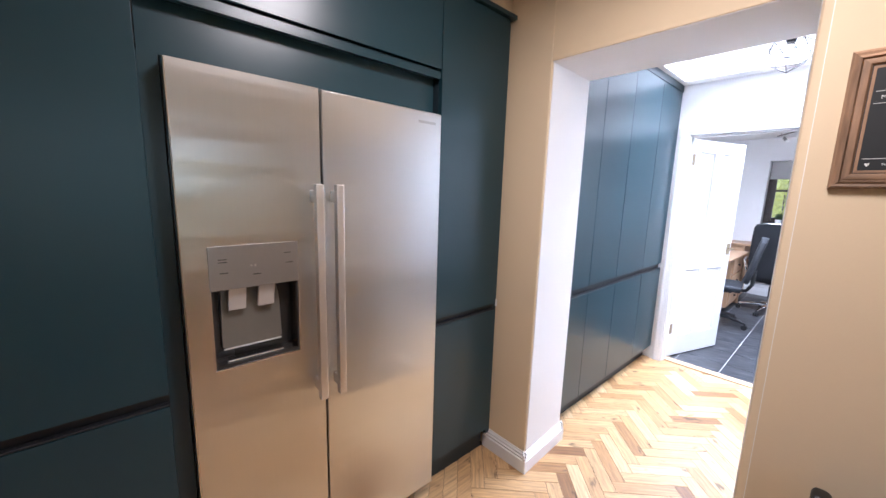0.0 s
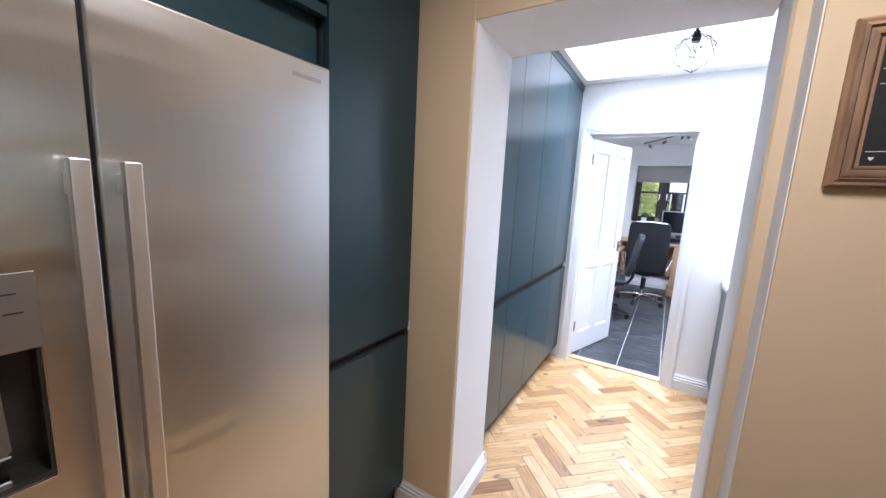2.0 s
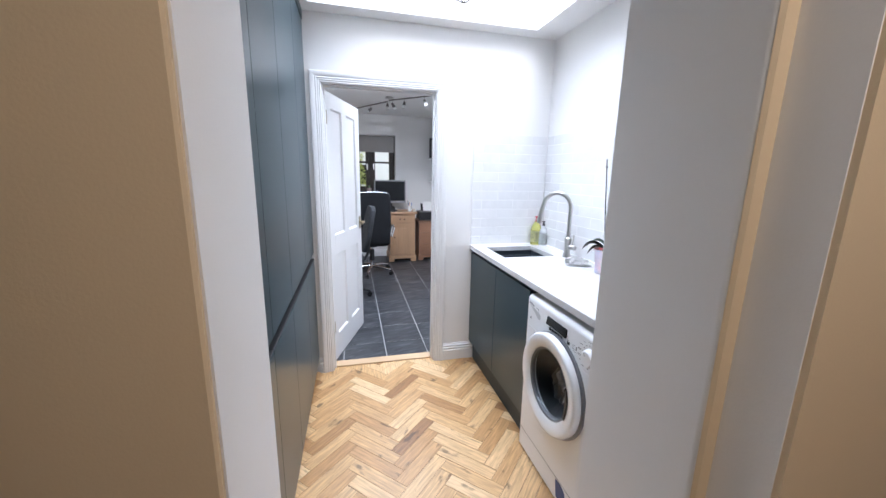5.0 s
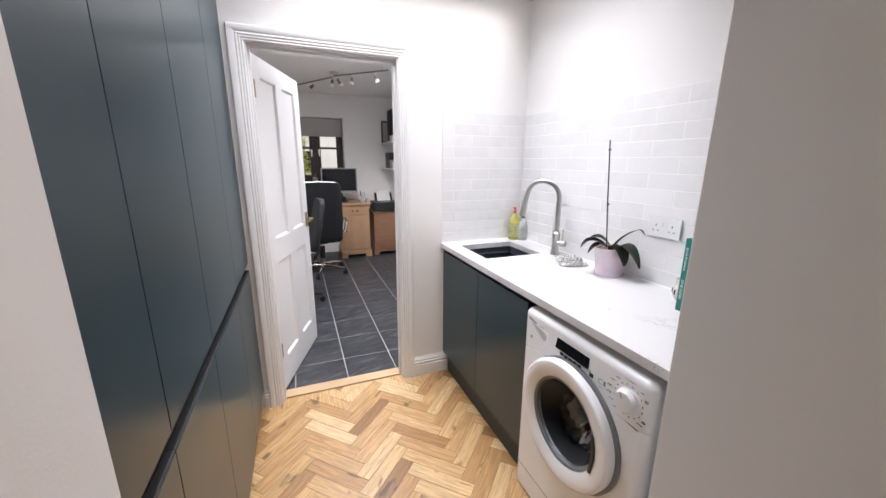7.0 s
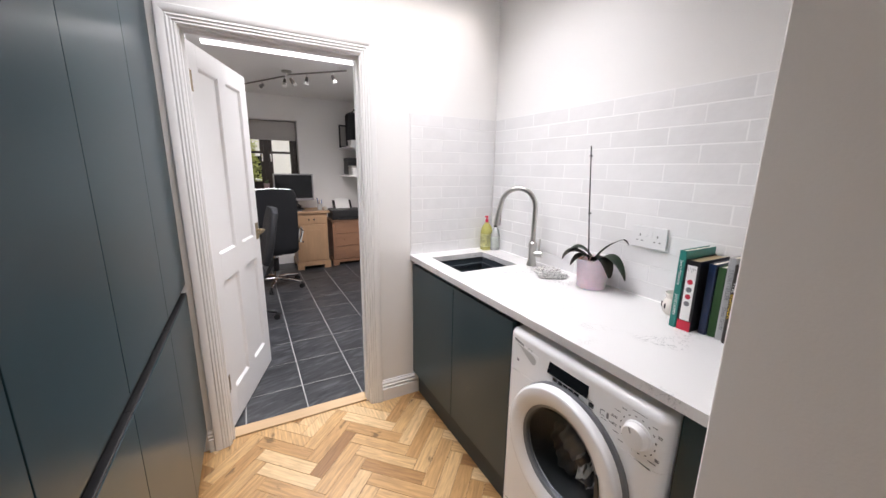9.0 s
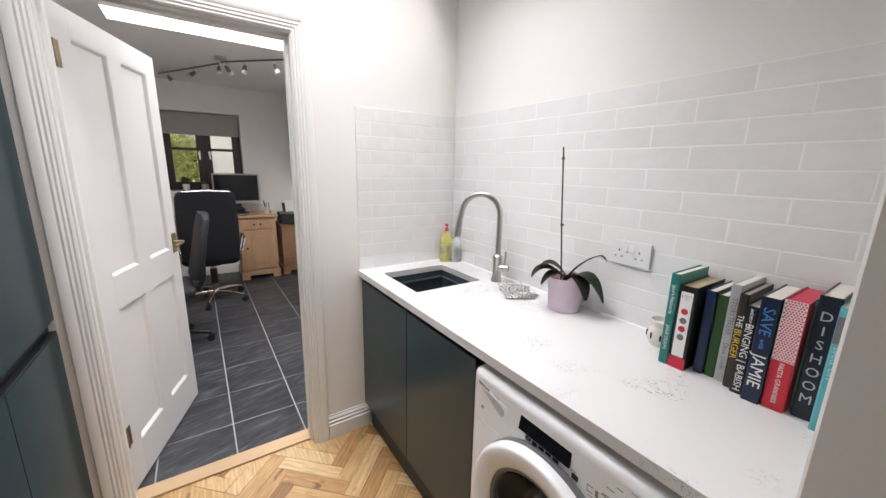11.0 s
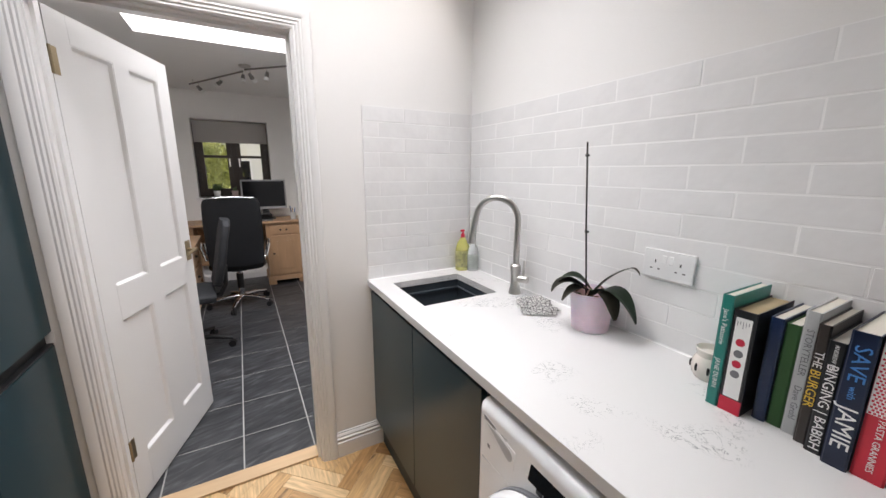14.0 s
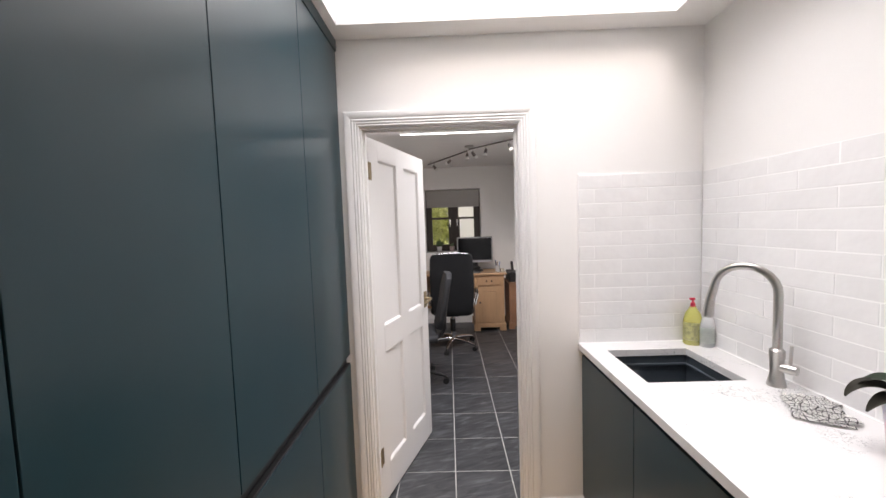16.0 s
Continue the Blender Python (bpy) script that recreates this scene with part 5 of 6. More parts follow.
squeeze((4.836, -0.460), "soap_bottle", "clear soap bottle with black pump and pale label", CLEAR, BLACK_PLASTIC, LABEL, 0.188, 0.031)


# ---- folded cloth ----
def checked(name):
    """White cotton with dark woven checks."""
    m = bpy.data.materials.new(name)
    m.use_nodes = True
    n, link = m.node_tree.nodes, m.node_tree.links.new
    b = n["Principled BSDF"]
    b.inputs["Roughness"].default_value = 0.95
    co = n.new("ShaderNodeTexCoord")
    sep = n.new("ShaderNodeSeparateXYZ")
    link(co.outputs["UV"], sep.inputs[0])
    outs = []
    for ax in (0, 1):
        f = n.new("ShaderNodeMath")
        f.operation = "FRACT"
        mu = n.new("ShaderNodeMath")
        mu.operation = "MULTIPLY"
        mu.inputs[1].default_value = 13.0
        link(sep.outputs[ax], mu.inputs[0])
        link(mu.outputs[0], f.inputs[0])
        l = n.new("ShaderNodeMath")
        l.operation = "LESS_THAN"
        l.inputs[1].default_value = 0.16
        link(f.outputs[0], l.inputs[0])
        outs.append(l)
    a = n.new("ShaderNodeMath")
    a.operation = "MAXIMUM"
    link(outs[0].outputs[0], a.inputs[0])
    link(outs[1].outputs[0], a.inputs[1])
    mix = n.new("ShaderNodeMix")
    mix.data_type = "RGBA"
    mix.inputs[6].default_value, mix.inputs[7].default_value = (0.82, 0.81, 0.79, 1), (0.1, 0.1, 0.1, 1)
    link(a.outputs[0], mix.inputs[0])
    link(mix.outputs[2], b.inputs["Base Color"])
    return m


def cloth():
    t = thing("dish_cloth", (4.258, -0.375, TOP_Z), "crumpled black and white checked dish cloth", "cloth")
    mat = checked("checked_cotton")
    for layer in range(4):
        b = bmesh.new()
        uv = b.loops.layers.uv.new("uv")
        N = 26
        grid = []
        rot = (0.0, 0.4, -0.3, 0.15)[layer] - 0.6
        sx, sy = 0.18 - 0.02 * layer, 0.125 - 0.013 * layer
        for i in range(N + 1):
            row = []
            for j in range(N + 1):
                u, v = i / N - 0.5, j / N - 0.5
                x, y = u * sx, v * sy
                edge = 1 - max(abs(2 * u), abs(2 * v)) ** 4
                z = 0.003 + 0.0085 * layer + 0.007 * (1 + noise.noise((x * 34 + layer * 9, y * 40, layer))) * (0.35 + 0.65 * edge) + 0.004 * math.sin(x * 95 + y * 40 + layer * 2) * edge
                z = max(z - 0.006 * layer * (1 - edge), 0.0022 + 0.0028 * layer)
                ed = 0.012 * noise.noise((u * 6, v * 6, layer * 3 + 5))
                row.append(b.verts.new((4.258 + (x + ed) * math.cos(rot) - (y + ed) * math.sin(rot), -0.375 + (x + ed) * math.sin(rot) + (y + ed) * math.cos(rot), TOP_Z + z)))
            grid.append(row)
        for i in range(N):
            for j in range(N):
                f = b.faces.new((grid[i][j], grid[i + 1][j], grid[i + 1][j + 1], grid[i][j + 1]))
                for lp, (a, c) in zip(f.loops, ((i, j), (i + 1, j), (i + 1, j + 1), (i, j + 1))):
                    lp[uv].uv = (a / N + 0.13 * layer, c / N * 0.7 + 0.21 * layer)
        bmesh.ops.solidify(b, geom=b.faces[:], thickness=0.0016)
        part("fold", b, mat, t)


cloth()

# ---- orchid ----
PX, PY = 4.03, -0.403
POT = material("pink_translucent_pot", (0.72, 0.575, 0.655), 0.35, vary=0.1, scale=18, coat=0.3)
POT.node_tree.nodes["Principled BSDF"].inputs["Subsurface Weight"].default_value = 0.3
LEAF = material("orchid_leaf", (0.03, 0.052, 0.03), 0.35, vary=0.25, scale=12, fine=80, bump=0.02)
WILT = material("wilted_leaf", (0.055, 0.05, 0.038), 0.5, vary=0.3, scale=14, fine=80, bump=0.03)
ROOT = material("pale_root", (0.45, 0.34, 0.26), 0.6, vary=0.2)
BARK = material("bark_chips", (0.09, 0.05, 0.03), 0.85, vary=0.5, scale=60, fine=200, bump=0.1)
orc = thing("potted_orchid", (PX, PY, TOP_Z), "wilting orchid with a bare stake in a pink pot", "plant")
part("pot", lathe([(0.0, 0.0), (0.057, 0.0), (0.06, 0.004), (0.065, 0.07), (0.071, 0.126), (0.075, 0.132), (0.072, 0.133), (0.067, 0.126), (0.062, 0.085), (0.0, 0.08)], (PX, PY, TOP_Z), n=36), POT, orc, "pink translucent plastic pot")
b = None
rng = random.Random(3)
for k in range(70):
    a, r = rng.uniform(0, 6.28), 0.055 * math.sqrt(rng.random())
    b = ball((PX + r * math.cos(a), PY + r * math.sin(a), TOP_Z + 0.098 + rng.uniform(-0.012, 0.006)), rng.uniform(0.006, 0.012), bm=b, squash=(1, 0.7, 0.5), n=6)
tagged(part("bark_mix", b, BARK, orc, "dark bark chips"), kind="stuff")


def leaf(p0, p1, p2, width, mat, name="leaf"):
    """A strap leaf that curves from p0 over p1 to p2, with a keel down its middle."""
    p0, p1, p2 = (Vector(p) for p in (p0, p1, p2))
    b = bmesh.new()
    rows, N = [], 14
    for i in range(N + 1):
        s = i / N
        p = p0 * (1 - s) ** 2 + p1 * 2 * s * (1 - s) + p2 * s * s
        way = ((p1 - p0) * (1 - s) + (p2 - p1) * s).normalized()
        side = way.cross(Vector((0, 0, 1)))
        side = side.normalized() if side.length > 0.05 else Vector((1, 0, 0))
        up = side.cross(way)
        w = width * (math.sin(math.pi * min(1, 0.12 + s * 0.86)) ** 0.6)
        rows.append([b.verts.new(p + side * w * k + up * (abs(k) * w * 0.3)) for k in (-1, -0.5, 0, 0.5, 1)])
    for lo, hi in zip(rows, rows[1:]):
        for k in range(4):
            b.faces.new((lo[k], lo[k + 1], hi[k + 1], hi[k]))
    bmesh.ops.solidify(b, geom=b.faces[:], thickness=0.0022)
    part(name, b, mat, orc)


lz = TOP_Z + 0.12
leaf((PX, PY, lz), (PX - 0.055, PY - 0.01, lz + 0.085), (3.925, -0.432, TOP_Z + 0.228), 0.017, LEAF)
leaf((3.927, -0.431, TOP_Z + 0.228), (3.912, -0.436, TOP_Z + 0.236), (3.897, -0.44, TOP_Z + 0.212), 0.009, WILT)
leaf((PX - 0.01, PY, lz), (PX - 0.10, PY + 0.015, lz + 0.085), (3.872, -0.405, TOP_Z + 0.07), 0.037, LEAF)
leaf((PX - 0.01, PY + 0.01, lz), (PX - 0.085, PY + 0.03, lz + 0.06), (3.915, -0.366, TOP_Z + 0.075), 0.032, WILT)
leaf((PX + 0.005, PY + 0.005, lz), (PX + 0.06, PY + 0.075, lz + 0.075), (4.11, -0.298, TOP_Z + 0.12), 0.036, WILT)
leaf((PX + 0.01, PY - 0.01, lz), (PX + 0.05, PY + 0.04, lz + 0.095), (4.125, -0.335, TOP_Z + 0.135), 0.034, LEAF)
leaf((PX, PY + 0.01, lz), (PX + 0.01, PY + 0.07, lz + 0.06), (4.06, -0.296, TOP_Z + 0.105), 0.026, WILT)
for k in range(5):
    a = 1.0 + k * 0.9
    part("aerial_root", sweep([(PX, PY, lz), (PX + 0.03 * math.cos(a), PY + 0.03 * math.sin(a), lz + 0.025), (PX + 0.055 * math.cos(a), PY + 0.055 * math.sin(a), lz + 0.008)], 0.003, 6), ROOT, orc, "pale aerial root")
stake = sweep([(PX + 0.012, PY + 0.012, TOP_Z + 0.085), (PX + 0.025, PY + 0.028, TOP_Z + 0.34), (PX + 0.036, PY + 0.042, TOP_Z + 0.611)], 0.0028, 8)
st = part("stake", stake, material("dark_stake", (0.02, 0.016, 0.014), 0.5), orc, "thin dark plant stake")
for s in (0.33, 0.57):
    q = Vector((PX + 0.012, PY + 0.012, TOP_Z + 0.085)).lerp(Vector((PX + 0.036, PY + 0.042, TOP_Z + 0.611)), (s - 0.085) / 0.526)
    part("clip", box(q.x - 0.006, q.x + 0.006, q.y - 0.004, q.y + 0.004, q.z - 0.0035, q.z + 0.0035, 0.001), BLACK_PLASTIC, st)

# ---- oil burner ----
CERAMIC = material("cream_ceramic", (0.74, 0.68, 0.62), 0.25, vary=0.05, coat=0.3)
ob_ = thing("oil_burner", (3.672, -0.418, TOP_Z), "small cream ceramic oil burner with leaf shaped holes", "burner")
part("body", lathe([(0.0, 0), (0.03, 0), (0.038, 0.012), (0.041, 0.032), (0.037, 0.05), (0.031, 0.06), (0.035, 0.078), (0.032, 0.08), (0.027, 0.066), (0.0, 0.058)], (3.672, -0.418, TOP_Z), n=30), CERAMIC, ob_)
for k in range(7):
    a = math.radians(30 + k * 40)
    c = Vector((3.672 + 0.0405 * math.cos(a), -0.418 + 0.0405 * math.sin(a), TOP_Z + 0.032))
    part("hole", ball(c, 0.0075, squash=(0.45, 0.45, 1.5), n=10), HOLE, ob_, "dark leaf shaped vent")

# ---- books ----
PAPER = material("book_pages", (0.72, 0.68, 0.60), 0.9, vary=0.08, scale=4, fine=400, bump=0.03, stretch=(1, 0.05, 0.05))
INKS = {k: material("spine_" + k, c, 0.55, bump=0) for k, c in (("white", (0.78, 0.78, 0.76)), ("yellow", (0.75, 0.5, 0.05)), ("grey", (0.16, 0.16, 0.17)), ("blue", (0.05, 0.2, 0.5)), ("red", (0.55, 0.02, 0.05)), ("silver", (0.55, 0.55, 0.56)), ("pale_blue", (0.4, 0.6, 0.66)), ("black", (0.012, 0.012, 0.014)))}


def spine_pose(x, y, z, upright=False):
    if upright:
        return Matrix(((-1, 0, 0, x), (0, 0, 1, y), (0, 1, 0, z), (0, 0, 0, 1)))
    return Matrix(((0, -1, 0, x), (0, 0, 1, y), (-1, 0, 0, z), (0, 0, 0, 1)))


def book(x1, x0, ys, h, cover, label, depth=0.175, pages=None, texts=(), bands=(), top=None, rough=0.35, lean=0.0):
    """A closed book standing on its tail with the spine towards the room."""
    t = thing("book", ((x0 + x1) / 2, ys - depth / 2, TOP_Z), label, "book", "books on the worktop", rz=lean)
    BASE[t] = Vector(((x0 + x1) / 2, ys - depth / 2, TOP_Z))
    c = material("book_cover", cover, rough, vary=0.08, scale=12, fine=200, bump=0.01)
    z0, z1, y0, k = TOP_Z, TOP_Z + h, ys - depth, 0.0022
    b = box(x0, x0 + k, y0, ys, z0, z1)
    box(x1 - k, x1, y0, ys, z0, z1, bm=b)
    prism([(x0, ys - 0.001), (x0 + 0.003, ys + 0.0018), (x1 - 0.003, ys + 0.0018), (x1, ys - 0.001)], z0, z1, bm=b)
    cv = part("cover", b, c, t)
    part("page_block", box(x0 + k, x1 - k, y0 + 0.004, ys - 0.0015, z0 + 0.003, z1 - 0.0035), pages or PAPER, t)
    f = ys + 0.0019
    for za, zb, m in bands:
        part("spine_band", box(x0 + 0.001, x1 - 0.001, ys - 0.0005, f + 0.0001, z0 + za * h, z0 + zb * h), m, cv)
    for body, size, zc, ink, up in texts:
        words("lettering", body, size, INKS[ink], cv, spine_pose((x0 + x1) / 2, f + 0.0002, z0 + zc * h, up), "spine lettering")
    return t, cv, f


book(3.622, 3.600, -0.302, 0.262, (0.012, 0.19, 0.16), "teal hardback book with white handwritten spine lettering", texts=(("JANE DUNN", 0.013, 0.3, "white", False), ("Jane's Patisserie", 0.013, 0.72, "white", False)))
t, cv, f = book(3.598, 3.556, -0.303, 0.236, (0.012, 0.012, 0.014), "black book with a white label and red foot on its spine", pages=material("tan_pages", (0.42, 0.33, 0.2), 0.9, vary=0.1), bands=((0.0, 0.14, INKS["red"]),))
part("spine_label", box(3.5625, 3.5915, f - 0.001, f + 0.0001, TOP_Z + 0.15 * 0.236, TOP_Z + 0.93 * 0.236), INKS["white"], cv, "white paper spine label")
for zc, ink in ((0.70, "red"), (0.59, "grey"), (0.49, "red"), (0.39, "grey")):
    part("dot", cyl((3.577, f + 0.0001, TOP_Z + zc * 0.236), (3.577, f + 0.0006, TOP_Z + zc * 0.236), 0.0085, n=20), INKS[ink], cv, "printed coloured dot")
b = None
for k in range(5):
    b = box(3.567 + k * 0.005, 3.568 + k * 0.005, f, f + 0.0005, TOP_Z + 0.205 - 0.004 * (k % 3), TOP_Z + 0.212, bm=b)
tagged(part("print", b, INKS["grey"], cv, "small dark spine print"), kind="stuff")
book(3.545, 3.523, -0.33, 0.232, (0.007, 0.02, 0.065), "dark blue plain hardback book")
book(3.521, 3.498, -0.336, 0.226, (0.02, 0.075, 0.018), "dark green plain hardback book", rough=0.6)
book(3.496, 3.473, -0.332, 0.262, (0.42, 0.43, 0.43), "pale grey hardback book with dark spine lettering", texts=(("STORYTELLER", 0.0155, 0.68, "grey", False), ("Dave Grohl", 0.0155, 0.27, "grey", False)))
book(3.472, 3.454, -0.318, 0.247, (0.035, 0.028, 0.024), "dark brown book with white and yellow spine lettering", texts=(("THE", 0.018, 0.72, "white", False), ("BURGER", 0.021, 0.48, "yellow", False)))
book(3.453, 3.428, -0.305, 0.226, (0.014, 0.014, 0.015), "black book with bold white spine lettering", texts=(("BINGING | BABISH", 0.0215, 0.42, "white", False), ("ANDREW REA", 0.008, 0.86, "white", False)))
book(3.426, 3.392, -0.292, 0.259, (0.007, 0.014, 0.04), "dark navy thick book with blue and white spine lettering", texts=(("SAVE", 0.03, 0.78, "blue", False), ("with", 0.014, 0.57, "blue", False), ("JAMIE", 0.034, 0.31, "white", False)))
t, cv, f = book(3.390, 3.350, -0.300, 0.262, (0.55, 0.02, 0.04), "red cookery book with a gingham upper spine", pages=material("red_page_edges", (0.55, 0.06, 0.09), 0.8, vary=0.1), bands=((0.46, 1.0, INKS["white"]),), texts=(("PASTA GRANNIES", 0.0125, 0.255, "white", False),))
b = None
for i in range(7):
    for j in range(26):
        x, z = 3.3515 + i * 0.0054 + (j % 2) * 0.0027, TOP_Z + 0.262 * 0.465 + j * 0.0054
        if x < 3.386:
            b = box(x, min(x + 0.0033, 3.3888), f + 0.0001, f + 0.0005, z, z + 0.0036, bm=b)
tagged(part("gingham", b, INKS["red"], cv, "red gingham checks"), kind="stuff")
book(3.3475, 3.343, -0.335, 0.268, (0.10, 0.32, 0.30), "thin pale green softback book")
book(3.341, 3.306, -0.316, 0.284, (0.010, 0.014, 0.026), "navy black tall book with large silver spine letters", texts=tuple((c, 0.029, 0.84 - k * 0.112, "silver", True) for k, c in enumerate("DISHOOM")))
book(3.305, 3.284, -0.284, 0.275, (0.10, 0.42, 0.45), "turquoise book with a photo band on its spine", bands=((0.72, 0.93, INKS["grey"]),), texts=(("BAKE OFF", 0.017, 0.56, "pale_blue", False),))
book(3.283, 3.263, -0.275, 0.25, (0.62, 0.62, 0.6), "white paperback book with grey spine")

# ---- pendant lamp ----
PC = Vector((3.978, 0.47, 2.225))
pl = thing("pendant_lamp", (PC.x, PC.y, 2.14), "wire cage pendant lamp hanging from the ceiling", "lamp")
WIRE = material("brushed_wire", (0.12, 0.11, 0.10), 0.35, metal=1, vary=0.05, bump=0)
part("ceiling_rose", lathe([(0.0, 0), (0.045, 0), (0.045, -0.012), (0.03, -0.02), (0.0, -0.02)], (PC.x, PC.y, CEIL)), WIRE, pl)
part("stem", cyl((PC.x, PC.y, CEIL - 0.02), (PC.x, PC.y, 2.30), 0.008), WIRE, pl)
part("lamp_holder", lathe([(0.0, 0), (0.02, 0), (0.022, 0.02), (0.016, 0.05), (0.0, 0.05)], (PC.x, PC.y, 2.275)), BLACK_PLASTIC, pl)
ico = bmesh.new()
bmesh.ops.create_icosphere(ico, subdivisions=1, radius=0.105, matrix=Matrix.Translation(PC) @ Matrix.Diagonal((1, 1, 0.92, 1)))
bmesh.ops.dissolve_limit(ico, angle_limit=0.01, verts=ico.verts, edges=ico.edges)
b = None
for ed in ico.edges:
    p, q = ed.verts[0].co, ed.verts[1].co
    b = cyl(p, q, 0.0023, n=6, bm=b)
ico.free()
part("wire_cage", b, WIRE, pl, "faceted wire cage shade")
part("bulb", ball((PC.x, PC.y, 2.235), 0.03, squash=(1, 1, 1.25)), glass("bulb_glass", (0.95, 0.95, 0.93), 0.05), pl, "clear glass bulb")

# ---- office: track light ----
BAR = material("dark_nickel", (0.2, 0.19, 0.18), 0.35, metal=1, vary=0.05, bump=0)
tl = thing("track_light", (7.3, 0.45, 2.3), "nickel ceiling spot bar with small adjustable heads", "lamp")
TA, TB, TC = Vector((8.24, 0.965, 2.35)), Vector((7.3, 0.45, 2.35)), Vector((6.81, -0.045, 2.35))
part("bar", sweep([TA, TB + Vector((0.03, 0.02, -0.01))], 0.008, 8), BAR, tl)
part("bar", sweep([TB, TC], 0.008, 8), BAR, tl)
part("ceiling_plate", lathe([(0.0, 0), (0.05, 0), (0.05, -0.016), (0.0, -0.02)], (TB.x, TB.y, CEIL)), NICKEL, tl)
part("drop_rod", cyl((TB.x, TB.y, 2.335), (TB.x, TB.y, CEIL), 0.007, n=10), NICKEL, tl)
for p in (TA.lerp(TB, 0.08), TC.lerp(TB, 0.1)):
    part("drop_rod", cyl(p, (p.x, p.y, CEIL), 0.004, n=8), NICKEL, tl)
SHADE = material("frosted_spot_glass", (0.75, 0.75, 0.73), 0.4, vary=0.03)
for k, (p, aim) in enumerate(((TA.lerp(TB, 0.18), (0.3, -0.6, -0.8)), (TA.lerp(TB, 0.58), (0.4, 0.7, -0.5)), (TA.lerp(TB, 0.96), (-0.4, 0.1, -0.9)), (TB.lerp(TC, 0.08), (0.5, -0.5, -0.6)), (TB.lerp(TC, 0.34), (-0.2, 0.2, -1)), (TB.lerp(TC, 0.78), (-0.3, -0.3, -1)))):
    d = Vector(aim).normalized()
    q = p + Vector((0, 0, -0.055))
    hd = part("spot_arm", cyl(p, q, 0.004, n=8), NICKEL, tl)
    part("spot_cup", cyl(q - d * 0.02, q + d * 0.03, 0.013, 0.02, n=14), BAR, hd)
    part("spot_glass", cyl(q + d * 0.03, q + d * 0.06, 0.02, 0.024, n=14), SHADE, hd, "frosted glass spot shade")

# ---- office: desk ----
dk = thing("pine_desk", (8.48, 0.7, 0), "pine pedestal desk with drawer and cupboard", "desk")
part("desk_top", box(8.225, 8.745, -0.085, 1.55, 0.795, 0.825, 0.008), PINE, dk)
PXF = 8.262
part("pedestal", box(PXF, 8.72, -0.05, 0.365, 0.09, 0.795), PINE, dk)
b = box(PXF - 0.018, 8.72, -0.07, 0.385, 0.05, 0.105, 0.006)
for y0, y1 in ((-0.07, 0.02), (0.295, 0.385)):
    box(PXF - 0.018, PXF + 0.06, y0, y1, 0.0, 0.05, 0.004, bm=b)
    box(8.64, 8.72, y0, y1, 0.0, 0.05, 0.004, bm=b)
part("plinth_feet", b, PINE, dk)
d = part("drawer", box(PXF - 0.018, PXF, -0.01, 0.325, 0.655, 0.765, 0.004), PINE, dk)
for y in (0.13, 0.2):
    part("drawer_knob", ball((PXF - 0.028, y, 0.71), 0.013, n=10), BROWN, d, "dark wooden knob")
d = part("cupboard_door", box(PXF - 0.018, PXF, -0.01, 0.325, 0.13, 0.635, 0.004), PINE, dk)
part("raised_panel", box(PXF - 0.026, PXF - 0.017, 0.06, 0.255, 0.2, 0.565, 0.007), PINE, d)
part("knob", ball((PXF - 0.028, 0.295, 0.41), 0.013, n=10), BROWN, d, "dark wooden knob")
part("pedestal", box(PXF, 8.72, 1.12, 1.52, 0.0, 0.795, 0.004), PINE, dk)
part("modesty_panel", box(8.66, 8.68, 0.365, 1.12, 0.25, 0.795), PINE, dk)

dk2 = thing("side_desk", (7.3, 1.3, 0), "brown pine side desk with drawers", "desk")
part("desk_top", box(6.75, 7.95, 1.02, 1.62, 0.72, 0.75, 0.006), PINE, dk2)
for x in (6.8, 7.88):
    part("leg", box(x - 0.03, x + 0.03, 1.05, 1.11, 0, 0.72, 0.004), PINE, dk2)
    part("leg", box(x - 0.03, x + 0.03, 1.52, 1.58, 0, 0.72, 0.004), PINE, dk2)
part("drawer_unit", box(7.2, 7.8, 1.07, 1.6, 0.06, 0.719), PINE, dk2)
for z in (0.1, 0.31, 0.52):
    d = part("drawer", box(7.22, 7.78, 1.052, 1.07, z, z + 0.18, 0.004), PINE, dk2)
    part("drawer_knob", ball((7.5, 1.042, z + 0.09), 0.014, n=10), BROWN, d)

# ---- office: drawer chest with printer ----
ch = thing("drawer_chest", (8.5, -0.36, 0), "mid brown pine chest of three drawers", "chest")
part("carcass", box(8.31, 8.72, -0.62, -0.13, 0.07, 0.655), DARK_PINE, ch)
part("chest_top", box(8.29, 8.73, -0.64, -0.11, 0.655, 0.675, 0.005), DARK_PINE, ch)
b = box(8.292, 8.72, -0.635, -0.115, 0.045, 0.09, 0.004)
for y0, y1 in ((-0.635, -0.55), (-0.2, -0.115)):
    box(8.292, 8.36, y0, y1, 0.0, 0.05, 0.003, bm=b)
    box(8.66, 8.72, y0, y1, 0.0, 0.05, 0.003, bm=b)
part("feet", b, DARK_PINE, ch)
for z0, z1 in ((0.1, 0.285), (0.295, 0.475), (0.485, 0.645)):
    d = part("drawer", box(8.296, 8.31, -0.595, -0.155, z0, z1, 0.004), DARK_PINE, ch)
    for y in (-0.28, -0.47):
        part("knob", ball((8.287, y, (z0 + z1) / 2), 0.012, n=10), DARK_PINE, d)
pr = thing("printer", (8.5, -0.36, 0.675), "black inkjet printer with paper in its feeder", "printer")
part("body", box(8.32, 8.68, -0.59, -0.14, 0.675, 0.815, 0.012), BLACK_PLASTIC, pr)
part("output_tray", box(8.27, 8.32, -0.5, -0.22, 0.685, 0.697, 0.003), BLACK_PLASTIC, pr)
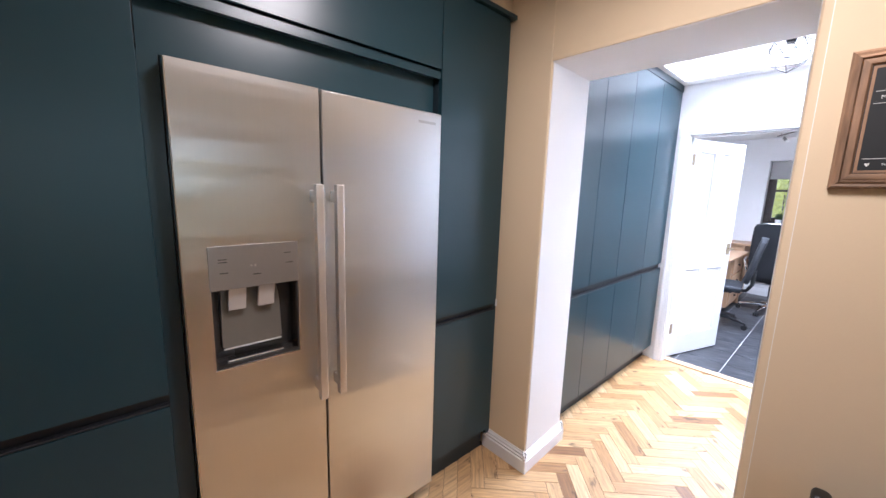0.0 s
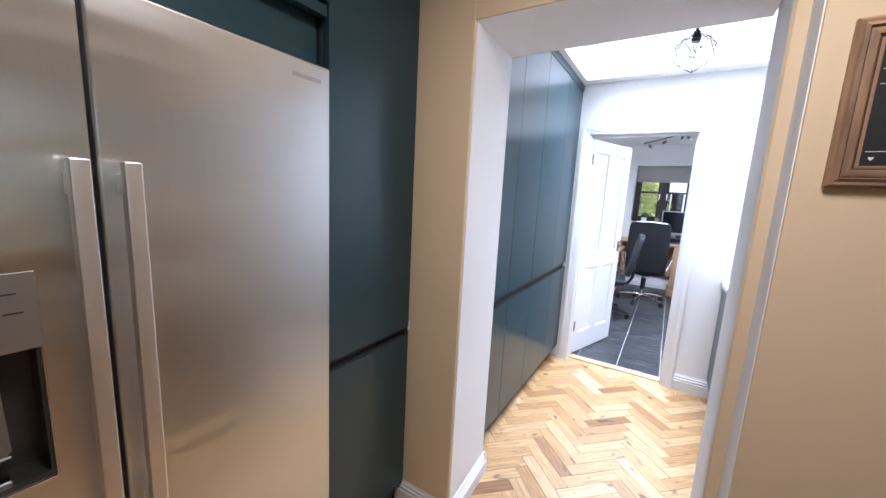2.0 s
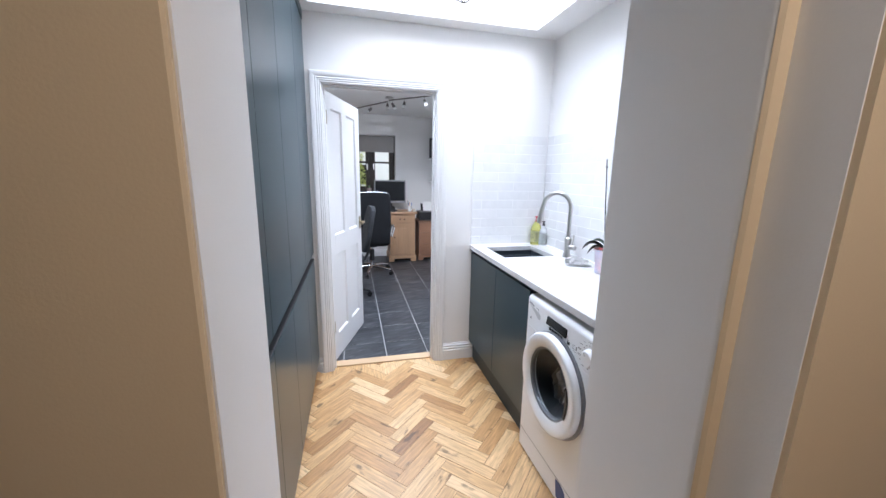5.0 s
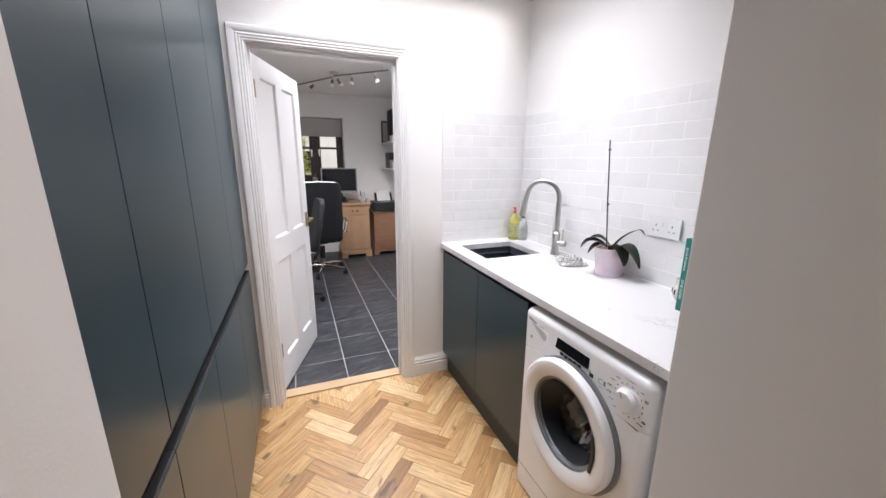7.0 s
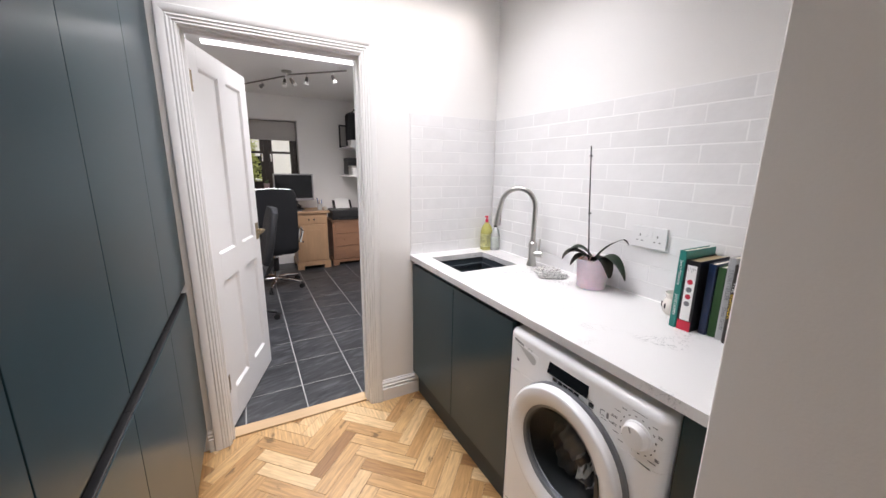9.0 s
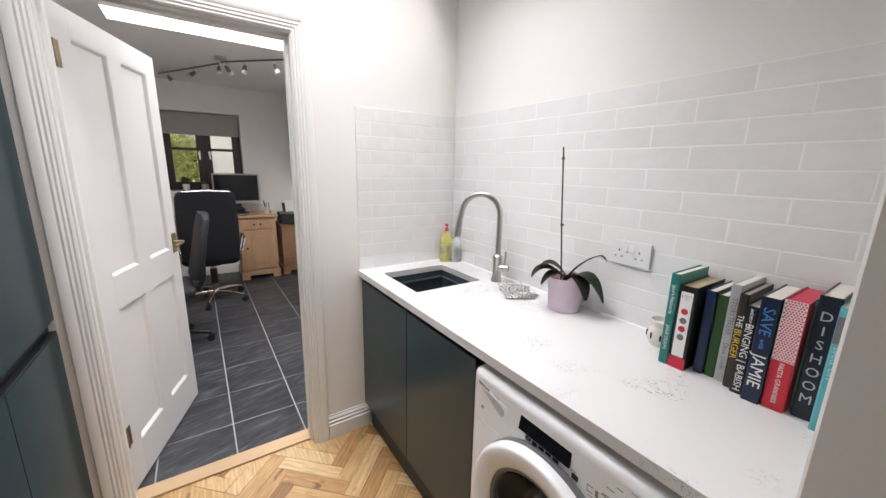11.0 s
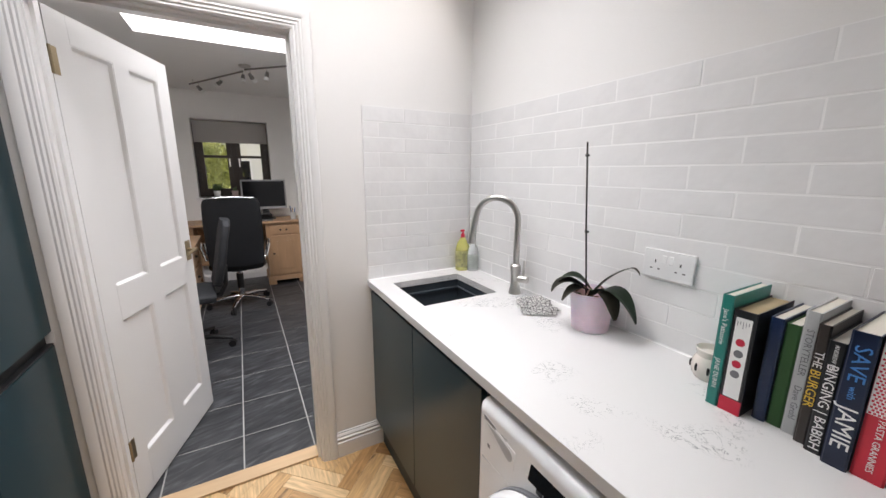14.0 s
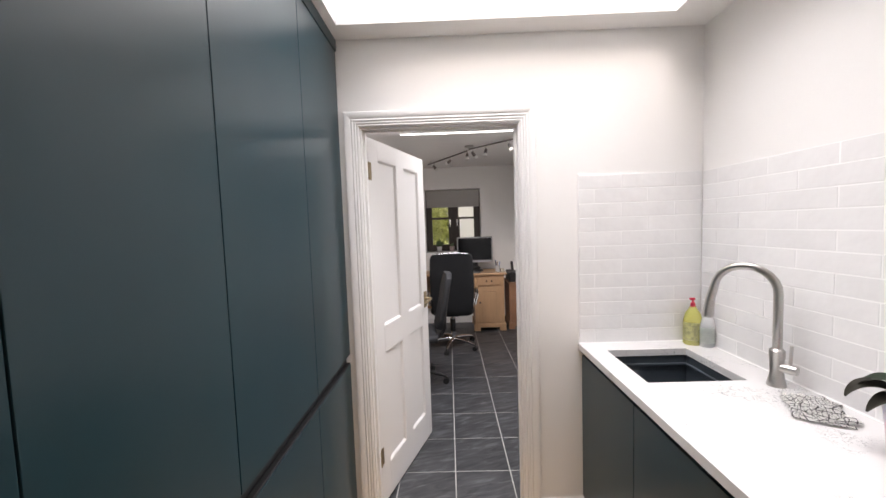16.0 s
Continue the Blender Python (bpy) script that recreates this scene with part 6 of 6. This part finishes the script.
part("feeder", prism([(8.62, 0.815), (8.66, 0.815), (8.72, 0.93), (8.70, 0.93)], -0.5, -0.22, axis="Y"), BLACK_PLASTIC, pr)
part("paper", prism([(8.59, 0.815), (8.60, 0.815), (8.69, 0.965), (8.68, 0.965)], -0.46, -0.25, axis="Y"), material("white_paper", (0.78, 0.78, 0.77), 0.9), pr, "white paper sheets")

# ---- office: monitor and desk clutter ----
mo = thing("computer_monitor", (8.5, 0.33, 0.825), "black flat computer monitor with silver bezel", "monitor")
b = box(8.492, 8.53, 0.072, 0.592, 0.955, 1.33, 0.008)
part("casing", b, material("silver_plastic", (0.32, 0.32, 0.33), 0.35), mo, "grey plastic casing")
part("screen", box(8.4885, 8.492, 0.09, 0.574, 0.99, 1.312), SCREEN, mo, "dark switched off screen")
part("stand_neck", box(8.53, 8.56, 0.29, 0.37, 0.84, 1.1, 0.005), BLACK_PLASTIC, mo)
part("stand_foot", box(8.44, 8.64, 0.22, 0.44, 0.825, 0.84, 0.006), BLACK_PLASTIC, mo)
ph = thing("desk_phone", (8.36, 0.35, 0.825), "black desk telephone on the desk", "telephone")
part("base", prism([(8.29, 0.825), (8.43, 0.825), (8.43, 0.90), (8.30, 0.845)], 0.27, 0.43, axis="Y", bevel=0.004), BLACK_PLASTIC, ph)
part("handset", sweep([(8.36, 0.40, 0.895), (8.36, 0.36, 0.91), (8.36, 0.3, 0.905), (8.36, 0.27, 0.885)], 0.014, 10), BLACK_PLASTIC, ph)
pp = thing("pen_pot", (8.38, 0.02, 0.825), "clear pen pot holding several pens", "pen pot")
part("pot", lathe([(0.0, 0), (0.033, 0), (0.036, 0.09), (0.033, 0.09), (0.03, 0.004), (0.0, 0.004)], (8.38, 0.02, 0.825), n=18), material("frosted_pot", (0.5, 0.5, 0.5), 0.3), pp)
rng = random.Random(8)
for k in range(6):
    a = rng.uniform(0, 6.28)
    part("pen", cyl((8.38 + 0.012 * math.cos(a), 0.02 + 0.012 * math.sin(a), 0.83), (8.38 + 0.035 * math.cos(a), 0.02 + 0.035 * math.sin(a), 0.95 + rng.uniform(0, 0.05)), 0.0045, n=8), (BLACK_PLASTIC, INKS["blue"], PINE)[k % 3], pp)
tb = thing("desk_tidy", (8.36, -0.045, 0.825), "small pale desk tidy box", "box")
part("box", box(8.33, 8.39, -0.065, -0.03, 0.825, 0.87, 0.004), material("cream_card", (0.6, 0.55, 0.45), 0.7), tb)


# ---- office chairs ----
def star_base(t, r, chrome, wheel=0.028, z=0.11):
    part("gas_column", cyl((0, 0, z), (0, 0, 0.42), 0.026, n=16), chrome, t)
    part("column_sleeve", cyl((0, 0, 0.2), (0, 0, 0.36), 0.034, n=16), BLACK_PLASTIC, t)
    for k in range(5):
        a = 2 * math.pi * k / 5 + 0.35
        c, s = math.cos(a), math.sin(a)
        arm = part("base_arm", sweep([(0.02 * c, 0.02 * s, z), (0.5 * r * c, 0.5 * r * s, z - 0.004), (r * c, r * s, z - 0.035)], 0.018, 10, radii=[0.024, 0.02, 0.014]), chrome, t)
        b = cyl((r * c - s * 0.02, r * s + c * 0.02, wheel), (r * c - s * 0.006, r * s + c * 0.006, wheel), wheel, n=16)
        cyl((r * c + s * 0.02, r * s - c * 0.02, wheel), (r * c + s * 0.006, r * s - c * 0.006, wheel), wheel, n=16, bm=b)
        cyl((r * c, r * s, wheel), (r * c, r * s, z - 0.03), 0.008, n=8, bm=b)
        part("castor", b, BLACK_PLASTIC, arm, "black twin castor")


def cushion(points, half, thick, mat, name, t, rim=0.7):
    """A padded slab that follows a line of (x, z) points, with rounded sides."""
    b = bmesh.new()
    N = 12
    rows = []
    for i, (x, z, w) in enumerate(points):
        ring = []
        for k in range(4 * N):
            a = 2 * math.pi * k / (4 * N)
            cx, cy = math.cos(a), math.sin(a)
            py = math.copysign(abs(cy) ** 0.35, cy) * half * w
            px = math.copysign(abs(cx) ** 0.6, cx) * thick
            nx, nz = points[min(i + 1, len(points) - 1)], points[max(i - 1, 0)]
            tx_, tz_ = nx[0] - nz[0], nx[1] - nz[1]
            ln = math.hypot(tx_, tz_)
            ring.append(b.verts.new((x + px * tz_ / ln, py, z - px * tx_ / ln)))
        rows.append(ring)
    for lo, hi in zip(rows, rows[1:]):
        for k in range(4 * N):
            b.faces.new((lo[k], lo[(k + 1) % (4 * N)], hi[(k + 1) % (4 * N)], hi[k]))
    b.faces.new(rows[0][::-1])
    b.faces.new(rows[-1])
    bmesh.ops.recalc_face_normals(b, faces=b.faces)
    return part(name, b, mat, t)


c1 = thing("executive_chair", (7.62, 0.69, 0), "black leather high back office chair on chrome base", "chair", rz=0, local=True)
star_base(c1, 0.31, CHROME)
cushion([(-0.17, 0.475, 0.9), (-0.12, 0.48, 1), (0.1, 0.485, 1), (0.27, 0.48, 0.97), (0.3, 0.465, 0.85)], 0.26, 0.05, LEATHER, "seat", c1)
cushion([(-0.175, 0.49, 0.86), (-0.178, 0.52, 0.96), (-0.19, 0.7, 1.0), (-0.205, 0.95, 1.0), (-0.225, 1.12, 0.97), (-0.232, 1.165, 0.9), (-0.235, 1.185, 0.75)], 0.258, 0.045, LEATHER, "backrest", c1)
part("back_trim", sweep([(-0.262, -0.20, 1.178), (-0.268, 0.0, 1.192), (-0.262, 0.20, 1.178)], 0.003, 8), CHROME, c1, "chrome trim line")
part("mechanism", box(-0.1, 0.1, -0.07, 0.07, 0.40, 0.435, 0.01), BLACK_PLASTIC, c1)
for s in (-1, 1):
    part("armrest", sweep([(-0.17, s * 0.27, 0.56), (-0.15, s * 0.305, 0.68), (0.02, s * 0.315, 0.70), (0.16, s * 0.31, 0.69), (0.17, s * 0.29, 0.56), (0.1, s * 0.25, 0.465)], 0.015, 10), CHROME, c1, "chrome loop armrest")

c2 = thing("task_chair", (6.62, 1.06, 0), "dark grey office task chair turned sideways", "chair", rz=96, local=True)
star_base(c2, 0.29, BLACK_PLASTIC)
cushion([(-0.2, 0.47, 0.9), (-0.15, 0.475, 1), (0.1, 0.478, 1), (0.22, 0.47, 0.95), (0.25, 0.455, 0.8)], 0.24, 0.04, GREY_MESH, "seat", c2)
cushion([(-0.22, 0.55, 0.7), (-0.235, 0.6, 0.9), (-0.27, 0.75, 1.0), (-0.30, 0.92, 0.95), (-0.325, 1.02, 0.8), (-0.33, 1.06, 0.5)], 0.225, 0.032, GREY_MESH, "backrest", c2)
part("back_bar", sweep([(-0.1, 0, 0.43), (-0.24, 0, 0.44), (-0.285, 0, 0.52), (-0.29, 0, 0.68)], 0.02, 8), BLACK_PLASTIC, c2)
part("mechanism", box(-0.12, 0.1, -0.08, 0.08, 0.40, 0.435, 0.01), BLACK_PLASTIC, c2)

# ---- office: window sill things and shelves ----
def foliage(c, r, count, mat, seed, leafsize, squash=1.0):
    """Many small leaves in an uneven clump."""
    rng = random.Random(seed)
    vs, fs = [], []
    for _ in range(count):
        d = Vector((rng.gauss(0, 1), rng.gauss(0, 1), rng.gauss(0, 1))).normalized()
        rr = r * rng.uniform(0.3, 1.0) * (0.8 + 0.4 * noise.noise(d * 1.7 + Vector((seed, 0, 0))))
        p = Vector(c) + Vector((d.x * rr, d.y * rr, d.z * rr * squash))
        a = Vector((rng.gauss(0, 1), rng.gauss(0, 1), rng.gauss(0, 1))).normalized() * leafsize * rng.uniform(0.6, 1.3)
        e = a.orthogonal().normalized() * leafsize * 0.35
        k = len(vs)
        vs += [p - a, p + e, p + a, p - e]
        fs += [(k, k + 1, k + 2), (k, k + 2, k + 3)]
    b = bmesh.new()
    bv = [b.verts.new(v) for v in vs]
    for f in fs:
        b.faces.new([bv[i] for i in f])
    return b


HERB = material("grey_green_leaves", (0.09, 0.14, 0.06), 0.5, vary=0.3, scale=30)
for y, nm, col, lab in ((0.86, "sill_plant", WHITE_PLASTIC, "small green plant in a white pot on the sill"), (0.66, "sill_cactus", material("pale_pink_pot", (0.5, 0.38, 0.36), 0.5), "small succulent in a pink pot on the sill")):
    p = thing(nm, (FAR_X + 0.06, y, WZ0), lab, "plant")
    part("pot", lathe([(0.0, 0), (0.032, 0), (0.042, 0.075), (0.038, 0.075), (0.034, 0.06), (0.0, 0.058)], (FAR_X + 0.06, y, WZ0), n=18), col, p)
    if "plant" in nm:
        tagged(part("leaves", foliage((FAR_X + 0.06, y, WZ0 + 0.12), 0.075, 320, HERB, 5, 0.014, 0.75), HERB, p), kind="stuff")
    else:
        for k in range(4):
            a = k * 1.6
            part("stem", sweep([(FAR_X + 0.06, y, WZ0 + 0.055), (FAR_X + 0.06 + 0.012 * math.cos(a), y + 0.012 * math.sin(a), WZ0 + 0.08), (FAR_X + 0.06 + 0.02 * math.cos(a), y + 0.022 * math.sin(a), WZ0 + 0.10 + 0.01 * k)], 0.007, 8), HERB, p)

SHELF_Y0, SHELF_Y1 = -0.72, -0.36
for z in (1.69, 1.30):
    s = thing("wall_shelf", (8.4, -0.54, z), "white wall shelf on a bracket in the office corner", "shelf", "office shelves")
    part("board", box(8.05, 8.72, SHELF_Y0 + 0.001, SHELF_Y1, z, z + 0.022, 0.003), GLOSS_WHITE, s)
    part("bracket", prism([(SHELF_Y0 + 0.001, z), (SHELF_Y1 - 0.08, z), (SHELF_Y0 + 0.001, z - 0.16)], 8.2, 8.22, axis="X"), GLOSS_WHITE, s)
pf = thing("picture_frame", (8.72, -0.42, 1.712), "grey framed picture leaning on the shelf", "picture")
b = box(8.69, 8.71, -0.62, -0.37, 1.712, 1.735)
box(8.69, 8.71, -0.62, -0.37, 2.02, 2.043, bm=b)
box(8.69, 8.71, -0.39, -0.37, 1.735, 2.02, bm=b)
box(8.69, 8.71, -0.62, -0.60, 1.735, 2.02, bm=b)
part("frame", b, BLACK_PLASTIC, pf)
part("print", box(8.7, 8.706, -0.60, -0.39, 1.735, 2.02), BLIND, pf)
bg = thing("black_bag", (8.5, -0.54, 1.712), "black fabric bag standing on the shelf", "bag")
part("bag_body", box(8.42, 8.62, -0.66, -0.44, 1.712, 2.2, 0.05, segments=4), GREY_MESH, bg)
part("bag_pocket", box(8.38, 8.44, -0.63, -0.47, 1.73, 1.98, 0.025, segments=3), GREY_MESH, bg)
part("bag_strap", sweep([(8.52, -0.6, 2.19), (8.52, -0.56, 2.25), (8.52, -0.52, 2.19)], 0.01, 8), GREY_MESH, bg)
for (x0, x1, y0, y1, z, h, mt, nm, lb) in ((8.22, 8.38, -0.66, -0.42, 1.712, 0.09, GLOSS_WHITE, "storage_box", "small white storage box on the shelf"), (8.45, 8.68, -0.68, -0.42, 1.322, 0.24, BLACK_PLASTIC, "file_box", "black file box on the shelf"),
                                           (8.2, 8.42, -0.68, -0.42, 1.322, 0.13, BLIND, "paper_box", "pale grey paper box on the shelf"), (8.1, 8.16, -0.6, -0.4, 1.322, 0.1, WHITE_PLASTIC, "white_tub", "white plastic tub on the shelf")):
    t = thing(nm, ((x0 + x1) / 2, (y0 + y1) / 2, z), lb, "box")
    bd = part("box_body", box(x0, x1, y0, y1, z, z + h * 0.8, 0.004), mt, t)
    part("box_lid", box(x0 - 0.003, x1 + 0.003, y0 - 0.003, y1 + 0.003, z + h * 0.8, z + h, 0.004), mt, t)
pb = thing("notebook", (7.0, 1.25, 0.75), "closed dark notebook lying on the side desk", "notebook")
part("cover", box(6.93, 7.1, 1.12, 1.34, 0.75, 0.77, 0.003), GREY_MESH, pb)

# ---- outside the office window ----
LAWN = material("lawn", (0.07, 0.11, 0.03), 0.9, vary=0.4, scale=2, fine=60, bump=0.1)
b = bmesh.new()
bmesh.ops.create_grid(b, x_segments=2, y_segments=2, size=300, matrix=Matrix.Translation((0, 0, -0.2)))
solid("ground", b, LAWN, kind="structure", label="green lawn outside the house", category="ground")
BUSH = material("bright_leaves", (0.46, 0.49, 0.11), 0.5, vary=0.4, scale=6)
BUSH.node_tree.nodes["Principled BSDF"].inputs["Transmission Weight"].default_value = 0.15
for cx, cy, r, sd in ((13.6, 1.24, 0.74, 3), (15.0, 3.6, 0.7, 2)):
    t = thing("garden_bush", (cx, cy, -0.2), "leafy yellow-green garden bush outside the window", "bush", "garden bushes")
    part("stem", sweep([(cx, cy, -0.2), (cx + 0.05, cy, 0.6), (cx, cy + 0.1, 1.4)], 0.05, 8, radii=[0.07, 0.05, 0.02]), BROWN, t)
    for k in range(4):
        a = k * 1.57
        part("limb", sweep([(cx, cy, 0.4), (cx + 0.3 * r * math.cos(a), cy + 0.3 * r * math.sin(a), 1.0), (cx + 0.6 * r * math.cos(a), cy + 0.6 * r * math.sin(a), 1.6)], 0.02, 6), BROWN, t)
    tagged(part("crown", foliage((cx, cy, 1.55), r * 1.2, 6500, BUSH, sd, 0.05, 1.25), BUSH, t), kind="stuff")
RENDER = material("white_render", (0.74, 0.73, 0.70), 0.85, vary=0.04, scale=1, fine=60, bump=0.03)
ROOF = material("grey_roof_tiles", (0.10, 0.095, 0.095), 0.7, vary=0.2, scale=2, fine=30, bump=0.1)
ho = thing("neighbouring_house", (26, -4, -0.2), "white rendered house with dark windows across the garden", "house")
part("house_wall", box(24, 32, -9, 2.5, -0.2, 5.4), RENDER, ho)
part("roof", prism([(23.6, 5.4), (28, 8.2), (32.4, 5.4)], -9.3, 2.8, axis="Y"), ROOF, ho)
for y in (-7, -4.4, -1.8, 0.6):
    for z in (0.8, 3.4):
        wn_ = part("window", box(23.96, 23.995, y - 0.55, y + 0.55, z, z + 1.15), SCREEN, ho, "dark glazed window")
        b = box(23.93, 23.998, y - 0.62, y - 0.54, z - 0.05, z + 1.2)
        box(23.93, 23.998, y + 0.54, y + 0.62, z - 0.05, z + 1.2, bm=b)
        box(23.93, 23.998, y - 0.54, y + 0.54, z + 1.12, z + 1.2, bm=b)
        box(23.9, 23.998, y - 0.66, y + 0.66, z - 0.09, z - 0.01, bm=b)
        box(23.93, 23.998, y - 0.03, y + 0.03, z - 0.01, z + 1.12, bm=b)
        part("window_frame", b, GLOSS_WHITE, wn_)

BANK_Y = 0.75
# grassy hillside in the distance behind the garden; its own glow stands in for daylight
def glowing_dry_grass(name):
    m = material(name, (0.40, 0.41, 0.17), 0.9, vary=0.45, scale=0.5, fine=3.5, bump=0.1, stretch=(1, 0.5, 2.2), depth=0.05)
    n = m.node_tree.nodes
    b = n["Principled BSDF"]
    # emission in the grass colour brightens the bank instead of the sun
    m.node_tree.links.new(b.inputs["Base Color"].links[0].from_socket, b.inputs["Emission Color"])
    b.inputs["Emission Strength"].default_value = 2.0
    return m


b = bmesh.new()
bmesh.ops.create_grid(b, x_segments=30, y_segments=40, size=1)
for v in b.verts:
    u, w_ = v.co.x * 0.5 + 0.5, v.co.y * 0.5 + 0.5
    x, y = 16.5 + 7.0 * u, BANK_Y + 0.5 * noise.noise((u * 4, 0, 7)) * u + 26 * w_
    v.co = (x, y, -0.21 + 6.5 * u ** 0.8 * min(1, 0.25 + 12 * w_) + 0.35 * noise.noise((x * 0.6, y * 0.6, 3)) * u)
solid("backdrop", b, glowing_dry_grass("glowing_grass_hillside"), kind="structure", label="dry grassy hillside behind the garden, glowing in place of sunlight", category="hillside")

# ---- floors, piece by piece ----


def parquet():
    w, length = 0.070, 0.316
    n = length / w
    me_cache = {}
    joined_v, joined_f = [], []

    def block_mesh(v):
        if v not in me_cache:
            b = box(-length / 2 + 0.0007, length / 2 - 0.0007, -w / 2 + 0.0007, w / 2 - 0.0007, -0.012, 0.0, 0.0006, segments=1)
            me_cache[v] = mesh_from("parquet_block", b, OAK)
        return me_cache[v]

    root = thing("floor", (3.6, 0.6, -0.003), "oak herringbone parquet floor of short blocks", "floor", kind="structure")
    BASE[root] = Vector((0, 0, 0))
    tmpl = box(-length / 2 + 0.0007, length / 2 - 0.0007, -w / 2 + 0.0007, w / 2 - 0.0007, -0.012, 0.0, 0.0006, segments=1)
    tv = [v.co.copy() for v in tmpl.verts]
    tf = [[v.index for v in f.verts] for f in tmpl.faces]
    tmpl.free()
    count = 0
    rng = random.Random(4)
    for m in range(-14, 15):
        for k in range(-60, 90):
            for kind in (0, 1):
                if kind == 0:
                    u, v, turn = k + n / 2 + m * n, k + 0.5 - m * n, 0
                else:
                    u, v, turn = n + k + 0.5 + m * n, 1 - n / 2 + k - m * n, 90
                x = 3.6 + (u + v) / math.sqrt(2) * w
                y = 0.735 - (u - v) / math.sqrt(2) * w
                if not (-2.2 < x < 5.2 and -2.5 < y < 1.9):
                    continue
                if x < -1.86 or (x > 2.8 and y < -0.3) or y > 1.45 or (x > OPEN_X1 + 0.15 and (y > TALL_Y + 0.22 or y < -0.3)) or (x > 2.95 and x < 3.1 and (y < 0.1 or y > 1.3)):
                    continue
                a = turn - 45 + 180 * rng.randrange(2)
                lift = rng.uniform(-0.0004, 0.0004)
                place = pose(x, y, lift, rng.uniform(-0.1, 0.1), rng.uniform(-0.1, 0.1), a)
                reach = length * 0.36 + w * 0.36
                if x > 2.6 and x + reach < 4.985 and y > -0.25 and count < 300:
                    ob = new("parquet_block", block_mesh(0))
                    ob.parent = root
                    ob.matrix_basis = Matrix.Translation((-3.6, -0.6, 0.003)) @ place
                    count += 1
                else:
                    base = len(joined_v)
                    if x + reach >= 4.985:
                        cut = bmesh.new()
                        cv_ = [cut.verts.new(place @ c) for c in tv]
                        for f in tf:
                            cut.faces.new([cv_[i] for i in f])
                        bmesh.ops.bisect_plane(cut, geom=cut.verts[:] + cut.edges[:] + cut.faces[:], plane_co=(4.985, 0, 0), plane_no=(1, 0, 0), clear_outer=True)
                        cut.verts.index_update()
                        joined_v.extend(v.co.copy() for v in cut.verts)
                        joined_f.extend([v.index + base for v in f.verts] for f in cut.faces)
                        cut.free()
                        continue
                    joined_v.extend(place @ c for c in tv)
                    joined_f.extend([i + base for i in f] for f in tf)
    me = bpy.data.meshes.new("parquet_rest")
    me.from_pydata(joined_v, [], joined_f)
    me.materials.append(OAK)
    ob = new("parquet_rest", me)
    ob.parent = root
    ob.matrix_basis = Matrix.Translation((-3.6, -0.6, 0.003))
    tagged(ob, kind="stuff")


parquet()


def office_floor():
    root = thing("floor_office", (6.9, 0.7, -0.004), "dark grey slate floor tiles with pale grout", "floor", kind="structure")
    px, py, g = 0.343, 0.334, 0.0065
    b = box(-px / 2 + g / 2, px / 2 - g / 2, -py / 2 + g / 2, py / 2 - g / 2, -0.01, 0.0, 0.0025)
    me = mesh_from("floor_tile", b, SLATE)
    for i in range(0, 11):
        for j in range(-5, 5):
            x, y = 5.325 - px / 2 + i * px, 0.712 - py / 2 + j * py
            if x > FAR_X or y < -0.72 or y > 2.1:
                continue
            ob = new("floor_tile", me)
            ob.parent = root
            ob.location = (x - 6.9, y - 0.7, 0.004)


office_floor()


def splashback(name, along, rows, length, height, joint):
    """Long glazed tiles in half bond; along: 'X' for the side wall, 'Y' for the door wall."""
    z1 = TOP_Z + 0.808
    if along == "X":
        a0, a1 = OPEN_X1 + 0.002, WALL_X - 0.009
        bed = box(a0, a1, SPLASH_Y, SPLASH_Y + 0.0066, TOP_Z, z1)
    else:
        a0, a1 = SPLASH_Y + 0.009, 0.09
        bed = box(WALL_X - 0.0066, WALL_X, a0, a1, TOP_Z, z1)
    root = solid(name, bed, GROUT, kind="structure", label="white glazed brick tile splashback in half bond", category="splashback")
    base = BASE[root]
    cache = {}
    h = (z1 - TOP_Z) / rows
    rng = random.Random(7)
    for r in range(rows):
        z = z1 - (r + 1) * h
        start = (3.577 if r % 2 == 0 else 3.457) if along == "X" else (-0.113 if r % 2 == 0 else 0.014)
        k = math.floor((a0 - start) / length)
        while start + k * length < a1:
            p0, p1 = max(start + k * length, a0), min(start + (k + 1) * length, a1)
            k += 1
            if p1 - p0 < 0.015:
                continue
            size = round(p1 - p0, 3)
            if size not in cache:
                L2 = size / 2 - joint / 2
                if along == "X":
                    b = box(-L2, L2, 0, 0.0075, joint / 2, h - joint / 2, 0.0016)
                else:
                    b = box(-0.0075, 0, -L2, L2, joint / 2, h - joint / 2, 0.0016)
                cache[size] = mesh_from("tile", b, SPLASH)
            ob = new("tile", cache[size])
            ob.parent = root
            c = (p0 + p1) / 2
            d = rng.uniform(-0.0004, 0.0004)
            at = Vector((c, SPLASH_Y + d, z)) if along == "X" else Vector((WALL_X + d, c, z))
            ob.matrix_basis = Matrix.Translation(at - base) @ (pose(0, 0, 0, rng.uniform(-0.55, 0.35), 0, rng.uniform(-0.15, 0.15)) if along == "X" else pose(0, 0, 0, 0, rng.uniform(-0.55, 0.55), rng.uniform(-0.15, 0.15)))


splashback("wall_splashback_side", "X", 12, 0.25, 0.067, 0.004)
splashback("wall_splashback_end", "Y", 12, 0.25, 0.067, 0.004)
